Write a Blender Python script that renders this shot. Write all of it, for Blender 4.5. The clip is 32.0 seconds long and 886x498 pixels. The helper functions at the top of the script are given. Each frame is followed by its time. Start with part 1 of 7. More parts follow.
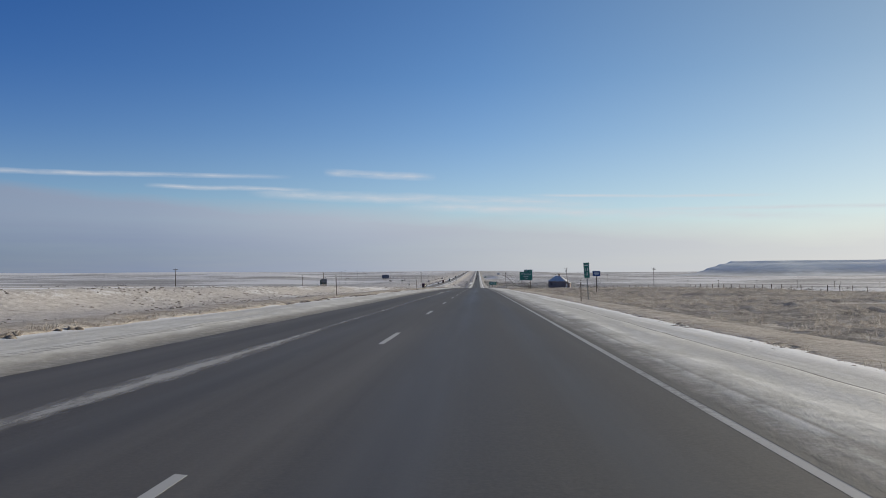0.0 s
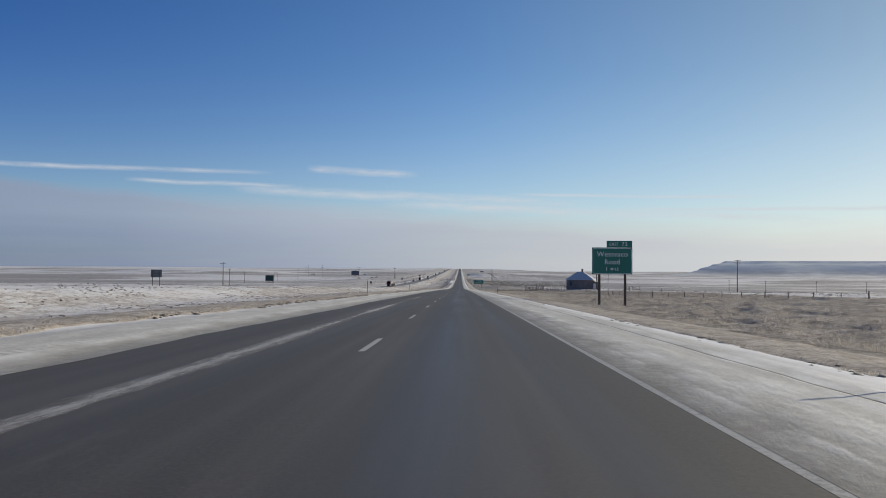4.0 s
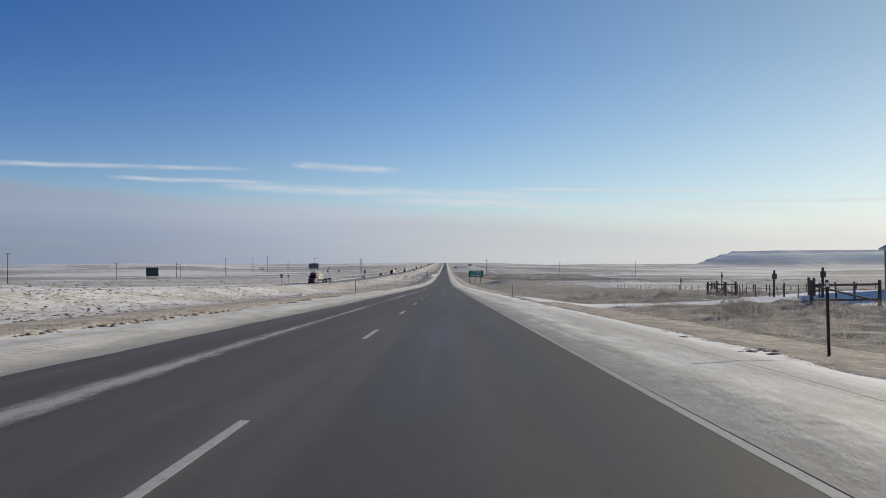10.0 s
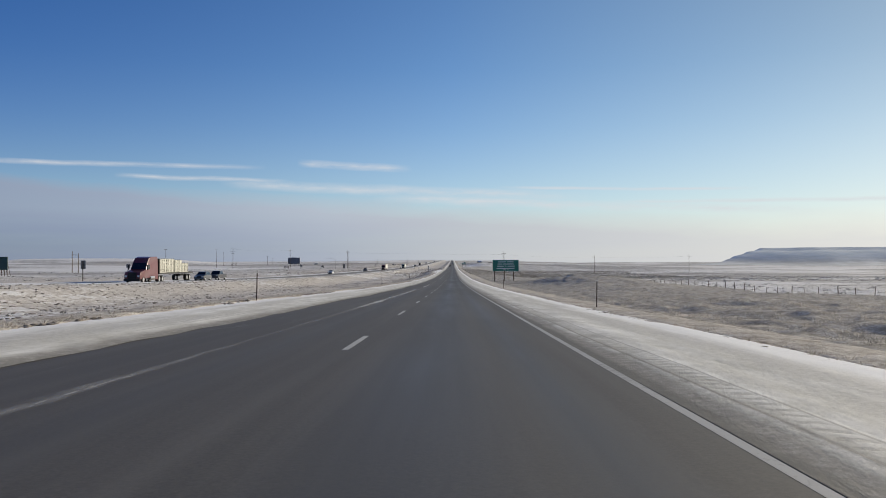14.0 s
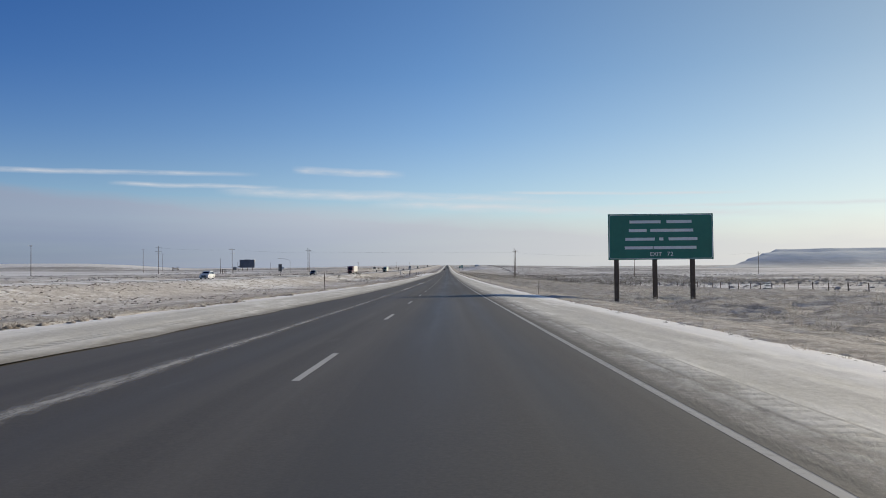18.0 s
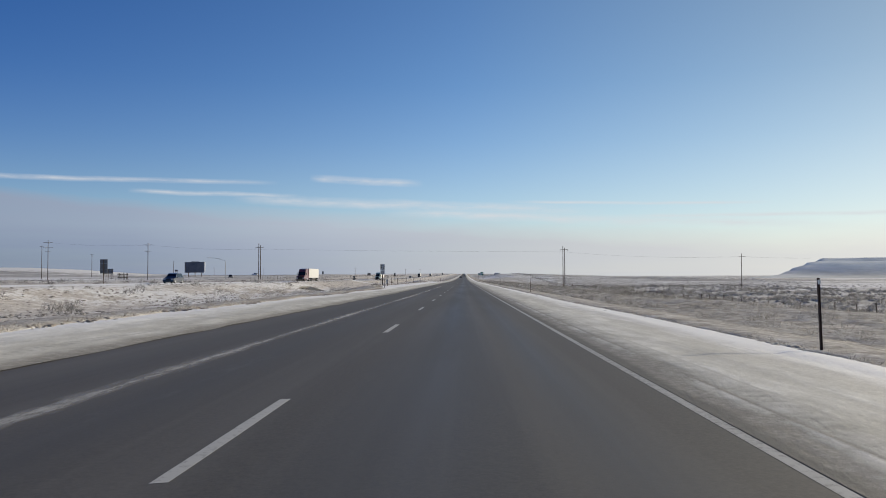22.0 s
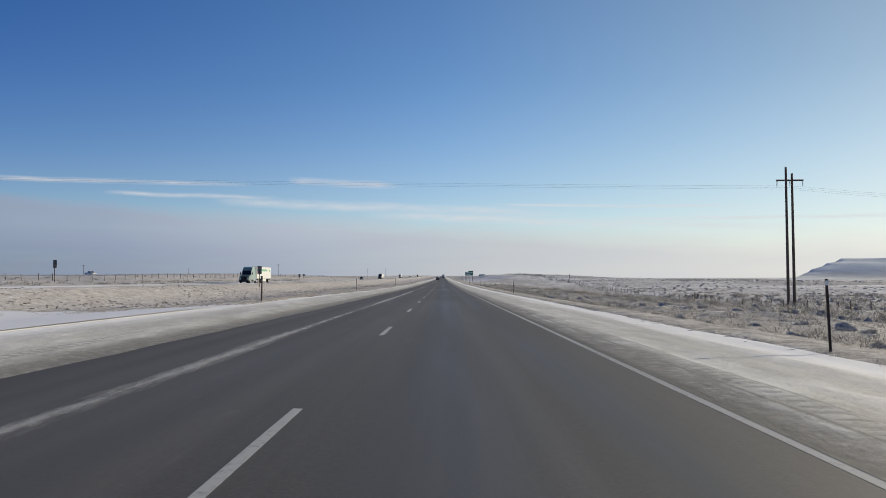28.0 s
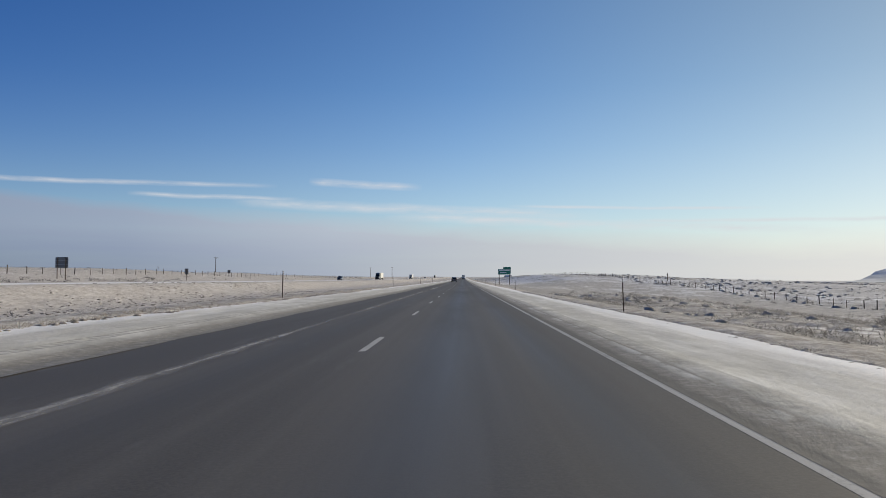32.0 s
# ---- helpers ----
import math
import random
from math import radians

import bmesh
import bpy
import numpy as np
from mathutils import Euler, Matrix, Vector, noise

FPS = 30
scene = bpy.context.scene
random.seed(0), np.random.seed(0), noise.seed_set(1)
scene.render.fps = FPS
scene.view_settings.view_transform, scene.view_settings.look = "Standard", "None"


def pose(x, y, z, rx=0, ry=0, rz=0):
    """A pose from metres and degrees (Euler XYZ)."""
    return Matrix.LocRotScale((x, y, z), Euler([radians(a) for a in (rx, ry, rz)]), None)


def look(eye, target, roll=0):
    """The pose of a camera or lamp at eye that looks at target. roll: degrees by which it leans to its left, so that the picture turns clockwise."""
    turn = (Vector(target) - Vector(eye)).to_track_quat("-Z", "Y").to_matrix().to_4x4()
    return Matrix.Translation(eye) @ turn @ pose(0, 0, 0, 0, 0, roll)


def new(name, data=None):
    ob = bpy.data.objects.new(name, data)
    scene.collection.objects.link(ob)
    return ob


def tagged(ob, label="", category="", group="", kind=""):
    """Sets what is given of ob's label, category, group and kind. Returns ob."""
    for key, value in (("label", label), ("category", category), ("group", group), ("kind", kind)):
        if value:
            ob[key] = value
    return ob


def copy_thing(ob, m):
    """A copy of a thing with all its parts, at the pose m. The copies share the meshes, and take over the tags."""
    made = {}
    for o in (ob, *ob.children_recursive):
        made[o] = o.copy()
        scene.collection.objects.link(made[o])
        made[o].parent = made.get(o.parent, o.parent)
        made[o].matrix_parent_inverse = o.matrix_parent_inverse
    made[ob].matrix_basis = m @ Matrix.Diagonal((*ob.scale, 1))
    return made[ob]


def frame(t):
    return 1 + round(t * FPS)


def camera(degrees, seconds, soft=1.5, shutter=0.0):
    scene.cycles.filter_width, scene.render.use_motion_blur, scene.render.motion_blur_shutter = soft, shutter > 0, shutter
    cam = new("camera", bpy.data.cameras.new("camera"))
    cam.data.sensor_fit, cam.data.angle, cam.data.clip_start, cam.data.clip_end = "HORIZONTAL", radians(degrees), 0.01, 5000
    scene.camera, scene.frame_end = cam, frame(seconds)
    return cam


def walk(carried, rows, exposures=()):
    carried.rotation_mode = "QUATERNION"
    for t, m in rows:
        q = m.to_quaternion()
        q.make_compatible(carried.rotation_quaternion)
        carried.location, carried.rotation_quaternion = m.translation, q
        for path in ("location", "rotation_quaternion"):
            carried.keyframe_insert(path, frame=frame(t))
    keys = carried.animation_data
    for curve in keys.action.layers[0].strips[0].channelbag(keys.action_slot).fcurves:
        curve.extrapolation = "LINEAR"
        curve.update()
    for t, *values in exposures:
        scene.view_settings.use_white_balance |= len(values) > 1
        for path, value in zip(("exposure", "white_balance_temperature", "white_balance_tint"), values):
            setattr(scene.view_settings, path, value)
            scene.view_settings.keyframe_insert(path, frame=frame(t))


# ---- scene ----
cam = camera(60, 32.0, soft=0.9, shutter=0.0)

# the road's grade along y (rise per metre), from which its height follows
GRADE_Y = [-300, 0, 120, 235, 350, 470, 590, 700, 820, 940, 1060, 1170, 1252, 1500, 2000, 3000, 3700, 4000, 4900]
GRADE = [-0.0097, -0.014, -0.0194, -0.024, -0.0252, -0.027, -0.0223, -0.0142, -0.0064, -0.0036, -0.0037, -0.0033,
         0.0005, 0.002, 0.0045, 0.0055, 0.005, 0.0, -0.003]
PROFILE_Y = np.arange(-300.0, 4901.0, 5.0)
_g = np.interp(PROFILE_Y, GRADE_Y, GRADE)
PROFILE_Z = np.concatenate([[0.0], np.cumsum((_g[1:] + _g[:-1]) * 2.5)])
PROFILE_Z -= np.interp(0.0, PROFILE_Y, PROFILE_Z)


def road_z(y):
    return np.interp(y, PROFILE_Y, PROFILE_Z)


EYE = 1.08
# seconds, x, y, pitch up, turn to the left, lean to the left (metres and degrees)
DRIVE = [
    (0.0, 0.03, 0.00, 1.55, 2.60, -0.33),
    (0.5, 0.00, 19.24, 1.51, 1.74, -0.25),
    (1.0, 0.08, 38.50, 1.59, 1.41, -0.11),
    (1.5, 0.09, 57.77, 1.55, 1.75, 0.02),
    (2.0, 0.13, 77.05, 1.58, 1.59, 0.20),
    (2.5, 0.04, 96.35, 1.60, 1.49, 0.27),
    (4.5, -0.11, 173.70, 1.36, 1.04, 0.32),
    (5.0, -0.17, 193.08, 1.59, -0.78, 0.39),
    (5.5, -0.21, 212.47, 1.41, -0.80, 0.27),
    (6.0, -0.31, 231.87, 1.50, 0.65, 0.14),
    (6.5, -0.28, 251.29, 1.66, 0.33, 0.21),
    (7.0, -0.30, 270.72, 1.71, 0.30, 0.09),
    (7.5, -0.31, 290.16, 1.55, 0.18, -0.02),
    (8.0, -0.28, 309.62, 1.36, -0.06, -0.21),
    (8.5, -0.24, 329.09, 1.11, -0.56, -0.38),
    (9.0, -0.23, 348.57, 1.07, -1.01, -0.43),
    (9.5, -0.13, 368.07, 1.04, -0.17, -0.41),
    (10.0, -0.05, 387.58, 1.04, 0.18, -0.29),
    (10.5, -0.04, 407.10, 1.08, 0.23, -0.28),
    (11.0, 0.00, 426.63, 1.08, 0.22, -0.26),
    (11.5, -0.00, 446.17, 1.15, 0.40, -0.23),
    (12.0, 0.03, 465.73, 1.05, 0.57, -0.14),
    (12.5, 0.00, 485.29, 1.02, 1.43, -0.05),
    (13.0, -0.01, 504.87, 1.00, 1.35, -0.08),
    (13.5, -0.00, 524.46, 1.08, 1.03, -0.17),
    (14.0, 0.03, 544.05, 0.93, 0.72, -0.19),
    (14.5, 0.09, 563.66, 0.97, 0.32, -0.12),
    (16.5, 0.24, 642.17, 1.11, 0.40, -0.06),
    (17.0, 0.18, 661.82, 1.22, 0.23, -0.08),
    (17.5, 0.08, 681.48, 1.35, -0.65, -0.39),
    (18.0, -0.01, 701.14, 1.35, 0.33, -0.59),
    (18.5, -0.08, 720.81, 1.45, 0.23, -0.74),
    (19.0, -0.11, 740.49, 1.46, -0.26, -0.44),
    (19.5, -0.08, 760.17, 1.65, 3.49, -0.26),
    (20.0, -0.10, 779.85, 1.70, 2.43, -0.20),
    (20.5, -0.09, 799.54, 1.82, 2.36, -0.22),
    (21.0, -0.04, 819.24, 1.95, 2.04, -0.25),
    (21.5, -0.02, 838.93, 1.97, 1.72, -0.24),
    (22.0, -0.00, 858.63, 2.02, 1.58, -0.24),
    (22.5, 0.01, 878.34, 1.86, 1.57, -0.24),
    (23.0, 0.03, 898.04, 2.13, 1.67, -0.22),
    (23.5, 0.03, 917.75, 2.02, 1.31, -0.17),
    (24.0, -0.02, 937.46, 2.15, 1.26, -0.05),
    (24.5, -0.10, 957.16, 2.21, 2.42, 0.02),
    (25.0, -0.20, 976.87, 2.36, 2.29, -0.09),
    (25.5, -0.29, 996.58, 2.17, 1.88, -0.10),
    (26.0, -0.33, 1016.28, 2.35, 1.69, -0.15),
    (26.5, -0.41, 1035.98, 2.42, 1.22, -0.24),
    (28.5, -0.39, 1114.76, 2.16, -0.14, -0.22),
    (29.0, -0.35, 1134.44, 2.17, 0.03, -0.14),
    (29.5, -0.30, 1154.12, 2.17, -0.02, -0.05),
    (30.0, -0.25, 1173.78, 2.22, 0.54, -0.01),
    (30.5, -0.21, 1193.45, 2.29, 0.88, 0.02),
    (31.0, -0.20, 1213.10, 2.32, 0.96, 0.05),
    (31.5, -0.13, 1232.74, 2.36, 0.66, 0.01),
    (32.0, -0.12, 1252.38, 2.32, 1.49, 0.03),
]
walk(cam, [(t, pose(x, y, float(road_z(y)) + EYE, 90 + up, 0, left) @ pose(0, 0, 0, 0, 0, lean))
           for t, x, y, up, left, lean in DRIVE],
     [(0.0, -0.1, 6500, 9), (5.0, -0.1, 6500, 9), (5.6, 0.02, 6680, 9), (32.0, 0.02, 6680, 9)])

# ---- sky and sun ----
SUN_DIR = Vector((14.2, 11.0, 5.0)).normalized()
SUN_EL, SUN_AZ = math.asin(SUN_DIR.z), math.atan2(SUN_DIR.x, SUN_DIR.y)
world = bpy.data.worlds.new("winter_sky")
scene.world = world
world.use_nodes = True
wt = world.node_tree
wt.nodes.clear()


def wmath(op, a, b=None, clamp=False):
    nd = wt.nodes.new("ShaderNodeMath")
    nd.operation, nd.use_clamp = op, clamp
    for i, v in enumerate((a, b)):
        if v is None:
            continue
        if isinstance(v, (int, float)):
            nd.inputs[i].default_value = v
        else:
            wt.links.new(v, nd.inputs[i])
    return nd.outputs[0]


def wramp(value, stops):
    nd = wt.nodes.new("ShaderNodeValToRGB")
    el = nd.color_ramp.elements
    while len(el) < len(stops):
        el.new(0.5)
    for e, (p, c) in zip(el, stops):
        e.position, e.color = p, (c, c, c, 1) if isinstance(c, (int, float)) else (*c, 1)
    wt.links.new(value, nd.inputs[0])
    return nd.outputs[0]


def wmix(f, a, b):
    nd = wt.nodes.new("ShaderNodeMix")
    nd.data_type = "RGBA"
    for sock, v in ((nd.inputs[0], f), (nd.inputs[6], a), (nd.inputs[7], b)):
        if isinstance(v, (int, float)):
            sock.default_value = v
        elif isinstance(v, tuple):
            sock.default_value = (*v, 1)
        else:
            wt.links.new(v, sock)
    return nd.outputs[2]


sky = wt.nodes.new("ShaderNodeTexSky")
sky.sky_type, sky.sun_disc = "NISHITA", False
sky.sun_elevation, sky.sun_rotation = SUN_EL, SUN_AZ
sky.altitude, sky.air_density, sky.dust_density, sky.ozone_density = 1900, 1.0, 0.6, 2.0
coord = wt.nodes.new("ShaderNodeTexCoord")
sep = wt.nodes.new("ShaderNodeSeparateXYZ")
wt.links.new(coord.outputs["Generated"], sep.inputs[0])
dx, dy, dz = sep.outputs
azim = wmath("MULTIPLY", wmath("ARCTAN2", dx, dy), 57.2958)          # degrees to the right of the road
elev = wmath("MULTIPLY", wmath("ARCSINE", dz), 57.2958)
flat = wt.nodes.new("ShaderNodeCombineXYZ")
wt.links.new(azim, flat.inputs[0])
wt.links.new(elev, flat.inputs[1])


def wnoise(sx, sy, detail=5.0, seed=0.0, rough=0.55):
    mp = wt.nodes.new("ShaderNodeMapping")
    mp.inputs["Scale"].default_value = (sx, sy, 1)
    mp.inputs["Location"].default_value = (seed, seed * 0.7, seed)
    wt.links.new(flat.outputs[0], mp.inputs[0])
    nz = wt.nodes.new("ShaderNodeTexNoise")
    nz.inputs["Scale"].default_value, nz.inputs["Detail"].default_value = 1.0, detail
    nz.inputs["Roughness"].default_value = rough
    wt.links.new(mp.outputs[0], nz.inputs["Vector"])
    return nz.outputs["Fac"]


def streak(az0, az1, el_a, el_b, half, seed):
    """A thin bank of cloud between two azimuths, along a slanting line of elevation."""
    u = wmath("DIVIDE", wmath("SUBTRACT", azim, az0), az1 - az0)
    line = wmath("ADD", wmath("MULTIPLY", u, el_b - el_a), el_a)
    wob = wmath("MULTIPLY", wmath("SUBTRACT", wnoise(0.16, 0.3, 3, seed), 0.5), half * 1.5)
    off = wmath("ABSOLUTE", wmath("SUBTRACT", wmath("SUBTRACT", elev, line), wob))
    across = wmath("SUBTRACT", 1.0, wmath("DIVIDE", off, half), True)
    along = wmath("MULTIPLY", wmath("MULTIPLY", u, 8.0, True), wmath("MULTIPLY", wmath("SUBTRACT", 1.0, u), 5.0, True))
    grain = wmath("MULTIPLY", wmath("SUBTRACT", wnoise(0.3, 1.6, 6, seed + 9, 0.6), 0.2), 2.2, True)
    return wmath("MULTIPLY", wmath("MULTIPLY", across, along), grain, True)


banks = [streak(-40, -13.6, 6.55, 6.85, 0.22, 1.0), streak(-11.5, -3.0, 7.25, 6.85, 0.34, 2.0),
         streak(-17, 10.5, 5.75, 4.8, 0.44, 3.0), streak(-6, 26, 4.8, 3.4, 0.42, 4.0), streak(3, 22, 5.5, 5.0, 0.16, 8.0), streak(12, 34, 4.35, 3.9, 0.2, 10.0), streak(-24, -12, 6.0, 5.9, 0.2, 6.0)]
cloud = banks[0]
for b in banks[1:]:
    cloud = wmath("MAXIMUM", cloud, b)
# a low bank of frozen haze, its upper edge slanting down to the right
side = wmath("DIVIDE", wmath("ADD", azim, 40.0), 80.0, True)
edge = wramp(side, [(0.0, 0.61), (0.12, 0.59), (0.29, 0.52), (0.55, 0.45), (0.75, 0.36), (1.0, 0.33)])
rise = wmath("SUBTRACT", wmath("ADD", wmath("MULTIPLY", edge, 10.0), wmath("MULTIPLY", wmath("SUBTRACT", wnoise(0.12, 0.5, 5, 5.0), 0.5), 1.6)), elev)
soft = wramp(side, [(0.0, 0.35), (0.35, 0.5), (0.6, 0.95), (1.0, 1.0)])
veil = wmath("MULTIPLY", wmath("DIVIDE", rise, wmath("MULTIPLY", soft, 2.2), True), wmath("ADD", 0.72, wmath("MULTIPLY", wnoise(0.05, 0.7, 5, 7.0), 0.4)), True)
# thin high haze that thickens towards the horizon and the sun
thin = wmath("MULTIPLY", wramp(wmath("DIVIDE", elev, 14.0), [(0.0, 0.8), (0.35, 0.42), (0.7, 0.12), (1.0, 0.0)]), wramp(side, [(0.0, 0.25), (0.5, 0.5), (1.0, 0.8)]))
haze_low = wramp(side, [(0.0, (1.65, 2.2, 3.5)), (0.2, (2.35, 2.9, 4.25)), (0.38, (3.65, 4.15, 5.3)), (0.55, (5.2, 5.5, 6.1)), (1.0, (8.0, 8.0, 7.8))])
haze_high = wramp(side, [(0.0, (2.5, 3.1, 4.35)), (0.2, (3.15, 3.75, 5.0)), (0.38, (4.5, 5.0, 6.0)), (0.55, (5.2, 5.5, 6.1)), (1.0, (8.0, 8.0, 7.8))])
haze = wmix(wramp(wmath("DIVIDE", elev, 6.0), [(0.18, 0.0), (0.62, 1.0)]), haze_low, haze_high)
tint = wt.nodes.new("ShaderNodeHueSaturation")
wt.links.new(sky.outputs[0], tint.inputs["Color"])
wt.links.new(wramp(side, [(0.0, 0.522), (0.5, 0.508), (0.875, 0.49), (1.0, 0.49)]), tint.inputs["Hue"])
wt.links.new(wmath("MULTIPLY", wramp(side, [(0.0, 0.69), (0.5, 0.60), (0.875, 0.44), (1.0, 0.40)]), 2.0), tint.inputs["Saturation"])
wt.links.new(wmath("MULTIPLY", wramp(side, [(0.0, 0.575), (0.5, 0.585), (0.875, 0.475), (1.0, 0.445)]), 2.0), tint.inputs["Value"])
col = wmix(thin, tint.outputs[0], haze)
col = wmix(veil, col, haze)
col = wmix(wmath("MULTIPLY", cloud, 0.8, True), col, (6.6, 6.8, 7.3))
bg = wt.nodes.new("ShaderNodeBackground")
bg.inputs[1].default_value = 0.10
wt.links.new(col, bg.inputs[0])
out = wt.nodes.new("ShaderNodeOutputWorld")
wt.links.new(bg.outputs[0], out.inputs[0])


sun = new("sun", bpy.data.lights.new("sun", "SUN"))
sun.data.energy, sun.data.angle, sun.data.color = 5.0, radians(0.6), (1.0, 0.895, 0.72)
sun.matrix_world = look((0, 0, 0), tuple(-SUN_DIR))


# ---- materials ----
def material(name):
    m = bpy.data.materials.new(name)
    m.use_nodes = True
    nt = m.node_tree
    return m, nt, nt.nodes["Principled BSDF"]


def n_pos(nt, scale=(1, 1, 1), kind="Object"):
    if kind == "World":
        src = nt.nodes.new("ShaderNodeNewGeometry").outputs["Position"]
    else:
        src = nt.nodes.new("ShaderNodeTexCoord").outputs[kind]
    mp = nt.nodes.new("ShaderNodeMapping")
    mp.inputs["Scale"].default_value = scale
    nt.links.new(src, mp.inputs[0])
    return mp.outputs[0]


def n_noise(nt, vec, scale, detail=4.0, rough=0.55, out="Fac"):
    nz = nt.nodes.new("ShaderNodeTexNoise")
    nz.inputs["Scale"].default_value, nz.inputs["Detail"].default_value = scale, detail
    nz.inputs["Roughness"].default_value = rough
    nt.links.new(vec, nz.inputs["Vector"])
    return nz.outputs[out]


def n_ramp(nt, value, stops):
    nd = nt.nodes.new("ShaderNodeValToRGB")
    el = nd.color_ramp.elements
    while len(el) < len(stops):
        el.new(0.5)
    for e, (p, c) in zip(el, stops):
        e.position, e.color = p, (c, c, c, 1) if isinstance(c, (int, float)) else (*c, 1)
    nt.links.new(value, nd.inputs[0])
    return nd.outputs[0]


def n_mix(nt, f, a, b, mode="MIX"):
    nd = nt.nodes.new("ShaderNodeMix")
    nd.data_type, nd.blend_type = "RGBA", mode
    for sock, v in ((nd.inputs[0], f), (nd.inputs[6], a), (nd.inputs[7], b)):
        if isinstance(v, (int, float)):
            sock.default_value = v
        elif isinstance(v, tuple):
            sock.default_value = (*v, 1)
        else:
            nt.links.new(v, sock)
    return nd.outputs[2]


def n_math(nt, op, a, b=None, clamp=False):
    nd = nt.nodes.new("ShaderNodeMath")
    nd.operation, nd.use_clamp = op, clamp
    for i, v in enumerate((a, b)):
        if v is None:
            continue
        if isinstance(v, (int, float)):
            nd.inputs[i].default_value = v
        else:
            nt.links.new(v, nd.inputs[i])
    return nd.outputs[0]


def n_bump(nt, p, height, strength, distance):
    b = nt.nodes.new("ShaderNodeBump")
    b.inputs["Strength"].default_value, b.inputs["Distance"].default_value = strength, distance
    nt.links.new(height, b.inputs["Height"])
    nt.links.new(b.outputs[0], p.inputs["Normal"])


def xyz(nt, kind="World"):
    sp = nt.nodes.new("ShaderNodeSeparateXYZ")
    nt.links.new(n_pos(nt, kind=kind), sp.inputs[0])
    return sp.outputs


def plain(name, col, rough=0.6, metal=0.0, grain=8.0, vary=0.25, bump=0.15, dirt=None, coat=0.0):
    """A surface with two scales of variation: broad stains and fine grain."""
    m, nt, p = material(name)
    v = n_pos(nt)
    broad, fine = n_noise(nt, v, grain * 0.15, 3), n_noise(nt, v, grain, 6, 0.65)
    both = n_math(nt, "ADD", n_math(nt, "MULTIPLY", broad, 0.6), n_math(nt, "MULTIPLY", fine, 0.4))
    lo, hi = tuple(c * (1 - vary) for c in col), tuple(min(1.0, c * (1 + vary)) for c in col)
    c = n_ramp(nt, both, [(0.3, lo), (0.7, hi)])
    if dirt:
        c = n_mix(nt, n_ramp(nt, broad, [(0.5, 0.0), (0.75, 0.7)]), c, dirt)
    nt.links.new(c, p.inputs["Base Color"])
    p.inputs["Roughness"].default_value, p.inputs["Metallic"].default_value = rough, metal
    p.inputs["Coat Weight"].default_value = coat
    if bump:
        n_bump(nt, p, fine, bump, 0.01)
    return m


def make_asphalt(name="asphalt", pale=0.0):
    m, nt, p = material(name)
    X, Y, Z = xyz(nt)
    v = n_pos(nt, kind="World")
    fine = n_noise(nt, v, 30, 5, 0.7)
    long = n_noise(nt, n_pos(nt, (1.6, 0.02, 1), "World"), 1.0, 4)
    broad = n_noise(nt, n_pos(nt, (0.5, 0.04, 1), "World"), 1.0, 4)
    base = n_ramp(nt, fine, [(0.25, (0.053, 0.0485, 0.044)), (0.75, (0.112, 0.104, 0.094))])
    # salt film and worn strips that run along the lanes
    film = n_ramp(nt, n_math(nt, "ADD", n_math(nt, "MULTIPLY", long, 0.6), n_math(nt, "MULTIPLY", broad, 0.4)),
                  [(0.44, 0.0), (0.72, 0.55)])
    c = n_mix(nt, film, base, (0.175, 0.165, 0.150))
    # darker, polished wheel paths
    def band(at, half):
        d = n_math(nt, "ABSOLUTE", n_math(nt, "SUBTRACT", X, at))
        return n_math(nt, "SUBTRACT", 1.0, n_math(nt, "DIVIDE", d, half), True)
    paths = n_math(nt, "MAXIMUM", band(0.95, 0.55), n_math(nt, "MAXIMUM", band(-0.65, 0.5), n_math(nt, "MAXIMUM", band(-2.75, 0.5), band(-4.5, 0.5))))
    wet = n_math(nt, "MULTIPLY", n_math(nt, "MULTIPLY", n_math(nt, "MAXIMUM", n_math(nt, "MAXIMUM", band(-0.3, 1.0), n_math(nt, "MULTIPLY", band(1.0, 0.5), 0.7)), n_math(nt, "MULTIPLY", band(-2.9, 0.6), 0.3)), 0.85), n_ramp(nt, broad, [(0.3, 0.35), (0.6, 1.0)]))
    c = n_mix(nt, n_math(nt, "MULTIPLY", paths, 0.35), c, (0.068, 0.066, 0.063))
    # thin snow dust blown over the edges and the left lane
    dust = n_math(nt, "MULTIPLY", n_ramp(nt, n_noise(nt, n_pos(nt, (1.6, 0.3, 1), "World"), 1.0, 7, 0.7), [(0.60, 0.0), (0.85, 0.4)]),
                  n_ramp(nt, n_math(nt, "DIVIDE", n_math(nt, "ADD", X, 6.0), 12.0), [(0.03, 1.0), (0.12, 0.35), (0.3, 0.3), (0.42, 0.1), (0.72, 0.1)]))
    c = n_mix(nt, dust, c, (0.55, 0.55, 0.56))
    c = n_mix(nt, pale, c, (0.30, 0.28, 0.255))
    nt.links.new(c, p.inputs["Base Color"])
    r = n_math(nt, "SUBTRACT", n_math(nt, "ADD", 0.62, n_math(nt, "MULTIPLY", fine, 0.2)), n_math(nt, "MULTIPLY", wet, 0.24))
    nt.links.new(r, p.inputs["Roughness"])
    p.inputs["Specular IOR Level"].default_value = 0.3
    n_bump(nt, p, fine, 0.16 * (1 - pale), 0.008)
    return m


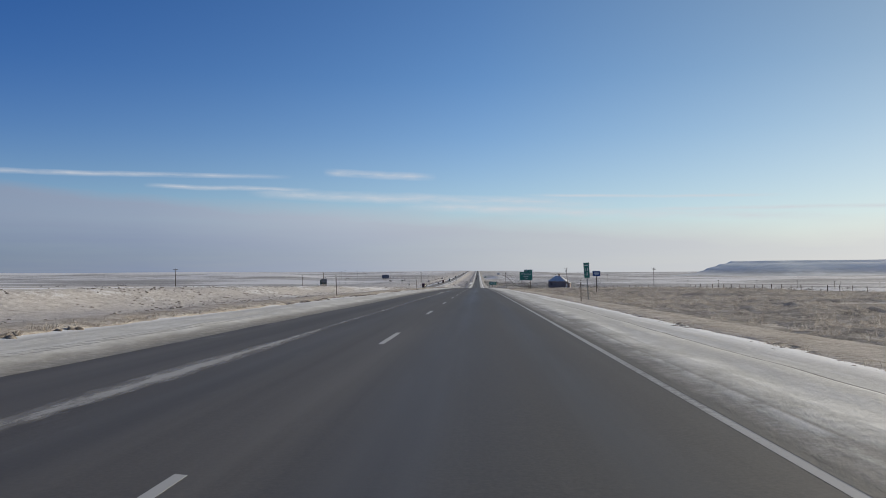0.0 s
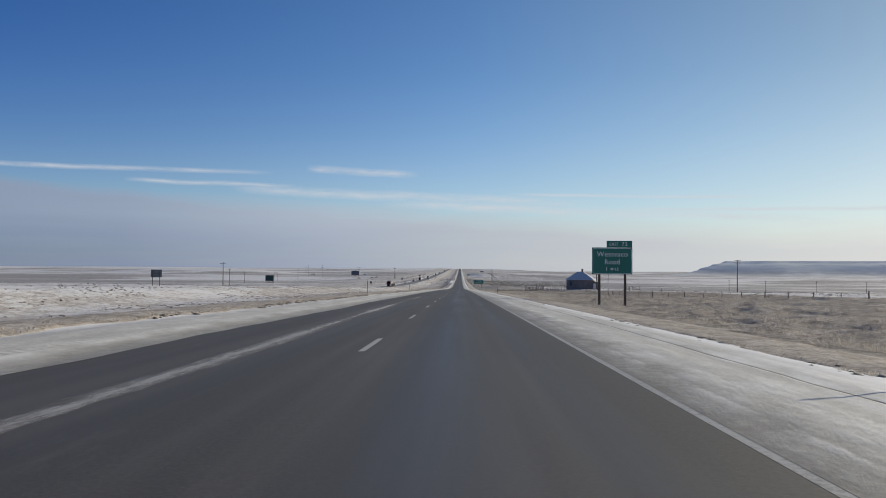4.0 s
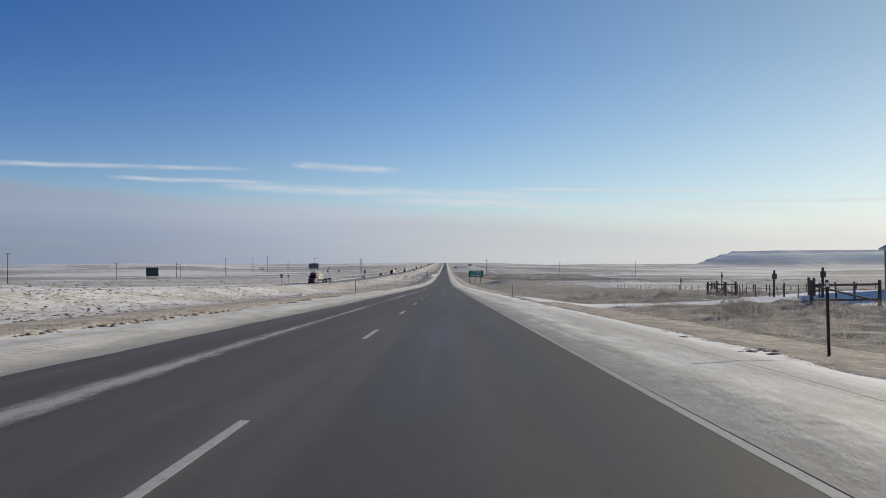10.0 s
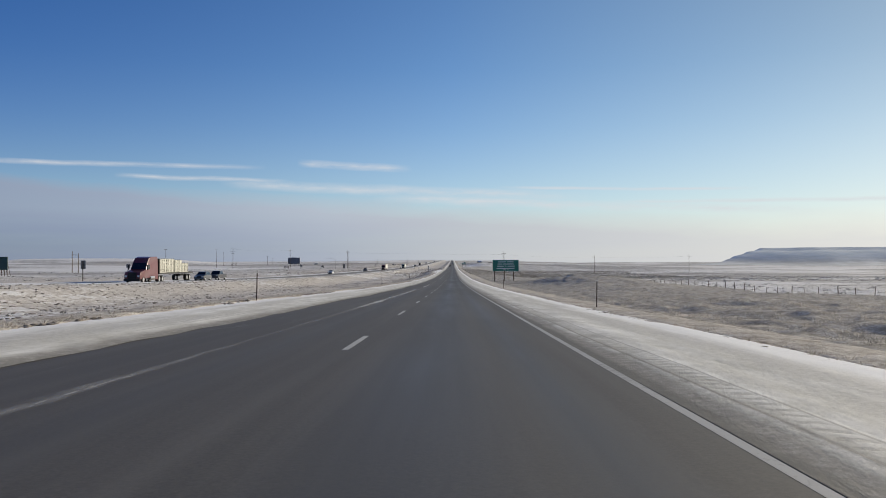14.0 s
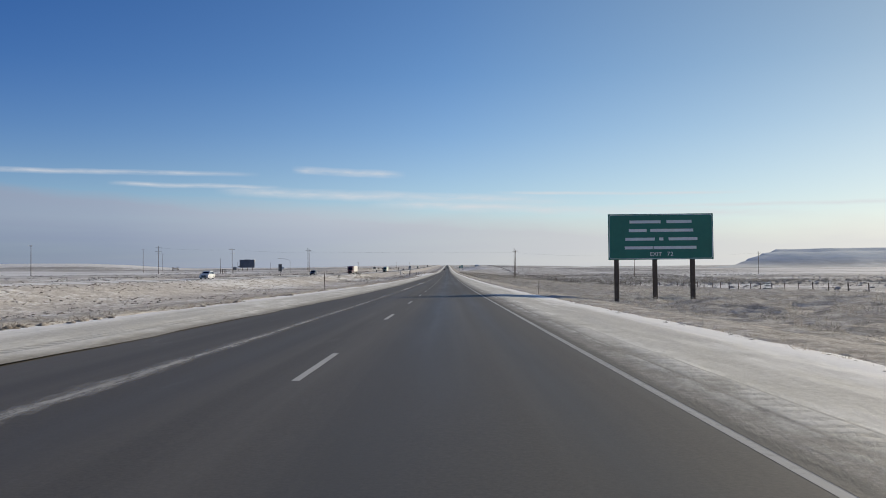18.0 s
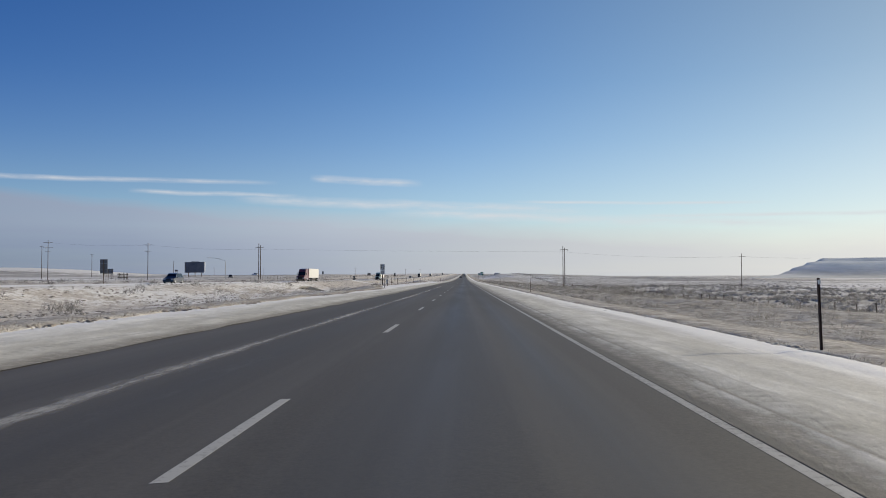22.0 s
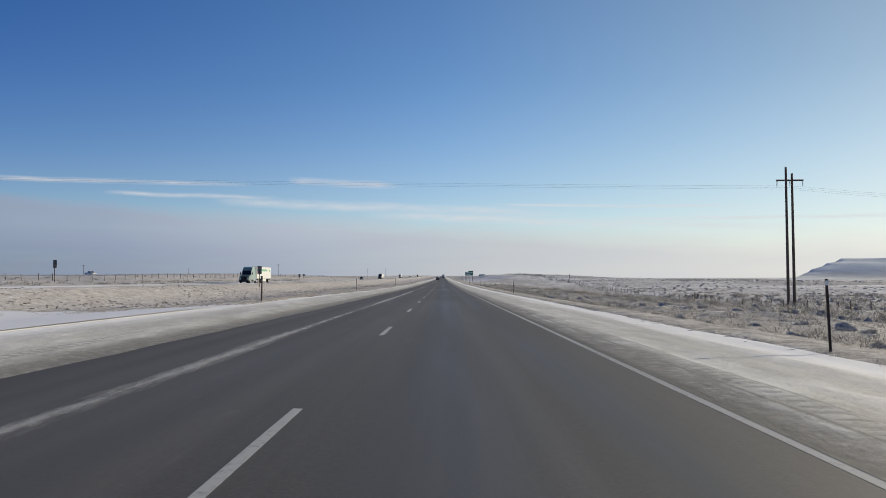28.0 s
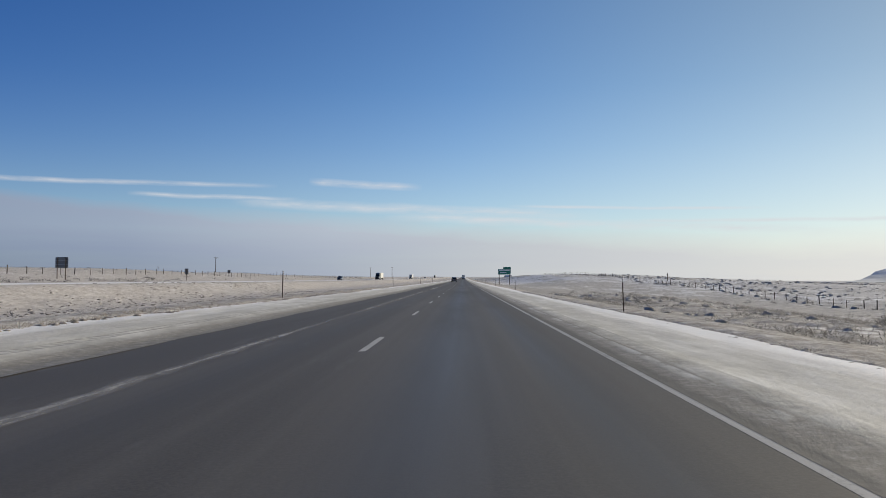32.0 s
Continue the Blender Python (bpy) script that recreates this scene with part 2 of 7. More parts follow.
def make_snow(name):
    """Shoulder snow: grit by the pavement, a pressed rumble strip, mottled slush, clean snow by the grass."""
    m, nt, p = material(name)
    X, Y, Z = xyz(nt)
    v = n_pos(nt, kind="World")
    long = n_noise(nt, n_pos(nt, (1.1, 0.07, 1), "World"), 1.0, 8, 0.66)
    blotch = n_noise(nt, n_pos(nt, (1.5, 0.55, 1), "World"), 1.0, 9, 0.72)
    fine = n_noise(nt, v, 11, 6, 0.75)
    speck = n_noise(nt, v, 5.5, 7, 0.8)
    broad = n_noise(nt, n_pos(nt, (0.3, 0.03, 1), "World"), 1.0, 4)
    # distance from the pavement on either side, wandering
    near = n_math(nt, "MINIMUM", n_math(nt, "ABSOLUTE", n_math(nt, "SUBTRACT", X, 1.95)), n_math(nt, "MULTIPLY", n_math(nt, "ABSOLUTE", n_math(nt, "ADD", X, 5.45)), 1.3))
    both = n_math(nt, "ADD", n_math(nt, "MULTIPLY", long, 0.5), n_math(nt, "MULTIPLY", blotch, 0.5))
    warp = n_math(nt, "ADD", near, n_math(nt, "MULTIPLY", n_math(nt, "SUBTRACT", both, 0.5), 2.2))
    clean = n_ramp(nt, fine, [(0.3, (0.83, 0.82, 0.805)), (0.7, (0.90, 0.895, 0.88))])
    slush = n_ramp(nt, blotch, [(0.30, (0.42, 0.41, 0.375)), (0.43, (0.57, 0.56, 0.52)), (0.55, (0.69, 0.68, 0.645)), (0.68, (0.80, 0.79, 0.76))])
    c = n_mix(nt, n_ramp(nt, n_math(nt, "DIVIDE", warp, 4.0), [(0.50, 0.0), (0.80, 1.0)]), slush, clean)
    # wheel-worn streaks where the snow has been driven to beige ice
    worn = n_math(nt, "MULTIPLY", n_ramp(nt, n_math(nt, "DIVIDE", near, 4.2), [(0.2, 0.0), (0.35, 1.0), (0.62, 1.0), (0.78, 0.0)]), n_ramp(nt, long, [(0.41, 0.0), (0.55, 0.85)]))
    c = n_mix(nt, worn, c, n_ramp(nt, fine, [(0.35, (0.43, 0.415, 0.375)), (0.65, (0.60, 0.585, 0.545))]))
    later = n_ramp(nt, n_math(nt, "DIVIDE", Y, 1300), [(0.55, 0.0), (0.70, 1.0)])
    dirt = n_math(nt, "MULTIPLY", n_math(nt, "MULTIPLY", later, n_ramp(nt, n_math(nt, "DIVIDE", near, 4.2), [(0.10, 0.75), (0.38, 0.62), (0.62, 0.0)])), n_ramp(nt, both, [(0.36, 0.25), (0.56, 1.0)]))
    c = n_mix(nt, dirt, c, n_ramp(nt, blotch, [(0.34, (0.36, 0.345, 0.30)), (0.5, (0.50, 0.485, 0.435)), (0.66, (0.66, 0.645, 0.60))]))
    grit_c = n_ramp(nt, speck, [(0.34, (0.14, 0.13, 0.112)), (0.52, (0.22, 0.206, 0.18)), (0.68, (0.35, 0.332, 0.30))])
    grit = n_ramp(nt, n_math(nt, "DIVIDE", n_math(nt, "ADD", near, n_math(nt, "MULTIPLY", n_math(nt, "SUBTRACT", both, 0.5), 0.8)), 4.0), [(0.05, 0.9), (0.13, 0.78), (0.18, 0.45), (0.24, 0.12), (0.32, 0.0)])
    further = n_ramp(nt, n_math(nt, "DIVIDE", Y, 1300), [(0.08, 1.0), (0.15, 0.15), (0.33, 0.15), (0.40, 1.0)])
    c = n_mix(nt, n_math(nt, "MULTIPLY", grit, n_math(nt, "ADD", 0.6, n_math(nt, "MULTIPLY", further, 0.4))), c, grit_c)
    bare = n_ramp(nt, n_math(nt, "ADD", n_math(nt, "SUBTRACT", X, 1.95), n_math(nt, "MULTIPLY", n_math(nt, "SUBTRACT", both, 0.5), 0.5)), [(0.10, 1.0), (0.22, 0.0)])
    c = n_mix(nt, n_math(nt, "MULTIPLY", bare, n_math(nt, "MULTIPLY", n_math(nt, "GREATER_THAN", X, 0.0), n_math(nt, "MULTIPLY", further, 0.8))), c, (0.11, 0.105, 0.097))
    # the pressed rumble strip: short dark dents, broken where snow has filled them
    wave = nt.nodes.new("ShaderNodeTexWave")
    wave.wave_type, wave.bands_direction = "BANDS", "Y"
    wave.inputs["Scale"].default_value, wave.inputs["Distortion"].default_value = 1.05, 2.6
    wave.inputs["Detail"].default_value, wave.inputs["Detail Scale"].default_value = 2.0, 3.0
    nt.links.new(v, wave.inputs["Vector"])
    at_r = n_math(nt, "ABSOLUTE", n_math(nt, "SUBTRACT", X, n_math(nt, "ADD", 2.62, n_math(nt, "MULTIPLY", broad, 0.12))))
    at_l = n_math(nt, "ABSOLUTE", n_math(nt, "ADD", X, 6.35))
    strip_at = n_math(nt, "MAXIMUM", n_math(nt, "MULTIPLY", n_ramp(nt, at_r, [(0.10, 1.0), (0.17, 0.0)]), n_math(nt, "ADD", 0.35, n_math(nt, "MULTIPLY", further, 0.65))), n_ramp(nt, at_l, [(0.09, 1.0), (0.14, 0.0)]))
    c = n_mix(nt, n_math(nt, "MULTIPLY", strip_at, n_ramp(nt, blotch, [(0.42, 0.0), (0.64, 0.5)])), c, (0.66, 0.65, 0.615))
    dent = n_math(nt, "MULTIPLY", n_math(nt, "MULTIPLY", strip_at, n_ramp(nt, wave.outputs["Fac"], [(0.45, 0.0), (0.75, 1.0)])), n_ramp(nt, n_math(nt, "ADD", n_math(nt, "MULTIPLY", broad, 0.6), n_math(nt, "MULTIPLY", speck, 0.4)), [(0.45, 0.0), (0.55, 1.0)]))
    c = n_mix(nt, n_math(nt, "MULTIPLY", dent, n_math(nt, "ADD", 0.42, n_math(nt, "MULTIPLY", n_math(nt, "LESS_THAN", X, 0.0), 0.1))), c, (0.23, 0.216, 0.19))
    # the milled strip's outer lip, a dark broken line on both shoulders
    rim = n_ramp(nt, n_math(nt, "MINIMUM", n_math(nt, "ABSOLUTE", n_math(nt, "SUBTRACT", at_r, 0.19)), n_math(nt, "ABSOLUTE", n_math(nt, "SUBTRACT", at_l, 0.1))), [(0.012, 1.0), (0.03, 0.0)])
    rim = n_math(nt, "MULTIPLY", n_math(nt, "MULTIPLY", rim, further), n_ramp(nt, n_math(nt, "ADD", n_math(nt, "MULTIPLY", broad, 0.6), n_math(nt, "MULTIPLY", blotch, 0.4)), [(0.46, 0.0), (0.54, 0.42)]))
    c = n_mix(nt, rim, c, (0.16, 0.15, 0.13))
    lip = n_ramp(nt, at_r, [(0.2, 0.0), (0.24, 0.6), (0.4, 0.0)])
    c = n_mix(nt, n_math(nt, "MULTIPLY", lip, n_ramp(nt, blotch, [(0.45, 0.0), (0.6, 0.9)])), c, (0.84, 0.83, 0.80))
    # an open seam between the paved shoulder and the gravel, along the first stretch
    seam = n_ramp(nt, n_math(nt, "ABSOLUTE", n_math(nt, "SUBTRACT", X, n_math(nt, "ADD", 3.98, n_math(nt, "MULTIPLY", broad, 0.06)))), [(0.012, 1.0), (0.03, 0.0)])
    seam = n_math(nt, "MULTIPLY", seam, n_math(nt, "MULTIPLY", n_ramp(nt, n_math(nt, "DIVIDE", Y, 1000), [(0.36, 1.0), (0.42, 0.0)]), n_ramp(nt, speck, [(0.32, 0.2), (0.42, 1.0)])))
    c = n_mix(nt, n_math(nt, "MULTIPLY", seam, 0.85), c, (0.10, 0.09, 0.08))
    # scattered clods and stones
    c = n_mix(nt, n_ramp(nt, speck, [(0.665, 0.0), (0.72, 0.75)]), c, (0.22, 0.195, 0.16))
    nt.links.new(c, p.inputs["Base Color"])
    p.inputs["Roughness"].default_value = 0.8
    p.inputs["Specular IOR Level"].default_value = 0.25
    h = n_math(nt, "ADD", n_math(nt, "MULTIPLY", blotch, 0.9), n_math(nt, "ADD", n_math(nt, "MULTIPLY", fine, 0.05), n_math(nt, "MULTIPLY", speck, 0.10)))
    h = n_math(nt, "SUBTRACT", h, n_math(nt, "ADD", n_math(nt, "MULTIPLY", dent, 0.16), n_math(nt, "MULTIPLY", seam, 0.5)))
    n_bump(nt, p, h, 0.42, 0.08)
    return m


def make_ground():
    """Frosted steppe: tan dead grass, grey sage soil and snow that lies in drifts and streaks."""
    m, nt, p = material("frosted_steppe")
    X, Y, Z = xyz(nt)
    v = n_pos(nt, kind="World")
    fine = n_noise(nt, v, 2.4, 9, 0.74)
    tuft = n_noise(nt, n_pos(nt, (0.9, 0.6, 0.5), "World"), 1.0, 6, 0.66)
    mid = n_noise(nt, n_pos(nt, (0.20, 0.10, 0.2), "World"), 1.0, 8, 0.68)
    big = n_noise(nt, n_pos(nt, (0.012, 0.016, 0.1), "World"), 1.0, 6, 0.60)
    bands = n_noise(nt, n_pos(nt, (0.0042, 0.0050, 0.05), "World"), 1.0, 11, 0.70)
    wisps = n_noise(nt, n_pos(nt, (0.0032, 0.017, 0.05), "World"), 1.0, 9, 0.74)
    belts = n_noise(nt, n_pos(nt, (0.0011, 0.0016, 0.02), "World"), 1.0, 5, 0.55)
    both = n_math(nt, "ADD", n_math(nt, "MULTIPLY", fine, 0.55), n_math(nt, "MULTIPLY", tuft, 0.45))
    grass = n_ramp(nt, both, [(0.34, (0.20, 0.165, 0.132)), (0.46, (0.44, 0.388, 0.332)), (0.56, (0.60, 0.545, 0.485)), (0.68, (0.74, 0.695, 0.64))])
    sage = n_ramp(nt, both, [(0.34, (0.13, 0.115, 0.10)), (0.46, (0.31, 0.285, 0.25)), (0.56, (0.47, 0.435, 0.385)), (0.68, (0.66, 0.625, 0.57))])
    late = n_ramp(nt, n_math(nt, "DIVIDE", Y, 1300), [(0.62, 0.0), (0.76, 1.0)])
    right = n_math(nt, "MULTIPLY", n_ramp(nt, n_math(nt, "DIVIDE", n_math(nt, "ADD", X, 20), 60), [(0.43, 0.0), (0.50, 1.0)]), n_math(nt, "ADD", 0.3, n_math(nt, "MULTIPLY", late, 0.7)))
    soil = n_mix(nt, right, grass, sage)
    # brush-covered belts far out
    away = n_math(nt, "ABSOLUTE", n_math(nt, "ADD", X, 2))
    farness = n_ramp(nt, n_math(nt, "DIVIDE", away, 400), [(0.15, 0.0), (0.34, 1.0)])
    belt = n_ramp(nt, n_math(nt, "ADD", n_math(nt, "MULTIPLY", mid, 0.4), n_math(nt, "MULTIPLY", bands, 0.6)), [(0.42, (0.11, 0.103, 0.098)), (0.56, (0.33, 0.305, 0.28))])
    soil = n_mix(nt, n_math(nt, "MULTIPLY", farness, 0.85), soil, belt)
    snowc = n_ramp(nt, fine, [(0.3, (0.74, 0.725, 0.71)), (0.7, (0.90, 0.89, 0.88))])
    # where snow can lie: none on the grass strips beside the shoulders, thin in the median, open beyond the fences
    side_l = n_ramp(nt, n_math(nt, "DIVIDE", X, -100), [(0.08, 0.0), (0.13, 0.0), (0.17, 0.22), (0.21, 0.42), (0.27, 0.44), (0.33, 0.42), (0.39, 0.50), (0.42, 0.40), (0.55, 0.34), (0.75, 0.42)])
    side_r = n_ramp(nt, n_math(nt, "DIVIDE", X, 100), [(0.08, 0.0), (0.11, 0.05), (0.30, 0.12), (0.50, 0.22), (0.60, 0.66), (1.0, 0.55)])
    side_r2 = n_ramp(nt, n_math(nt, "DIVIDE", X, 100), [(0.085, 0.0), (0.13, 0.34), (0.52, 0.36), (0.62, 0.44), (1.0, 0.34)])
    lies = n_math(nt, "ADD", side_l, n_mix(nt, late, side_r, side_r2))
    lies = n_math(nt, "SUBTRACT", lies, n_math(nt, "MULTIPLY", n_math(nt, "GREATER_THAN", 0.0, X), n_math(nt, "SUBTRACT", n_ramp(nt, n_math(nt, "DIVIDE", Y, 1300), [(0.12, 0.16), (0.2, 0.0), (0.42, 0.02), (0.5, 0.16), (0.68, 0.16), (0.72, 0.04), (0.80, 0.04), (0.88, 0.30)]), 0.12)))
    near_d = n_math(nt, "ADD", n_math(nt, "ADD", n_math(nt, "MULTIPLY", mid, 0.45), n_math(nt, "MULTIPLY", big, 0.55)), n_math(nt, "MULTIPLY", n_math(nt, "SUBTRACT", both, 0.5), 0.75))
    near_d = n_math(nt, "ADD", near_d, n_math(nt, "MULTIPLY", n_math(nt, "SUBTRACT", lies, 0.5), 0.5))
    far_d = n_math(nt, "ADD", n_math(nt, "ADD", n_math(nt, "MULTIPLY", bands, 0.45), n_math(nt, "ADD", n_math(nt, "MULTIPLY", wisps, 0.4), n_math(nt, "MULTIPLY", mid, 0.15))), n_math(nt, "MULTIPLY", n_math(nt, "SUBTRACT", belts, 0.5), 0.35))
    far_d = n_math(nt, "ADD", far_d, n_ramp(nt, n_math(nt, "DIVIDE", n_math(nt, "ADD", Z, 20.0), 40.0), [(0.20, 0.0), (0.32, 0.12)]))
    rise = n_math(nt, "MULTIPLY", n_math(nt, "GREATER_THAN", X, 14.0), n_ramp(nt, n_math(nt, "DIVIDE", Y, 2000), [(0.69, 0.0), (0.75, 0.06), (0.85, 0.08), (0.95, 0.0)]))
    near_d = n_math(nt, "ADD", near_d, rise)
    near_s = n_ramp(nt, near_d, [(0.47, 0.0), (0.54, 0.92)])
    far_s = n_ramp(nt, far_d, [(0.475, 0.05), (0.54, 0.92)])
    c = n_mix(nt, n_mix(nt, farness, near_s, far_s), soil, snowc)
    # hoar frost over everything
    open_land = n_ramp(nt, n_math(nt, "DIVIDE", away, 40), [(0.30, 0.35), (0.55, 1.0)])
    c = n_mix(nt, n_math(nt, "MULTIPLY", n_ramp(nt, fine, [(0.38, 0.10), (0.66, 0.44)]), open_land), c, (0.78, 0.775, 0.77))
    nt.links.new(c, p.inputs["Base Color"])
    p.inputs["Roughness"].default_value = 0.9
    p.inputs["Specular IOR Level"].default_value = 0.15
    n_bump(nt, p, n_math(nt, "ADD", fine, n_math(nt, "MULTIPLY", tuft, 1.2)), 0.6, 0.25)
    return m


def make_streak():
    """Blown snow that lies in a broken line on the left lane."""
    m, nt, p = material("blown_snow_line")
    uv = nt.nodes.new("ShaderNodeTexCoord").outputs["UV"]
    sp = nt.nodes.new("ShaderNodeSeparateXYZ")
    nt.links.new(uv, sp.inputs[0])
    n1 = n_noise(nt, n_pos(nt, (7.0, 1.3, 1), "World"), 1.0, 9, 0.85)
    n2 = n_noise(nt, n_pos(nt, (0.5, 0.045, 1), "World"), 1.0, 5, 0.6)
    mid = n_math(nt, "SUBTRACT", 1.0, n_math(nt, "MULTIPLY", n_math(nt, "ABSOLUTE", n_math(nt, "SUBTRACT", sp.outputs[0], 0.5)), 2.0), True)
    a = n_math(nt, "ADD", n_math(nt, "MULTIPLY", mid, 0.24), n_math(nt, "ADD", n_math(nt, "MULTIPLY", n1, 0.52), n_math(nt, "MULTIPLY", n2, 0.66)))
    p.inputs["Base Color"].default_value = (0.55, 0.54, 0.52, 1)
    p.inputs["Roughness"].default_value = 0.8
    nt.links.new(n_ramp(nt, a, [(0.705, 0.0), (0.87, 0.68)]), p.inputs["Alpha"])
    return m


def make_paint(name, col, wear=0.0):
    m, nt, p = material(name)
    v = n_pos(nt, kind="World")
    w = n_noise(nt, v, 14, 6, 0.75)
    w2 = n_noise(nt, n_pos(nt, (1, 0.3, 1), "World"), 0.6, 3)
    k = n_math(nt, "ADD", n_math(nt, "MULTIPLY", w, 0.6), n_math(nt, "MULTIPLY", w2, 0.4))
    nt.links.new(n_ramp(nt, k, [(0.32 + wear, (0.16, 0.155, 0.147)), (0.47 + wear, col)]), p.inputs["Base Color"])
    p.inputs["Roughness"].default_value = 0.7
    return m


def make_foliage(name, a, b, c):
    """Dry frosted stems: thin enough that light from behind shines through."""
    m, nt, p = material(name)
    rnd = nt.nodes.new("ShaderNodeNewGeometry").outputs["Random Per Island"]
    v = n_noise(nt, n_pos(nt, kind="World"), 0.35, 3)
    k = n_math(nt, "ADD", n_math(nt, "MULTIPLY", rnd, 0.6), n_math(nt, "MULTIPLY", v, 0.4))
    col = n_ramp(nt, k, [(0.15, a), (0.5, b), (0.85, c)])
    nt.links.new(col, p.inputs["Base Color"])
    p.inputs["Roughness"].default_value = 0.9
    p.inputs["Specular IOR Level"].default_value = 0.1
    tr = nt.nodes.new("ShaderNodeBsdfTranslucent")
    nt.links.new(col, tr.inputs[0])
    mx = nt.nodes.new("ShaderNodeMixShader")
    mx.inputs[0].default_value = 0.45
    nt.links.new(p.outputs[0], mx.inputs[1])
    nt.links.new(tr.outputs[0], mx.inputs[2])
    nt.links.new(mx.outputs[0], nt.nodes["Material Output"].inputs[0])
    return m


def make_turf(name, a, b, c, track=0.0, grey=0.72):
    """Matted dead grass and brush: tussocks, dark gaps and frosted tips."""
    m, nt, p = material(name)
    v = n_pos(nt, kind="World")
    tuss = n_noise(nt, n_pos(nt, (1.0, 0.8, 1.0), "World"), 1.3, 8, 0.72)
    fine = n_noise(nt, v, 9, 7, 0.75)
    k = n_math(nt, "ADD", n_math(nt, "MULTIPLY", tuss, 0.55), n_math(nt, "MULTIPLY", fine, 0.45))
    col = n_ramp(nt, k, [(0.36, a), (0.5, b), (0.62, c)])
    if track:
        rows = n_noise(nt, n_pos(nt, (1.3, 0.015, 0.1), "World"), 1.0, 3)
        col = n_mix(nt, n_ramp(nt, rows, [(0.45, 0.0), (0.6, track)]), col, n_ramp(nt, fine, [(0.35, (0.42, 0.37, 0.305)), (0.65, (0.64, 0.59, 0.515))]))
    # further on it is frosted grey
    frost = n_ramp(nt, n_math(nt, "DIVIDE", xyz(nt)[1], 1300), [(0.32, 0.0), (0.58, grey)])
    col = n_mix(nt, frost, col, n_ramp(nt, k, [(0.36, (0.17, 0.155, 0.14)), (0.5, (0.42, 0.40, 0.375)), (0.62, (0.74, 0.73, 0.71))]))
    nt.links.new(col, p.inputs["Base Color"])
    p.inputs["Roughness"].default_value = 0.95
    p.inputs["Specular IOR Level"].default_value = 0.1
    n_bump(nt, p, n_math(nt, "ADD", n_math(nt, "MULTIPLY", tuss, 0.7), n_math(nt, "MULTIPLY", fine, 0.35)), 0.65, 0.2)
    return m


M_TURF = make_turf("matted_verge_grass", (0.20, 0.168, 0.137), (0.455, 0.405, 0.348), (0.69, 0.645, 0.59), 0.4)
M_BRUSH = make_turf("matted_sagebrush", (0.115, 0.098, 0.082), (0.30, 0.268, 0.232), (0.52, 0.485, 0.445))
M_ASPHALT, M_GROUND = make_asphalt(), make_ground()
M_ASPHALT_DRY = make_asphalt("salt_dried_asphalt", 0.8)
M_SNOW, M_STREAK = make_snow("shoulder_snow"), make_streak()
M_WHITE = make_paint("worn_white_paint", (0.44, 0.435, 0.415))
M_EDGE = make_paint("faded_edge_paint", (0.40, 0.395, 0.38), 0.02)
M_GRASS = make_foliage("frosted_grass", (0.25, 0.21, 0.17), (0.52, 0.465, 0.405), (0.78, 0.74, 0.685))
M_SAGE = make_foliage("frosted_sagebrush", (0.14, 0.132, 0.125), (0.33, 0.32, 0.308), (0.66, 0.652, 0.64))
M_DARKBUSH = make_foliage("bare_brush", (0.075, 0.07, 0.065), (0.17, 0.162, 0.153), (0.37, 0.36, 0.345))
M_TUFT = make_turf("frozen_tufts", (0.10, 0.083, 0.068), (0.235, 0.20, 0.168), (0.46, 0.42, 0.375), 0.0, 0.3)
M_WOOD = plain("weathered_pole_wood", (0.11, 0.082, 0.062), 0.85, 0, 30, 0.4, 0.4)
M_FENCE = plain("grey_fence_wood", (0.13, 0.105, 0.085), 0.9, 0, 25, 0.4, 0.4)
M_POST = plain("rusty_steel_post", (0.075, 0.05, 0.042), 0.7, 0.3, 30, 0.4, 0.2)
M_GALV = plain("galvanised_steel", (0.30, 0.31, 0.32), 0.45, 0.8, 20, 0.2, 0.1)
M_WIRE = plain("dark_wire", (0.2, 0.2, 0.205), 0.5, 0.5, 20, 0.1, 0)
M_GREEN = plain("green_sign_sheeting", (0.018, 0.175, 0.135), 0.45, 0, 3, 0.15, 0.02)
M_BLUE = plain("blue_sign_sheeting", (0.02, 0.06, 0.22), 0.45, 0, 3, 0.15, 0.02)
M_LETTER = plain("white_sign_letters", (0.72, 0.76, 0.76), 0.5, 0, 6, 0.08, 0)
M_SIGNWHITE = plain("white_sign_sheeting", (0.66, 0.66, 0.65), 0.45, 0, 3, 0.1, 0.02)
M_SIGNBLACK = plain("black_sign_ink", (0.02, 0.02, 0.022), 0.5, 0, 6, 0.1, 0)
M_ALU = plain("bare_sign_back", (0.16, 0.165, 0.17), 0.5, 0.6, 4, 0.2, 0.05)
M_REFLECT = plain("reflector", (0.75, 0.75, 0.72), 0.25, 0, 10, 0.05, 0)
M_BRICK = plain("dark_red_brick", (0.22, 0.15, 0.12), 0.9, 0, 6, 0.3, 0.3)
M_STONE = plain("old_house_wall", (0.19, 0.15, 0.14), 0.92, 0, 5, 0.3, 0.4)
M_CONCRETE = plain("concrete", (0.42, 0.39, 0.33), 0.85, 0, 8, 0.2, 0.2, (0.28, 0.25, 0.2))
M_RUBBER = plain("tyre_rubber", (0.018, 0.018, 0.019), 0.85, 0, 20, 0.2, 0.1)
M_CHROME = plain("wheel_metal", (0.55, 0.55, 0.56), 0.3, 0.9, 15, 0.15, 0.05)
M_GLASS = plain("dark_glazing", (0.012, 0.014, 0.017), 0.06, 0, 5, 0.1, 0)
M_WHITECAR = plain("white_car_paint", (0.72, 0.73, 0.74), 0.3, 0, 4, 0.06, 0, (0.5, 0.48, 0.45), 0.6)
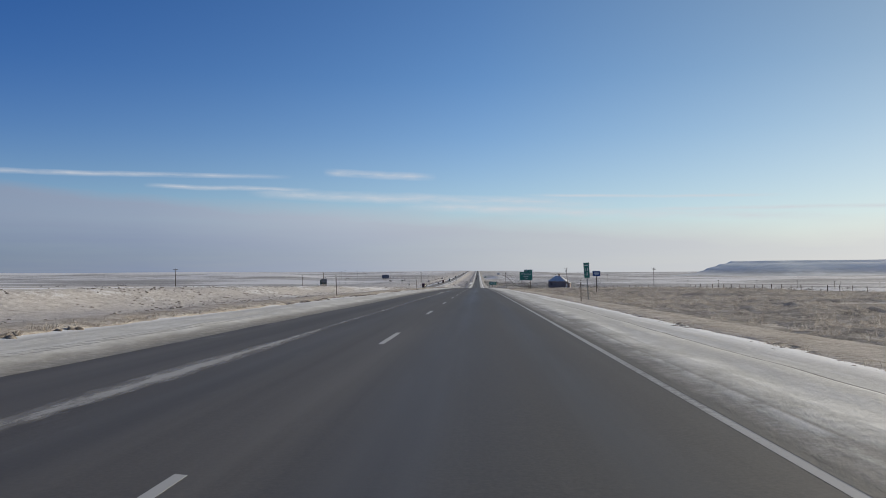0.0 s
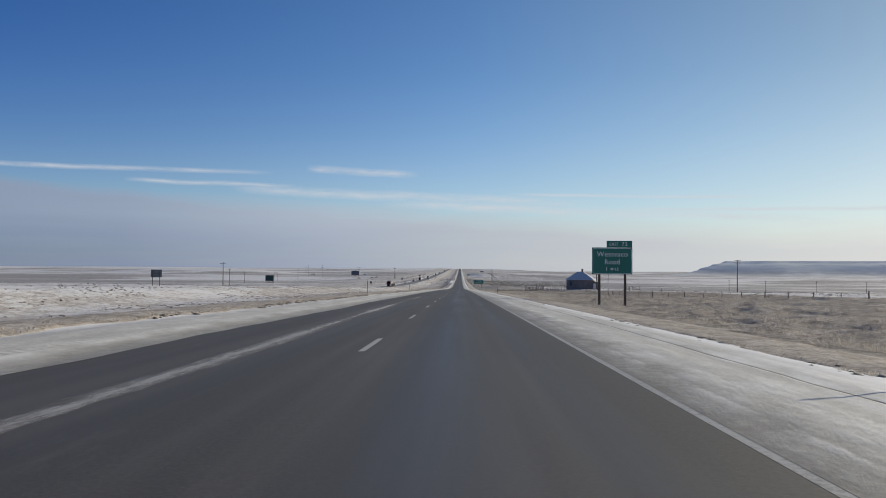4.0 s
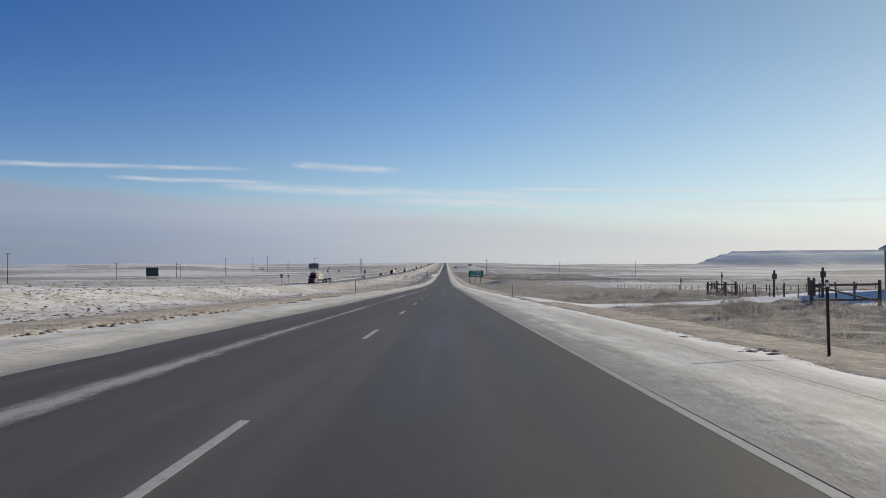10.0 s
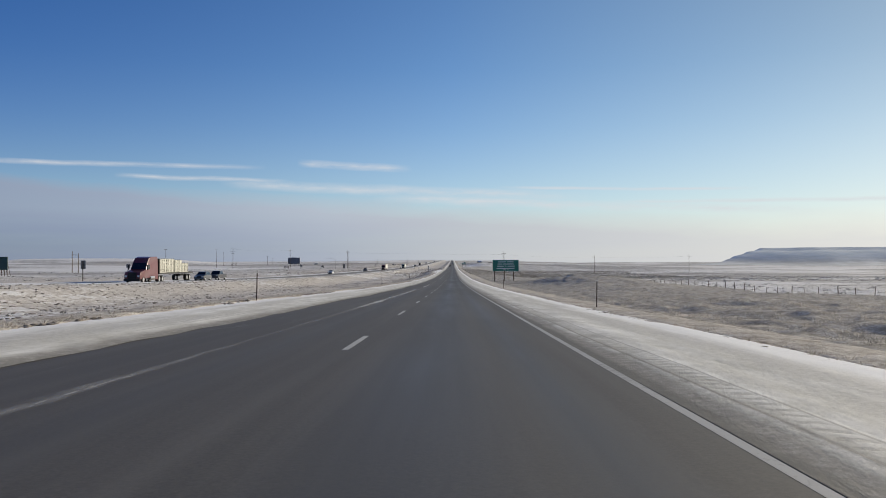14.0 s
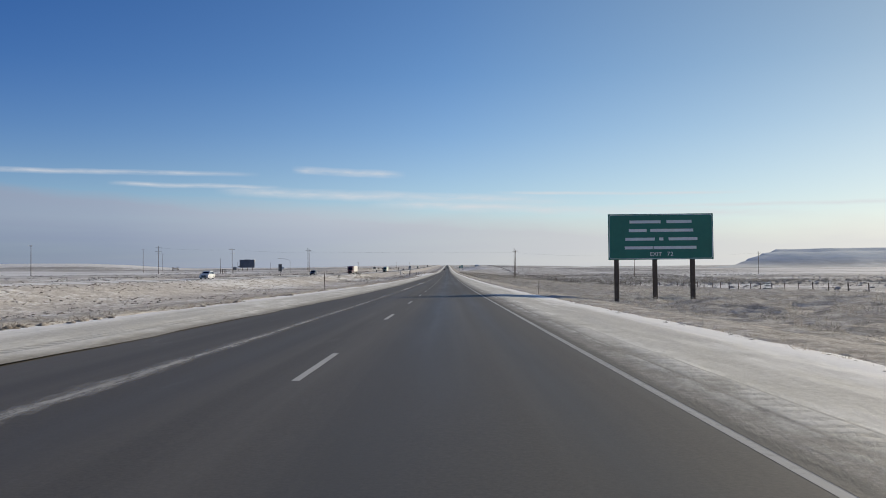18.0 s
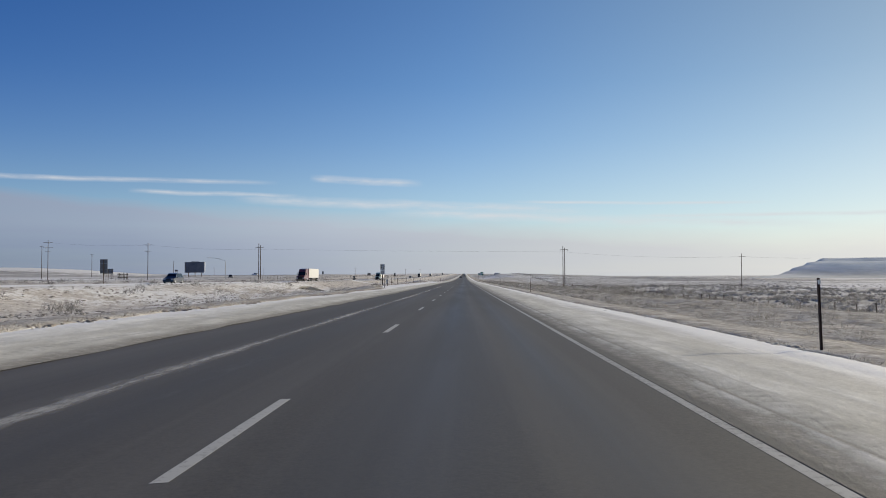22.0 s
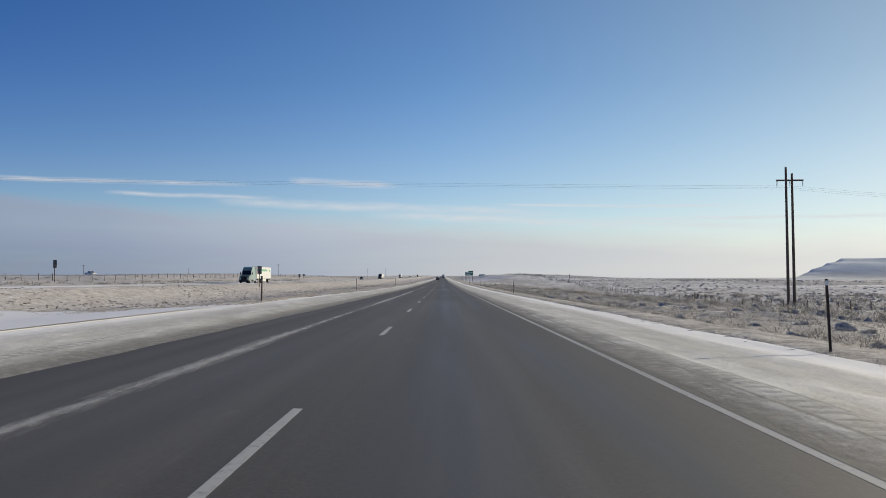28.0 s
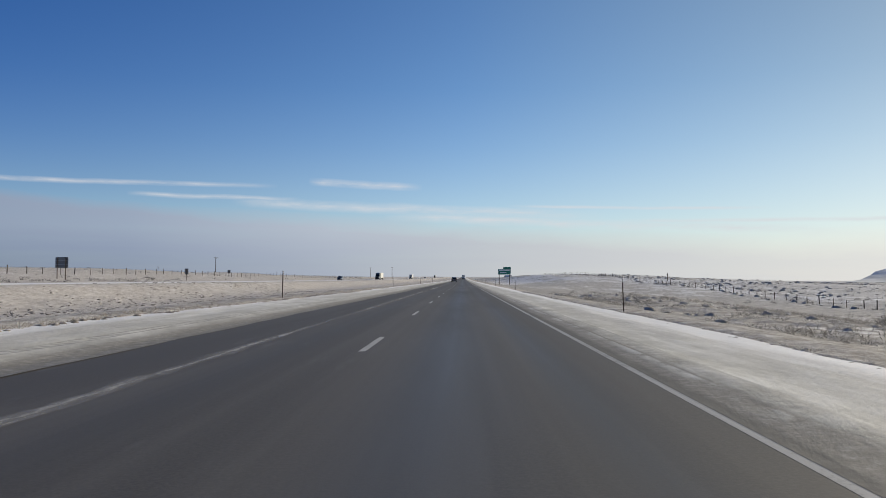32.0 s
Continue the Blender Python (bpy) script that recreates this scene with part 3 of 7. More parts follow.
M_DARKCAR = plain("dark_blue_car_paint", (0.018, 0.024, 0.045), 0.3, 0, 4, 0.15, 0, (0.09, 0.085, 0.08), 0.6)
M_GREYCAR = plain("dark_grey_car_paint", (0.05, 0.05, 0.055), 0.3, 0, 4, 0.15, 0, (0.12, 0.11, 0.1), 0.6)
M_TRAILER = plain("white_trailer_skin", (0.54, 0.545, 0.54), 0.5, 0, 3, 0.06, 0.03, (0.44, 0.43, 0.40))
M_MAROON = plain("maroon_cab_paint", (0.14, 0.028, 0.032), 0.3, 0, 4, 0.15, 0, (0.14, 0.09, 0.08), 0.5)
M_GREENCAB = plain("pale_green_cab_paint", (0.21, 0.30, 0.275), 0.3, 0, 4, 0.15, 0, (0.2, 0.2, 0.18), 0.5)
M_TEALSTRIPE = plain("green_stripe_vinyl", (0.10, 0.30, 0.17), 0.5, 0, 4, 0.1, 0)
M_CHASSIS = plain("black_chassis", (0.022, 0.021, 0.021), 0.7, 0.2, 10, 0.3, 0.1)
M_LAMPRED = plain("red_lamp_lens", (0.25, 0.015, 0.012), 0.2, 0, 5, 0.1, 0)
M_LAMPWHITE = plain("clear_lamp_lens", (0.7, 0.7, 0.7), 0.15, 0, 5, 0.1, 0)
M_LOAD = plain("tarpaulin_load", (0.50, 0.50, 0.455), 0.8, 0, 3, 0.2, 0.3)


# ---- building helpers ----
def mesh_of(name, bm):
    me = bpy.data.meshes.new(name)
    bm.normal_update()
    bm.to_mesh(me)
    bm.free()
    return me


def part(name, bm, mat, parent=None, label=""):
    me = mesh_of(name, bm) if isinstance(bm, bmesh.types.BMesh) else bm
    if not me.materials:
        me.materials.append(mat)
    ob = new(name, me)
    if parent is not None:
        ob.parent = parent
    if label:
        ob["label"] = label
    return ob


def thing(name, label, category, m=None, group="", kind=""):
    ob = new(name)
    ob.empty_display_size = 0.2
    if m is not None:
        ob.matrix_basis = m
    return tagged(ob, label, category, group, kind)


def box(bm, cx, cy, cz, sx, sy, sz, bevel=0.0, m=None):
    mat = Matrix.Translation((cx, cy, cz)) @ Matrix.Diagonal((sx, sy, sz, 1))
    r = bmesh.ops.create_cube(bm, size=1.0, matrix=(m @ mat) if m is not None else mat)
    if bevel:
        es = {e for v in r["verts"] for e in v.link_edges}
        bmesh.ops.bevel(bm, geom=list(es), offset=bevel, segments=2, profile=0.6, affect="EDGES")
    return bm


def rod(bm, a, b, ra, rb=None, n=8):
    a, b = Vector(a), Vector(b)
    d = b - a
    m = Matrix.Translation((a + b) / 2) @ d.to_track_quat("Z", "Y").to_matrix().to_4x4()
    bmesh.ops.create_cone(bm, cap_ends=True, segments=n, radius1=ra, radius2=ra if rb is None else rb, depth=d.length, matrix=m)
    return bm


def nb():
    return bmesh.new()


def extrude_profile(bm, pts, x0, x1, taper=None, bevel=0.0):
    """A side profile of (y, z) points swept across x; taper(z) narrows it."""
    f = taper or (lambda z: 1.0)
    c, h = (x0 + x1) / 2, (x1 - x0) / 2
    a = [bm.verts.new((c - h * f(z), y, z)) for y, z in pts]
    b = [bm.verts.new((c + h * f(z), y, z)) for y, z in pts]
    n = len(pts)
    fs = [bm.faces.new([a[i], a[(i + 1) % n], b[(i + 1) % n], b[i]]) for i in range(n)]
    fs.append(bm.faces.new(a[::-1]))
    fs.append(bm.faces.new(b))
    bmesh.ops.recalc_face_normals(bm, faces=fs)
    if bevel:
        side = [e for e in bm.edges if (e.verts[0].co.x - c) * (e.verts[1].co.x - c) > 0]
        bmesh.ops.bevel(bm, geom=side, offset=bevel, segments=2, profile=0.6, affect="EDGES")
    return bm


def raw(name, verts, faces, mat, smooth=False, uvs=None):
    me = bpy.data.meshes.new(name)
    me.from_pydata(verts, [], faces)
    me.materials.append(mat)
    if smooth:
        me.shade_smooth()
    if uvs is not None:
        layer = me.uv_layers.new(name="uv")
        layer.data.foreach_set("uv", np.asarray(uvs, dtype=np.float32).ravel())
    return me


def vnoise(x, y, seed=0):
    """Smooth value noise on arrays, 0 to 1."""
    x, y = np.asarray(x, float), np.asarray(y, float)
    xi, yi = np.floor(x), np.floor(y)
    fx, fy = x - xi, y - yi
    fx, fy = fx * fx * (3 - 2 * fx), fy * fy * (3 - 2 * fy)

    def h(a, b):
        s = np.sin(a * 127.1 + b * 311.7 + seed * 74.7) * 43758.5453
        return s - np.floor(s)
    return (h(xi, yi) * (1 - fx) + h(xi + 1, yi) * fx) * (1 - fy) + (h(xi, yi + 1) * (1 - fx) + h(xi + 1, yi + 1) * fx) * fy


def smooth(a, b, v):
    t = np.clip((np.asarray(v, float) - a) / (b - a), 0, 1)
    return t * t * (3 - 2 * t)


# ---- the lie of the land ----
RIGHT_Y = [-300, 0, 200, 450, 600, 800, 960, 1035, 1100, 1190, 1316, 1420, 1500, 1600, 1750, 2000, 2600, 4900]
RIGHT_O = [0.5, 0.2, 0.2, 0.3, -0.6, -1.2, -2.5, -3.5, -3.2, -2.6, -3.0, -1.3, 0.9, 3.6, 4.4, 3.0, 0.0, 0.0]
LEFT_Y = [-300, 0, 500, 800, 1000, 1190, 1300, 1450, 1700, 2200, 4900]
LEFT_O = [0.3, 0.2, 0.2, 0.3, 0.4, 0.5, 1.8, 2.9, 2.2, 1.0, 0.5]
SNOW_R, SNOW_L = 6.1, -8.5        # where the shoulder snow ends


def turnout(y):
    """Extra width of the left shoulder beside the median crossing."""
    return 3.2 * smooth(932, 966, y) * (1 - smooth(1102, 1130, y))


def ground_z(x, y):
    x, y = np.asarray(x, float), np.asarray(y, float)
    zr = road_z(y)
    right, left = np.interp(y, RIGHT_Y, RIGHT_O), np.interp(y, LEFT_Y, LEFT_O)
    right = right * smooth(14, 46, x) - np.maximum(right, 0) * smooth(62, 165, x)
    off = np.where(x > 0, right - 0.6 * smooth(6.2, 12, x) - 0.2 * np.clip((x - 2.0) / 4.2, 0, 1), 0.0)
    med = 0.2 * np.clip((-5.5 - x) / 3.0, 0, 1) - 1.1 * smooth(-9, -17, x + turnout(y)) + 1.5 * smooth(-27, -41, x)
    off = off + np.where(x < 0, med + left * smooth(-56, -90, x), 0.0)
    amp = smooth(9, 40, np.abs(x + 2)) * (1 - smooth(-34, -39, x) * smooth(-63, -58, x))
    off = off + amp * (0.9 * (vnoise(x / 26, y / 34, 3) - 0.5) + 0.25 * (vnoise(x / 6, y / 7, 5) - 0.5))
    off = off + np.exp(-((x + 37.0) / 3.4) ** 2) * (0.1) - 0.15 * smooth(-40, -42, x) * smooth(-57, -54, x)
    # the rise on which the old house stands
    off = off + 0.75 * np.exp(-((x - 46) / 26) ** 2 - ((y - 457) / 30) ** 2) * smooth(10, 26, x)
    # a bank beside the big sign and a drainage dip in the median
    off = off + 2.0 * smooth(13, 26, x) * (1 - smooth(32, 56, x)) * np.exp(-((y - 706) / 30) ** 2)
    off = off - 1.5 * np.exp(-((x + 31) / 6) ** 2 - ((y - 1021) / 7) ** 2)
    off = off + 0.75 * np.exp(-((y - 1106) / 13) ** 2) * smooth(-10, -15, x) * smooth(-42, -36, x)
    # far land, slowly rolling
    far = -15.5 + 3.5 * smooth(1500, 4600, np.hypot(x, y - 300)) + 9 * smooth(2500, 4300, -x) * (1 - smooth(2600, 4300, y)) \
        - 9.5 * smooth(0, 500, x) + 5.5 * smooth(500, 1900, -x) * smooth(1900, 4200, y) + 5.0 * (vnoise(x / 620, y / 420, 11) - 0.5) + 2.6 * (vnoise(x / 190, y / 140, 12) - 0.5)
    # a low snowy hill beyond the side road
    hill = 8.0 * np.exp(-((x + 480) / 150) ** 4 - ((y - 1580) / 150) ** 2)
    near_road = zr + off
    w = smooth(110, np.where(x > 0, 560, 900), np.abs(x))
    return near_road * (1 - w) + far * w + hill


def lie(x, y):
    return float(ground_z(x, y))


xs = np.unique(np.concatenate([-np.geomspace(70, 4900, 44), np.arange(-70, -9, 1.6), [-8.8, -8.3, -5.6, -5.3, 1.9, 2.3, 4.6, 5.8, 6.1, 7, 8, 9],
                               np.arange(10, 70, 1.5), np.geomspace(70, 4900, 44)]))
ys = np.unique(np.concatenate([np.arange(-160, 1660, 3.5), np.geomspace(1660, 4930, 70)]))
gx, gy = np.meshgrid(xs, ys)
gz = ground_z(gx, gy)
gz = gz - 0.06 * ((gx > SNOW_L - 0.1 - turnout(gy)) & (gx < SNOW_R - 0.1)) - 0.12 * ((gx > -54.5) & (gx < -41.5))
verts = np.stack([gx, gy, gz], -1).reshape(-1, 3)
nx, ny = len(xs), len(ys)
ii = (np.arange(ny - 1)[:, None] * nx + np.arange(nx - 1)[None]).ravel()
faces = np.stack([ii, ii + 1, ii + 1 + nx, ii + nx], -1)
tagged(new("ground", raw("ground", verts.tolist(), faces.tolist(), M_GROUND, True)),
       "frosted open steppe of tan grass and snow drifts", "ground", kind="structure")


def strip(name, cols, ys_, mat, relief=None, lift=0.0, uv=False):
    """A ribbon along the road: cols are x positions (or functions of y), relief adds height."""
    grid = []
    for k, c in enumerate(cols):
        cx = c(ys_) if callable(c) else np.full(len(ys_), float(c))
        z = road_z(ys_) + lift + (relief(cx, ys_) if relief else 0.0)
        grid.append(np.stack([cx, ys_, z], -1))
    g = np.stack(grid, 1)
    n, m = g.shape[0], g.shape[1]
    q = (np.arange(n - 1)[:, None] * m + np.arange(m - 1)[None]).ravel()
    f = np.stack([q, q + 1, q + 1 + m, q + m], -1)
    uvs = None
    if uv:
        u = np.tile(np.linspace(0, 1, m), n)
        uvs = np.stack([u[f], np.repeat(ys_, m)[f]], -1)
    return raw(name, g.reshape(-1, 3).tolist(), f.tolist(), mat, True, uvs)


y_road = np.unique(np.concatenate([np.arange(-150, 1700, 5.0), np.geomspace(1700, 4900, 70)]))
road = tagged(new("road", strip("road", [-5.8, -3.6, -1.64, 0.2, 1.9, 2.0], y_road, M_ASPHALT)),
              "dark salt-stained asphalt motorway carriageway with two lanes", "road", kind="structure")
tagged(new("road", strip("road_opposite", [-54, -51, -48, -45, -42], y_road, M_ASPHALT_DRY, lambda x, y: ground_z(x * 0 - 48, y) - road_z(y) + 0.05)),
       "dark asphalt carriageway for oncoming traffic", "road", kind="structure")

y_fine = np.concatenate([np.arange(-20, 1330, 0.45), np.arange(1330, 1460, 2.0), np.geomspace(1460, 4900, 160)])


def wavy(base, amp, seed, length=9.0):
    return lambda y: base + amp * (vnoise(y / length, y * 0, seed) - 0.5) * 2 + amp * 0.5 * (vnoise(y / 1.7, y * 0, seed + 1) - 0.5) * 2


def snow_relief(x, y):
    ruts = 0.024 * (vnoise(x * 2.2, y / 14, 21) - 0.5) + 0.018 * (vnoise(x * 3.4, y / 2.6, 22) - 0.5) + 0.014 * (vnoise(x * 5, y * 0.9, 23) - 0.5)
    inn = np.minimum(np.abs(x - 1.97), np.abs(x + 5.5))
    tilt = -0.2 * np.clip((x - 2.3) / 3.9, 0, 1.2) + 0.2 * np.clip((-5.5 - x) / 3.0, 0, 1.0)
    outer = smooth(5.2, 5.8, x - np.interp(y, [430, 500], [0.0, 0.45])) + smooth(2.2, 2.9, -5.5 - x - turnout(y) + np.interp(y, [430, 500], [0.6, 0.0]))
    return 0.003 + tilt - 0.03 * outer + 0.035 * smooth(0.05, 0.9, inn) + ruts * smooth(0.1, 0.8, inn) * (1 - 0.7 * outer)


def between(a, b, k):
    return lambda y: a(y) * (1 - k) + b(y) * k


def ragged(base, amp, seed):
    soft_edge = wavy(base, amp, seed)
    return lambda y: soft_edge(y) + 0.16 * (vnoise(y / 0.9, y * 0, seed + 5) - 0.5) + 0.12 * (vnoise(y / 0.4, y * 0, seed + 6) - 0.5)


def widened(edge):
    return lambda y: edge(y) - turnout(y)


def snow_width(edge, early, later, last=None):
    """The cleared shoulder is narrower along the first stretch."""
    return lambda y: edge(y) + np.interp(y, [430, 500, 1060, 1130], [early, later, later, later if last is None else last])


ra, rb = lambda y, w=wavy(1.965, 0.01, 31): w(y) - 0.13 * np.interp(y, [185, 200, 300, 335, 455, 468, 490, 505], [0, 1, 1, 0, 0, 0.7, 0.7, 0]), snow_width(ragged(5.3, 0.24, 33), 0.0, 0.45)
la, lb = snow_width(wavy(-5.5, 0.12, 35), 0.2, -0.1, 0.22), widened(snow_width(ragged(-8.3, 0.26, 37), 0.6, 0.0, 0.3))
ro, lo_ = snow_width(wavy(5.8, 0.2, 33), 0.0, 0.45), widened(snow_width(wavy(-8.75, 0.2, 37), 0.6, 0.0, 0.3))
tagged(new("shoulder_snow", strip("shoulder_snow", [between(ra, ro, k) for k in np.concatenate([[0, 0.01, 0.05], np.linspace(0.08, 1, 20)])], y_fine, M_SNOW, snow_relief)),
       "packed rutted snow on the gravel shoulder beside the road", "snow", kind="structure")
tagged(new("shoulder_snow", strip("shoulder_snow_median", [between(lo_, la, k) for k in np.linspace(0, 1, 17)], y_fine, M_SNOW, snow_relief)),
       "packed dirty snow on the median shoulder beside the road", "snow", kind="structure")


def verge(edge, side, label):
    """Matted grass that stands a hand above the snow, with a broken edge."""
    y_v = np.arange(-15, 1335, 0.4)
    offs = np.array([-0.02, 0.03, 0.14, 0.3, 0.5, 0.8, 1.2, 1.7, 2.3, 3.0, 3.8]) * (1.0 if side > 0 else 1.3)
    e = edge(y_v)[:, None]
    gx_, gy_ = e + side * offs[None], np.repeat(y_v[:, None], len(offs), 1)
    crest = np.interp(offs, np.array([-0.02, 0.03, 0.14, 0.5, 1.7, 3.0, 3.8]) * (1.0 if side > 0 else 1.3), [-0.06, 0.012, 0.034, 0.055, 0.055, 0.035, -0.06])
    gap = (np.abs(gy_ - 449) < 13 - 1.6 * (gx_ - 6)) & (gx_ > 0)
    bumps = 0.05 * (vnoise(gx_ * 1.6, gy_ / 0.9, 51) - 0.5) + 0.05 * (vnoise(gx_ * 3.2, gy_ / 0.45, 52) - 0.5)
    gz_ = ground_z(gx_, gy_) + crest[None] + bumps * np.clip(crest / 0.05, 0, 1)[None]
    gz_ = gz_ - 0.25 * gap
    n, m = gx_.shape
    q = (np.arange(n - 1)[:, None] * m + np.arange(m - 1)[None]).ravel()
    f = np.stack([q, q + 1, q + 1 + m, q + m], -1)
    me = raw("grass_verge", np.stack([gx_, gy_, gz_], -1).reshape(-1, 3).tolist(), (f if side > 0 else f[:, ::-1]).tolist(), M_TURF, True)
    tagged(new("grass_verge", me), label, "grass", kind="stuff")


verge(rb, 1, "matted tan grass verge standing above the shoulder snow")
verge(lb, -1, "matted tan grass strip along the median shoulder")
for cols in ([-39.4, -40.4, -42.2], [-53.8, -55.6, -56.8]):
    rim = lambda x, y: np.where(np.abs(x + 48) > 8.2, ground_z(x, y) - road_z(y) - 0.05, np.maximum(ground_z(x * 0 - 48, y), ground_z(x, y)) - road_z(y) + 0.07)
    tagged(new("shoulder_snow", strip("shoulder_snow_opposite", cols, y_road, M_SNOW, rim)),
           "snow along the edge of the opposite carriageway", "snow", kind="structure")


def drift_line(y):
    return -3.58 + 0.08 * np.sin(y / 130 + 0.8) + 0.16 * (vnoise(y / 40, y * 0, 41) - 0.5)


y_lane = np.arange(-20, 1700, 1.5)
tagged(new("blown_snow", strip("blown_snow", [lambda y, k=k: drift_line(y) + k for k in (-0.34, -0.1, 0.1, 0.34)], y_lane, M_STREAK, None, 0.008, True)),
       "broken line of blown snow lying along the left lane", "snow", kind="structure")

tagged(new("edge_line", strip("edge_line", [1.868, 1.962], y_lane, M_EDGE, None, 0.0015)),
       "worn white painted edge line on the asphalt", "road marking", kind="structure")
lane_line = thing("lane_line", "broken white lane line painted on the asphalt", "road marking", kind="structure")


# ---- delineators, signs ----
def text_mesh(body, size, mat, spacing=1.0):
    cu = bpy.data.curves.new("words", "FONT")
    cu.body, cu.size, cu.align_x, cu.align_y = body, size, "CENTER", "CENTER"
    cu.extrude, cu.resolution_u, cu.space_character, cu.offset = 0.004, 3, spacing, 0.004
    tmp = bpy.data.objects.new("words", cu)
    scene.collection.objects.link(tmp)
    bpy.context.view_layer.update()
    me = bpy.data.meshes.new_from_object(tmp.evaluated_get(bpy.context.evaluated_depsgraph_get()))
    bpy.data.objects.remove(tmp)
    me.materials.clear()
    me.materials.append(mat)
    return me


def words(body, x, z, size, parent, y=-0.045, spacing=1.0, mat=None):
    ob = part("lettering", text_mesh(body, size, mat or M_LETTER, spacing), mat or M_LETTER, parent)
    ob.matrix_basis = pose(x, y, z, 90, 0, 0)
    return ob


def bar(x, z, w, h, parent, mat=None, y=-0.043):
    bm = nb()
    box(bm, x, y, z, w, 0.01, h, 0.003)
    return part("lettering_bar", bm, mat or M_LETTER, parent)


def rounded_rect(bm, w, h, r, y, thick, cx=0.0, cz=0.0):
    pts = []
    for sx, sz, a0 in ((1, 1, 0), (-1, 1, 90), (-1, -1, 180), (1, -1, 270)):
        for k in range(5):
            a = radians(a0 + k * 22.5)
            pts.append((cx + sx * (w / 2 - r) + r * math.cos(a), cz + sz * (h / 2 - r) + r * math.sin(a)))
    front = [bm.verts.new((x, y - thick / 2, z)) for x, z in pts]
    back = [bm.verts.new((x, y + thick / 2, z)) for x, z in pts]
    bm.faces.new(front[::-1])
    bm.faces.new(back)
    n = len(pts)
    for i in range(n):
        bm.faces.new([front[i], front[(i + 1) % n], back[(i + 1) % n], back[i]])
    bmesh.ops.recalc_face_normals(bm, faces=bm.faces)
    return bm


def border(w, h, cx, cz, parent, inset=0.08, wd=0.04, mat=None, r=0.18, y=-0.042):
    """A thin rounded outline round a sign's face."""
    bm = nb()
    rings = []
    for grow in (0, wd):
        ww, hh, rr = w - 2 * inset - 2 * grow, h - 2 * inset - 2 * grow, max(r - grow, 0.02)
        pts = []
        for sx, sz, a0 in ((1, 1, 0), (-1, 1, 90), (-1, -1, 180), (1, -1, 270)):
            for k in range(5):
                a = radians(a0 + k * 22.5)
                pts.append(bm.verts.new((cx + sx * (ww / 2 - rr) + rr * math.cos(a), y, cz + sz * (hh / 2 - rr) + rr * math.sin(a))))
        rings.append(pts)
    n = len(rings[0])
    for i in range(n):
        bm.faces.new([rings[0][i], rings[0][(i + 1) % n], rings[1][(i + 1) % n], rings[1][i]])
    r2 = bmesh.ops.extrude_face_region(bm, geom=bm.faces[:])
    bmesh.ops.translate(bm, verts=[v for v in r2["geom"] if isinstance(v, bmesh.types.BMVert)], vec=(0, -0.006, 0))
    bmesh.ops.recalc_face_normals(bm, faces=bm.faces)
    return part("sign_border", bm, mat or M_LETTER, parent)


def post_beam(x, z0, z1, parent, w=0.14, d=0.12, mat=None, y=0.1):
    bm = nb()
    for cx, cy, sx, sy in ((0, -d / 2, w, 0.016), (0, d / 2, w, 0.016), (0, 0, 0.02, d)):
        box(bm, x + cx, y + cy, (z0 + z1) / 2, sx, sy, z1 - z0)
    return part("post", bm, mat or M_WOOD, parent)


def exit_sign():
    x, y = 14.1, 226.3
    z0 = lie(x, y)
    s = thing("exit_sign", "green motorway exit guide sign with a tab on two posts", "road sign", pose(x, y, z0))
    base = 0.45 - z0 - 2.55 - 0.0
    lo = -2.15 - z0
    w, h = 3.75, 2.5
    bm = nb()
    box(bm, 0, 0, lo + h / 2, w, 0.05, h, 0.008)
    face = part("panel", bm, M_GREEN, s)
    border(w, h, 0, lo + h / 2, face, 0.06, 0.04, y=-0.028)
    bm = nb()
    box(bm, w / 2 - 1.2, 0, lo + h + 0.32, 2.38, 0.05, 0.62, 0.008)
    tab = part("exit_tab", bm, M_GREEN, s)
    words("EXIT", w / 2 - 1.72, lo + h + 0.30, 0.40, tab, -0.032, 1.05)
    words("72", w / 2 - 0.72, lo + h + 0.32, 0.52, tab, -0.032, 1.15)
    words("Westvaco", 0.02, lo + 1.86, 0.66, face, -0.032, 1.08)
    words("Road", 0.0, lo + 1.14, 0.66, face, -0.032, 1.08)
    words("1", -0.52, lo + 0.50, 0.50, face, -0.032)
    words("MILE", 0.22, lo + 0.48, 0.36, face, -0.032, 1.1)
    for px in (-1.18, 1.22):
        post_beam(px, -0.4, lo + h - 0.1, s, 0.2, 0.16)
    return s


def destination_sign():
    x, y = 14.45, 753.2
    z0 = lie(x, y)
    s = thing("destination_sign", "large green guide sign with five white lines on three posts", "road sign", pose(x, y, z0, 0, 0, 0))
    w, h, lo = 7.1, 3.1, -14.0 - z0
    bm = nb()
    box(bm, 0, 0, lo + h / 2, w, 0.05, h, 0.008)
    face = part("panel", bm, M_GREEN, s)
    border(w, h, 0, lo + h / 2, face, 0.05, 0.035, y=-0.028)
    for row, spans in enumerate((((-1.05, 2.1), (1.25, 1.7)), ((-1.55, 1.2), (0.75, 2.9)), ((-1.4, 2.0), (0.03, 0.28), (1.5, 1.95)), ((-1.5, 1.9), (0.95, 2.9)))):
        for cx, wd in spans:
            bar(cx, lo + 2.56 - row * 0.585, wd, 0.2, face, y=-0.03)
    words("EXIT", -0.35, lo + 0.36, 0.36, face, -0.032, 1.1)
    words("72", 0.62, lo + 0.36, 0.40, face, -0.032, 1.15)
    for px in (-3.0, -0.4, 2.15):
        post_beam(px, -0.6, lo + h - 0.15, s, 0.28, 0.2)
    return s


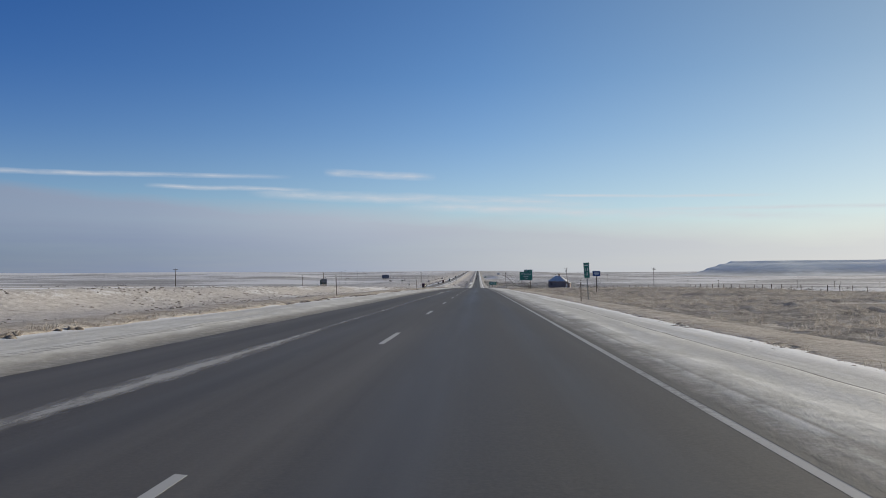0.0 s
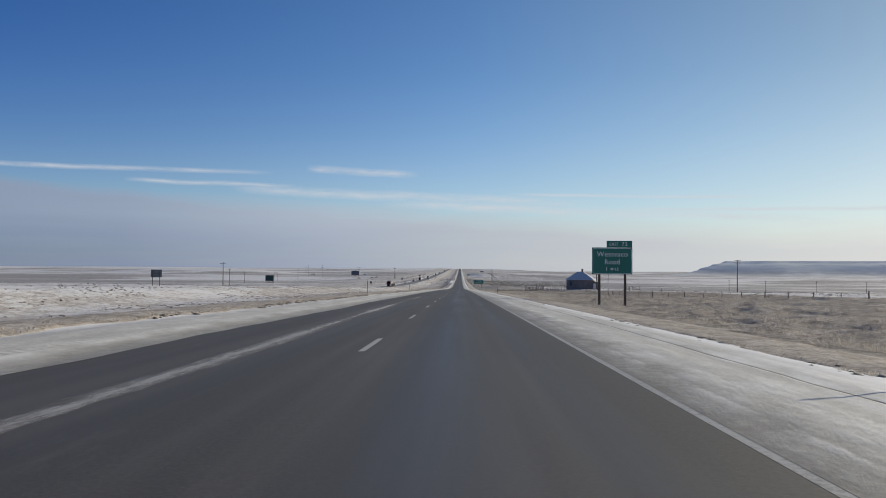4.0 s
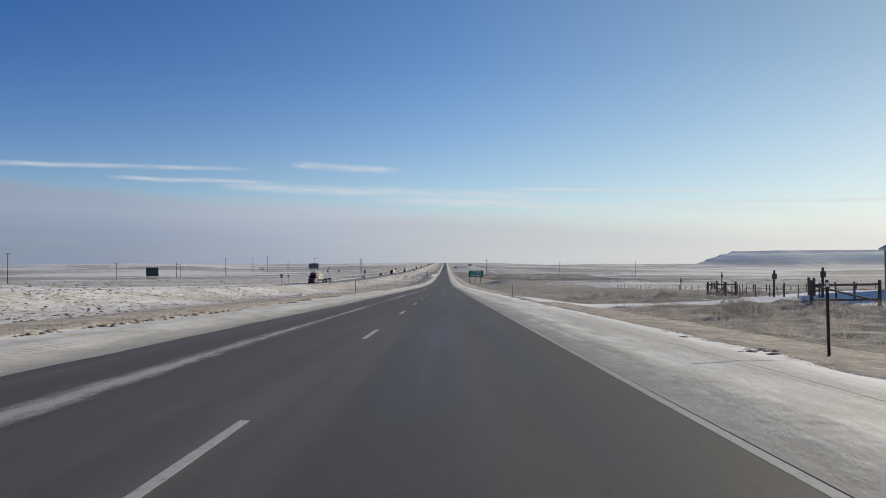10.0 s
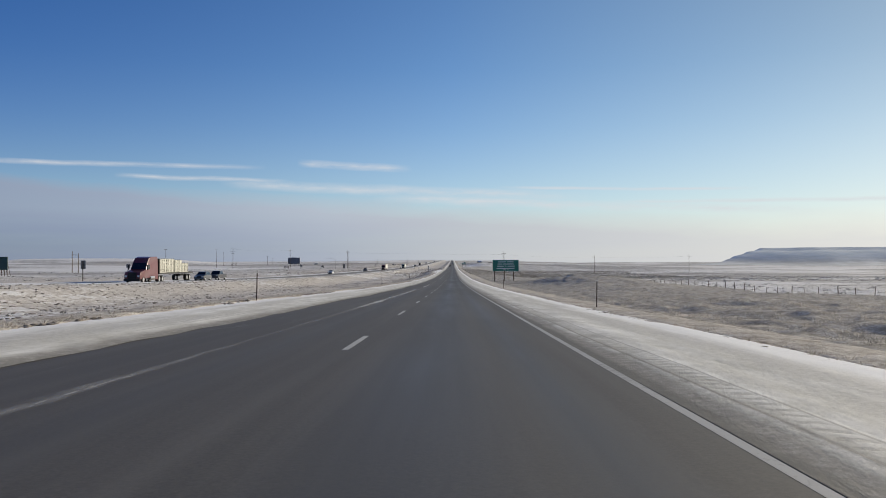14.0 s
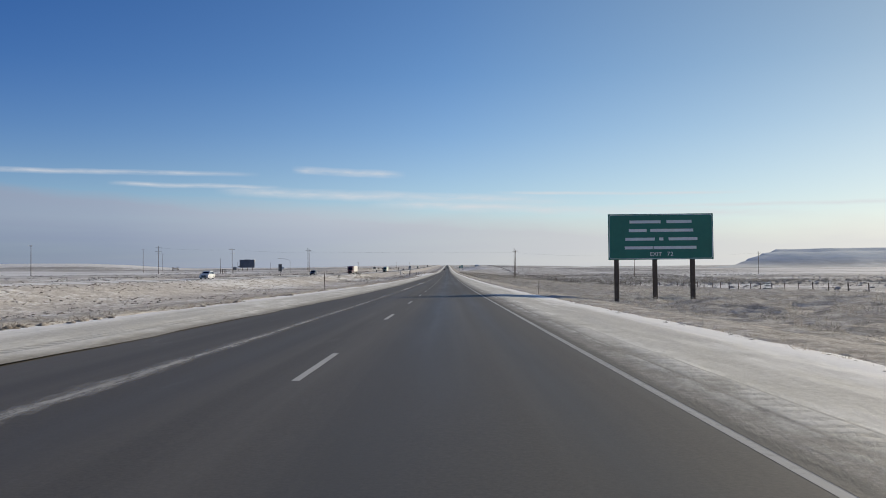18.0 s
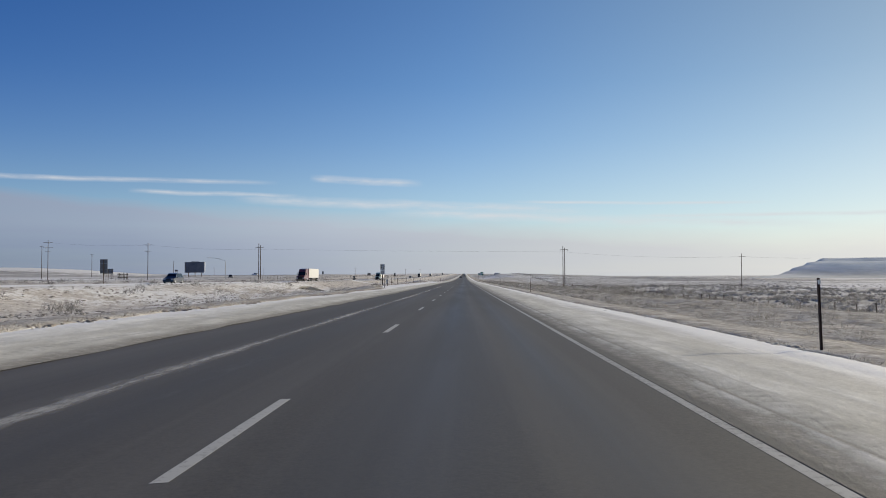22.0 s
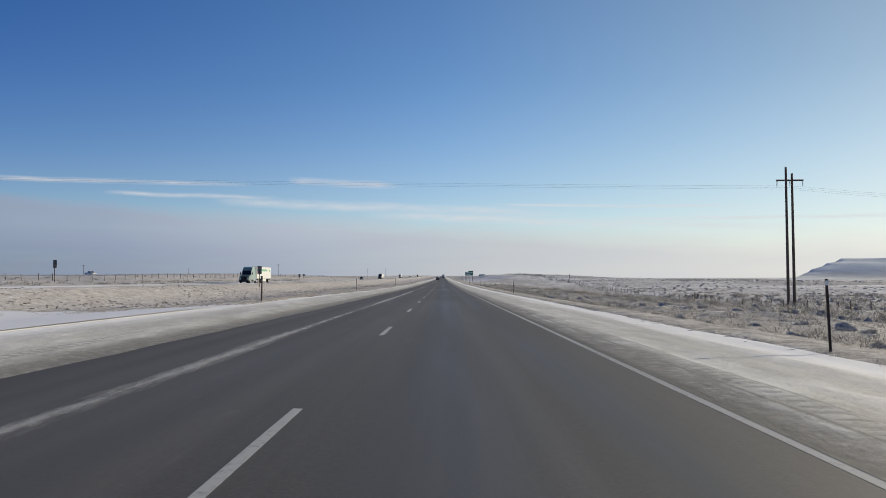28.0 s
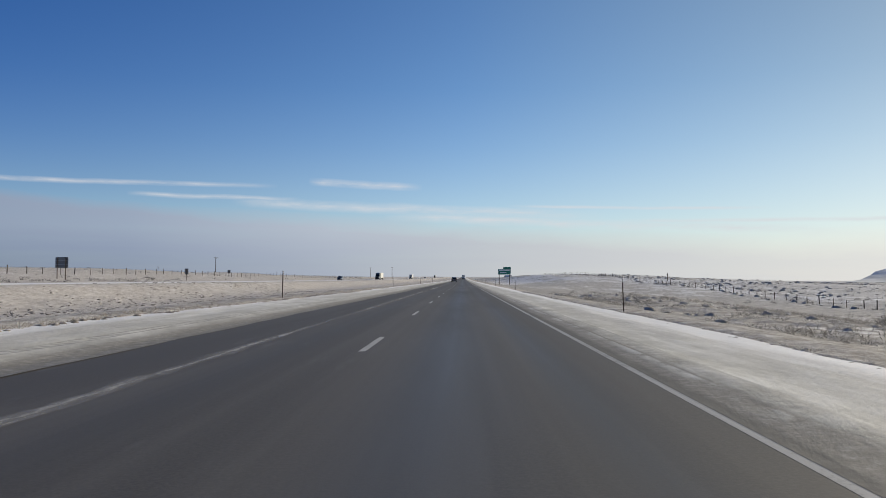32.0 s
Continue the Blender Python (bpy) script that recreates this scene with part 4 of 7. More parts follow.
def far_exit_sign():
    x, y = 14.2, 1518
    z0 = lie(x, y)
    s = thing("exit_sign", "distant green exit guide sign with a tab", "road sign", pose(x, y, z0))
    lo, w, h = -15.2 - z0, 4.4, 1.9
    bm = nb()
    box(bm, 0, 0, lo + h / 2, w, 0.05, h, 0.008)
    face = part("panel", bm, M_GREEN, s)
    border(w, h, 0, lo + h / 2, face, 0.06, 0.05, y=-0.028)
    bm = nb()
    box(bm, w / 2 - 1.3, 0, lo + h + 0.36, 2.6, 0.05, 0.7, 0.008)
    part("exit_tab", bm, M_GREEN, s)
    bar(0, lo + 1.5, 3.6, 0.42, face, y=-0.032)
    bar(-0.4, lo + 0.7, 2.2, 0.34, face, y=-0.032)
    for px in (-1.8, 1.8):
        post_beam(px, -0.4, lo + h - 0.1, s, 0.2, 0.16)
    return s


def mile_marker():
    x, y = 8.2, 57.4
    z0 = lie(x, y)
    top = 1.55 - z0
    s = thing("mile_marker", "tall narrow green mile marker on a leaning steel post", "road sign", pose(x, y, z0, 0, -3, 0))
    bm = nb()
    rounded_rect(bm, 0.42, 1.15, 0.04, 0, 0.02, 0, top - 0.575)
    face = part("panel", bm, M_GREEN, s)
    border(0.42, 1.15, 0, top - 0.575, face, 0.015, 0.015, y=-0.012, r=0.04)
    for k in range(2):
        for dx in (-0.06, 0.06):
            bar(dx, top - 0.52 - k * 0.32, 0.035, 0.22, face, y=-0.016)
    bar(0, top - 0.19, 0.26, 0.06, face, y=-0.016)
    bm = nb()
    for cx, cy, sx, sy in ((0, 0.05, 0.07, 0.012), (-0.03, 0.035, 0.012, 0.03), (0.03, 0.035, 0.012, 0.03)):
        box(bm, cx, cy, top / 2 - 0.2, sx, sy, top + 0.2)
    part("post", bm, M_GALV, s, "grey steel channel post")


def blue_sign():
    x, y = 18.9, 123.4
    z0 = lie(x, y)
    top = 0.75 - z0
    s = thing("service_sign", "blue rectangular information sign on one square post", "road sign", pose(x, y, z0))
    bm = nb()
    rounded_rect(bm, 1.25, 0.85, 0.07, 0, 0.03, 0, top - 0.42)
    face = part("panel", bm, M_BLUE, s)
    border(1.25, 0.85, 0, top - 0.42, face, 0.03, 0.025, y=-0.017, r=0.07)
    for k, wd in enumerate((0.8, 0.9, 0.6)):
        bar(0, top - 0.2 - k * 0.2, wd, 0.09, face, y=-0.022)
    bm = nb()
    box(bm, 0, 0.09, top / 2 - 0.2, 0.12, 0.12, top + 0.2, 0.01)
    part("post", bm, M_FENCE, s)


def u_turn_sign():
    x, y = -14.2, 991.7
    z0 = lie(x, y)
    top = -13.7 - z0
    s = thing("no_u_turn_sign", "white no U-turn sign above a small notice on a wooden post", "road sign", pose(x, y, z0, 0, 0, 6))
    bm = nb()
    rounded_rect(bm, 0.75, 1.0, 0.06, 0, 0.02, 0, top - 0.5)
    face = part("panel", bm, M_SIGNWHITE, s)
    border(0.75, 1.0, 0, top - 0.5, face, 0.02, 0.02, M_SIGNBLACK, 0.06, -0.012)
    # the ring, the bent arrow and the bar
    bm = nb()
    for i in range(32):
        a, b = 2 * math.pi * i / 32, 2 * math.pi * (i + 1) / 32
        q = [bm.verts.new((r * math.cos(t), -0.016, top - 0.5 + 1.2 * r * math.sin(t))) for r, t in ((0.31, a), (0.25, a), (0.25, b), (0.31, b))]
        bm.faces.new(q)
    part("ring", bm, M_SIGNBLACK, face)
    bm = nb()
    for i in range(12):
        a, b = math.pi * i / 12, math.pi * (i + 1) / 12
        q = [bm.verts.new((r * math.cos(t), -0.015, top - 0.42 + r * math.sin(t))) for r, t in ((0.15, a), (0.08, a), (0.08, b), (0.15, b))]
        bm.faces.new(q)
    box(bm, 0.115, -0.015, top - 0.54, 0.07, 0.004, 0.24)
    box(bm, -0.115, -0.015, top - 0.5, 0.07, 0.004, 0.16)
    v = [bm.verts.new((cx, -0.016, top - 0.58 + cz)) for cx, cz in ((-0.22, 0.03), (-0.115, -0.14), (0.0, 0.03))]
    bm.faces.new(v)
    part("arrow", bm, M_SIGNBLACK, face)
    bm = nb()
    rounded_rect(bm, 0.75, 0.75, 0.05, 0, 0.02, 0, top - 1.42)
    note = part("notice", bm, M_SIGNWHITE, s)
    for k, wd in enumerate((0.52, 0.58, 0.5)):
        bar(0, top - 1.24 - k * 0.18, wd, 0.07, note, M_SIGNBLACK, -0.016)
    bm = nb()
    rod(bm, (0, 0.11, -0.4), (0, 0.11, top - 0.05), 0.1, 0.085, 10)
    part("post", bm, M_WOOD, s)
    bm = nb()
    box(bm, -0.28, -0.02, 0.85, 0.07, 0.03, 1.9)
    part("stake", bm, M_POST, s)


def sign_back(x, y, w, h, top, posts=1, label="back of a road sign facing oncoming traffic", mat=None):
    z0 = lie(x, y)
    t = top - z0
    s = thing("road_sign", label, "road sign", pose(x, y, z0))
    bm = nb()
    rounded_rect(bm, w, h, 0.06, 0, 0.03, 0, t - h / 2)
    face = part("panel", bm, mat or M_ALU, s)
    for k in range(2 if h > 1 else 1):
        bm = nb()
        box(bm, 0, -0.04, t - h * (0.3 + 0.4 * k), w * 0.94, 0.04, 0.07)
        part("stiffener", bm, M_GALV, face)
    offs = [0] if posts == 1 else [-w * 0.32, w * 0.32]
    for px in offs:
        bm = nb()
        box(bm, px, -0.11, (t - 0.05) / 2 - 0.15, 0.11, 0.09, t + 0.25, 0.008)
        part("post", bm, M_WOOD, s)
    return s


def delineator():
    s = thing("delineator_post", "thin rusty steel delineator post with a small reflector", "post", group="delineators along the shoulder")
    bm = nb()
    for cx, cy, sx, sy in ((0, 0.008, 0.042, 0.008), (-0.018, -0.004, 0.006, 0.022), (0.018, -0.004, 0.006, 0.022)):
        box(bm, cx, cy, 0.57, sx, sy, 1.5)
    part("stake", bm, M_POST, s)
    bm = nb()
    rounded_rect(bm, 0.05, 0.08, 0.012, -0.022, 0.012, 0, 1.25)
    part("reflector", bm, M_REFLECT, s)
    return s


def row_of_delineators():
    first = delineator()
    placed = False
    for k in range(-1, 28):
        y = 46 + 59.0 * k
        if y < -5:
            continue
        for x, turn in ((6.15, 0), (-8.45, 0)):
            if x < 0 and 920 < y < 1135:
                continue
            jx, jy = 0.06 * math.sin(k * 3.1 + x), {(1, True): -3.3, (5, True): -0.4, (12, True): -1.0, (20, True): 0.9, (21, True): -2.2, (21, False): 2.6}.get((k, x > 0), 0.0)
            z = lie(x + jx, y + jy) - 0.03
            m = pose(x + jx, y + jy, z, 1.5 * math.sin(k * 2.3 + x), 2.2 * math.sin(k * 1.7 + x), turn + 14 * math.sin(k * 4.1))
            if not placed:
                first.matrix_basis, placed = m, True
            else:
                copy_thing(first, m)


exit_sign()
destination_sign()
far_exit_sign()
mile_marker()
blue_sign()
u_turn_sign()
row_of_delineators()


# ---- poles and wires ----
def crossarm(bm, z, half, drop=0.0):
    box(bm, 0, -0.14, z, half * 2, 0.1, 0.13, 0.01)


def insulators(s, z, half, n):
    for i in range(n):
        x = -half * 0.92 + 1.84 * half * i / (n - 1)
        bm = nb()
        rod(bm, (x, -0.14, z + 0.06), (x, -0.14, z + 0.16), 0.025, 0.02, 6)
        rod(bm, (x, -0.14, z + 0.14), (x, -0.14, z + 0.26), 0.06, 0.04, 8)
        part("insulator", bm, M_GALV, s)


def utility_pole(x, y, z0, top, arms=((0.5, 1.2),), turn=0, transformer=False, lean=0.0, label="weathered wooden utility pole with a crossarm"):
    s = thing("utility_pole", label, "utility pole", pose(x, y, z0, 0, lean, turn))
    h = top - z0
    bm = nb()
    rod(bm, (0, 0, -0.6), (0, 0, h), 0.17, 0.11, 10)
    part("pole", bm, M_WOOD, s)
    for down, half in arms:
        bm = nb()
        crossarm(bm, h - down, half)
        arm = part("crossarm", bm, M_WOOD, s)
        bm = nb()
        for sg in (-1, 1):
            rod(bm, (0, -0.13, h - down - 0.7), (sg * half * 0.55, -0.14, h - down - 0.05), 0.018, 0.018, 5)
        part("brace", bm, M_GALV, arm)
        insulators(arm, h - down, half, 4 if half > 0.9 else 2)
    if transformer:
        bm = nb()
        rod(bm, (0.38, -0.1, h - 2.5), (0.38, -0.1, h - 1.6), 0.24, 0.24, 14)
        rod(bm, (0.38, -0.1, h - 1.6), (0.38, -0.1, h - 1.52), 0.24, 0.14, 14)
        can = part("transformer", bm, M_GALV, s, "grey cylindrical transformer can")
        bm = nb()
        for q in (-0.1, 0.1):
            rod(bm, (0.38 + q, -0.1, h - 1.55), (0.38 + q, -0.1, h - 1.3), 0.035, 0.025, 6)
        part("bushing", bm, M_WOOD, can)
    return s


def h_frame(x, y, z0, top, gap=0.75):
    s = thing("power_pole", "tall twin-pole wooden power structure with a crossarm", "power pole", pose(x, y, z0))
    h = top - z0
    for sg, cut in ((-1, 0.0), (1, 0.8)):
        bm = nb()
        rod(bm, (sg * gap / 2, 0, -0.8), (sg * gap / 2, 0, h - cut), 0.2, 0.13, 10)
        part("pole", bm, M_WOOD, s)
    bm = nb()
    box(bm, 0, -0.2, h - 1.7, 3.4, 0.12, 0.2, 0.01)
    arm = part("crossarm", bm, M_WOOD, s)
    for px in (-1.6, 0, 1.6):
        bm = nb()
        for k in range(5):
            rod(bm, (px, -0.2, h - 1.85 - k * 0.13), (px, -0.2, h - 1.93 - k * 0.13), 0.1, 0.05, 8)
        part("insulator", bm, M_GALV, arm)
    return s


def wire(name, a, b, sag, r=0.02, n=24):
    a, b = Vector(a), Vector(b)
    cu = bpy.data.curves.new(name, "CURVE")
    cu.dimensions, cu.bevel_depth, cu.bevel_resolution = "3D", r, 1
    sp = cu.splines.new("POLY")
    sp.points.add(n)
    for i in range(n + 1):
        u = i / n
        p = a.lerp(b, u)
        sp.points[i].co = (p.x, p.y, p.z - 4 * sag * u * (1 - u), 1)
    cu.materials.append(M_WIRE)
    return cu


# the power line that crosses the road
h_frame(42.9, 1190.5, lie(42.9, 1190.5), -3.0)
h_frame(-88, 1186.5, lie(-88, 1186.5), -1.4)
utility_pole(-136, 1185, lie(-136, 1185), -1.0, ((0.9, 2.0), (3.6, 1.5)), 0, label="tall wooden utility pole with two crossarms")
utility_pole(-189, 1202, lie(-189, 1202), 1.2, ((1.0, 2.0), (3.4, 2.2), (5.0, 1.2)), 4, label="tall wooden utility pole with three crossarms")
utility_pole(119.6, 1193.2, lie(119.6, 1193.2), -6.6, ((1.4, 1.7),))
utility_pole(200, 1196, lie(200, 1196), -6.0, ((1.4, 1.7),))
wires = thing("power_lines", "thin sagging power lines crossing high over the road", "power line")
for k, px in enumerate((-1.6, 0.0, 1.6)):
    for nm, a, b, sag in (("wire", (-88 + px * 0.2, 1186.3 + px, -3.9), (42.9 + px * 0.2, 1190.3 + px, -5.6), 0.25),
                          ("wire", (42.9 + px * 0.2, 1190.3 + px, -5.6), (119.6, 1193.2 + px, -7.9), 1.2),
                          ("wire", (-189, 1202 + px, 0.2), (-136, 1185 + px, -1.9), 0.8),
                          ("wire", (-136, 1185 + px, -1.9), (-88, 1186.5 + px, -3.9), 0.8),
                          ("wire", (119.6, 1193.2 + px, -7.9), (200, 1196 + px, -7.3), 1.2)):
        ob = new(nm, wire(nm, a, b, sag, 0.0065))
        ob.parent = wires

for px, py in ((186, 690), (217, 705), (246, 690), (285, 700), (313, 690), (330, 715), (352, 690)):
    utility_pole(px, py, lie(px, py), lie(px, py) + 8.0, ((0.5, 1.0),), px % 17)
# the line beside the old house, and other poles out on the plain
utility_pole(51.6, 444.6, lie(51.6, 444.6), 1.9, ((0.25, 1.25),), 192, True, 4.0, label="wooden utility pole with a crossarm and grey transformer")
utility_pole(95, 420, lie(95, 420), 1.6, ((0.3, 1.2), (1.1, 1.0)), 8)
utility_pole(-193, 837, lie(-193, 837), max(-6.0, lie(-193, 837) + 8), ((0.35, 1.7), (1.4, 1.5)), 4, label="tall wooden utility pole with two crossarms")
h_frame(-184, 916, lie(-184, 916), -5.8, 3.0)
for x, y, top in ((-89.8, 443, 0.0), (-190, 1050, -2.4), (-217, 1247, 0.7), (-241, 1349, -0.6), (-207, 1400, -4.5),
                  (-120, 300, 2.0), (-150, 650, -3.0), (-100, 1560, -8.5), (-260, 1650, -6.0),
                  (-60, 1900, -6.0), (-82, 1930, -6.0), (-300, 2000, -4.0)):
    utility_pole(x, y, lie(x, y), max(top, lie(x, y) + 7.0), ((0.4, 1.1),), (x * 7) % 20 - 10)


def street_lamp(x, y, top):
    z0 = lie(x, y)
    h = top - z0
    s = thing("street_lamp", "grey steel street lamp with a long curved arm", "street lamp", pose(x, y, z0))
    bm = nb()
    rod(bm, (0, 0, -0.3), (0, 0, h - 0.6), 0.13, 0.08, 10)
    part("pole", bm, M_GALV, s)
    bm = nb()
    pts = [(0, 0, h - 0.6), (-0.8, 0, h - 0.25), (-2.2, 0, h + 0.25), (-4.2, 0, h + 0.65), (-6.2, 0, h + 0.75)]
    for a, b in zip(pts, pts[1:]):
        rod(bm, a, b, 0.06, 0.055, 8)
    part("arm", bm, M_GALV, s)
    bm = nb()
    box(bm, -6.6, 0, h + 0.72, 0.95, 0.34, 0.2, 0.05)
    part("lamp_head", bm, M_GALV, s)


street_lamp(-93.7, 1157.3, -9.0)


# ---- billboards and small boxes ----
def billboard(x, y, w, h, top, turn):
    z0 = lie(x, y)
    t = top - z0
    s = thing("billboard", "old dark billboard panel with white edges on posts", "billboard", pose(x, y, z0, 0, 0, turn))
    bm = nb()
    box(bm, 0, 0, t - h / 2, w, 0.35, h, 0.02)
    face = part("panel", bm, plain("billboard_face", (0.09, 0.10, 0.13), 0.6, 0, 1.2, 0.5, 0.05), s)
    for sg in (-1, 1):
        bm = nb()
        box(bm, sg * (w / 2 + 0.28), 0, t - h / 2, 0.5, 0.5, h, 0.02)
        part("side_frame", bm, M_SIGNWHITE if sg > 0 else M_ALU, s)
    bm = nb()
    box(bm, 0.3, 0, t + 0.35, w * 0.42, 0.3, 0.16)
    for q in (-2, 0, 2):
        box(bm, q * 0.9 + 0.3, 0, t + 0.16, 0.1, 0.1, 0.34)
    part("lamp_rail", bm, M_CHASSIS, s)
    for q in (-0.36, 0.0, 0.36):
        bm = nb()
        box(bm, q * w, 0.3, (t - h) / 2 + 0.3, 0.3, 0.3, t - h + 1.6)
        part("post", bm, M_WOOD, s)


billboard(-157, 1302, 11.5, 6.2, -7.0, -8)


def braced_sign(x, y, w, h, top):
    z0 = lie(x, y)
    t = top - z0
    s = thing("billboard", "dark green billboard standing on slanting wooden props", "billboard", pose(x, y, z0, 0, 0, -12))
    bm = nb()
    box(bm, 0, 0, t - h / 2, w, 0.2, h, 0.02)
    part("panel", bm, plain("dark_green_board", (0.012, 0.045, 0.04), 0.6, 0, 1.5, 0.3, 0.03), s)
    for k in range(7):
        px = -w * 0.46 + w * 0.92 * k / 6
        bm = nb()
        box(bm, px, 0.16, (t - h) / 2 + 0.5, 0.16, 0.16, t - h + 1.4)
        part("post", bm, M_FENCE, s)
        bm = nb()
        rod(bm, (px - 0.8, 2.6, -0.2), (px, 0.2, t - h * 0.45), 0.09, 0.08, 6)
        part("prop", bm, M_FENCE, s)


braced_sign(-167.4, 825, 7.8, 4.9, -9.0)


def platform(x, y):
    z0 = lie(x, y)
    s = thing("loading_frame", "low weathered timber frame standing on snowy ground", "timber frame", pose(x, y, z0, 0, 0, 10))
    for px in (-1.5, -0.5, 0.5, 1.5):
        for py in (-0.8, 0.8):
            bm = nb()
            rod(bm, (px, py, -0.2), (px, py, 2.6), 0.1, 0.09, 6)
            part("post", bm, M_FENCE, s)
    for pz in (0.9, 2.0):
        bm = nb()
        for py in (-0.8, 0.8):
            box(bm, 0, py, pz, 3.6, 0.1, 0.2)
        part("rail", bm, M_FENCE, s)


platform(-132, 1152)


def roadside_cabinet(x, y):
    z0 = lie(x, y)
    s = thing("weather_cabinet", "white roadside instrument box with a pole and tilted panel", "cabinet", pose(x, y, z0))
    bm = nb()
    box(bm, 0, 0, 0.68, 0.58, 0.5, 1.2, 0.03)
    body = part("body", bm, M_SIGNWHITE, s)
    bm = nb()
    box(bm, 0.0, -0.262, 0.75, 0.42, 0.02, 0.85, 0.01)
    part("door", bm, M_SIGNWHITE, body)
    bm = nb()
    box(bm, 0, 0, 0.04, 0.7, 0.6, 0.2)
    part("plinth", bm, M_CONCRETE, s)
    bm = nb()
    rod(bm, (-0.2, 0.3, -0.2), (-0.2, 0.3, 2.5), 0.05, 0.045, 8)
    part("pole", bm, M_WOOD, s)
    bm = nb()
    box(bm, 0, 0, 0, 0.55, 0.04, 0.42, 0.01, pose(0.0, 0.2, 2.05, 35, 0, 30))
    part("solar_panel", bm, M_SIGNWHITE, s, "small tilted pale panel")


roadside_cabinet(-24.6, 1103.4)


def loose_post(x, y, h, lean, turn, label, name="marker_post", mat=None):
    z0 = lie(x, y)
    s = thing(name, label, "post", pose(x, y, z0, 0, lean, turn))
    bm = nb()
    rod(bm, (0, 0, -0.3), (0, 0, h), 0.035, 0.03, 7)
    part("stake", bm, mat or M_POST, s)
    bm = nb()
    box(bm, 0, -0.045, h - 0.09, 0.09, 0.02, 0.16, 0.004)
    part("reflector", bm, M_WOOD, s, "dark weathered marker plate")
    return s


for px, py, ph, pl in ((-8.2, 937.4, 1.3, 2), (-9.9, 957.4, 1.3, 3), (-11.9, 1037.8, 1.35, 4)):
    loose_post(px, py, ph, pl, 10, "leaning dark marker post in the shoulder snow")
for px, py, pl in ((-11.2, 976, 1), (-11.9, 995.4, 0), (-12.0, 1017, 2), (-11.8, 1064.4, 1), (-11.5, 1082.4, 0), (-11.3, 1099.8, -1), (-8.4, 1129, 1)):
    loose_post(px, py, 1.15, pl, -6, "thin dark steel post beside the median crossing")
loose_post(13.7, 1054.8, 1.15, 1, 0, "dark steel marker post among frosted brush")
box_s = thing("ground_marker", "small dark low marker board beside the instrument box", "sign", pose(-23.2, 1104, lie(-23.2, 1104)))
bm = nb()
box(bm, 0, 0, 0.42, 0.55, 0.06, 0.3, 0.01)
part("board", bm, M_WOOD, box_s)
for px in (-0.2, 0.2):
    bm = nb()
    rod(bm, (px, 0.05, -0.2), (px, 0.05, 0.5), 0.025, 0.025, 6)
    part("leg", bm, M_WOOD, box_s)
fallen = thing("fallen_marker", "broken white plastic marker lying in the frosted grass", "marker", pose(13.7, 1050.3, lie(13.7, 1050.3) + 0.12, 0, 0, 20))
for k, (w, tilt) in enumerate(((0.72, -24), (0.5, -30))):
    bm = nb()
    box(bm, 0, 0, 0, w, 0.03, 0.09, 0.008, pose(0.05 * k, -0.02, 0.10 + 0.17 * (1 - k), 10, tilt, 0))
    part("slat", bm, M_SIGNWHITE, fallen)


def culvert(x, y, turn):
    z0 = lie(x, y)
    s = thing("culvert", "pale concrete box culvert mouth with sloping wing walls", "culvert", pose(x, y, z0, 0, 0, turn) @ Matrix.Diagonal((0.72, 0.9, 0.9, 1)))
    bm = nb()
    box(bm, 0, 0, 1.08, 3.6, 0.4, 0.45, 0.03)
    box(bm, -1.65, 0, 0.2, 0.3, 0.4, 1.4, 0.02)
    box(bm, 1.65, 0, 0.2, 0.3, 0.4, 1.4, 0.02)
    box(bm, 0, 0, 0.2, 0.2, 0.4, 1.4, 0.02)
    part("headwall", bm, M_CONCRETE, s)
    for sg in (-1, 1):
        bm = nb()
        a = [bm.verts.new(p) for p in ((sg * 1.8, -0.2, -0.5), (sg * 4.8, -3.0, -0.5), (sg * 4.8, -3.0, 0.2), (sg * 1.8, -0.2, 1.28))]
        bm.faces.new(a)
        r = bmesh.ops.extrude_face_region(bm, geom=bm.faces[:])
        bmesh.ops.translate(bm, verts=[v for v in r["geom"] if isinstance(v, bmesh.types.BMVert)], vec=(0.2 * sg, 0.22, 0))
        bmesh.ops.recalc_face_normals(bm, faces=bm.faces)
        part("wing_wall", bm, M_CONCRETE, s)
    # no hollow: a solid near-black block paints the shade within the mouth
    bm = nb()
    box(bm, 0, 0.6, 0.2, 3.2, 0.6, 1.3)
    part("opening", bm, M_CHASSIS, s, "near-black block painting the shade inside the culvert mouth")
    return s


culvert(-34.2, 1022.5, 48)


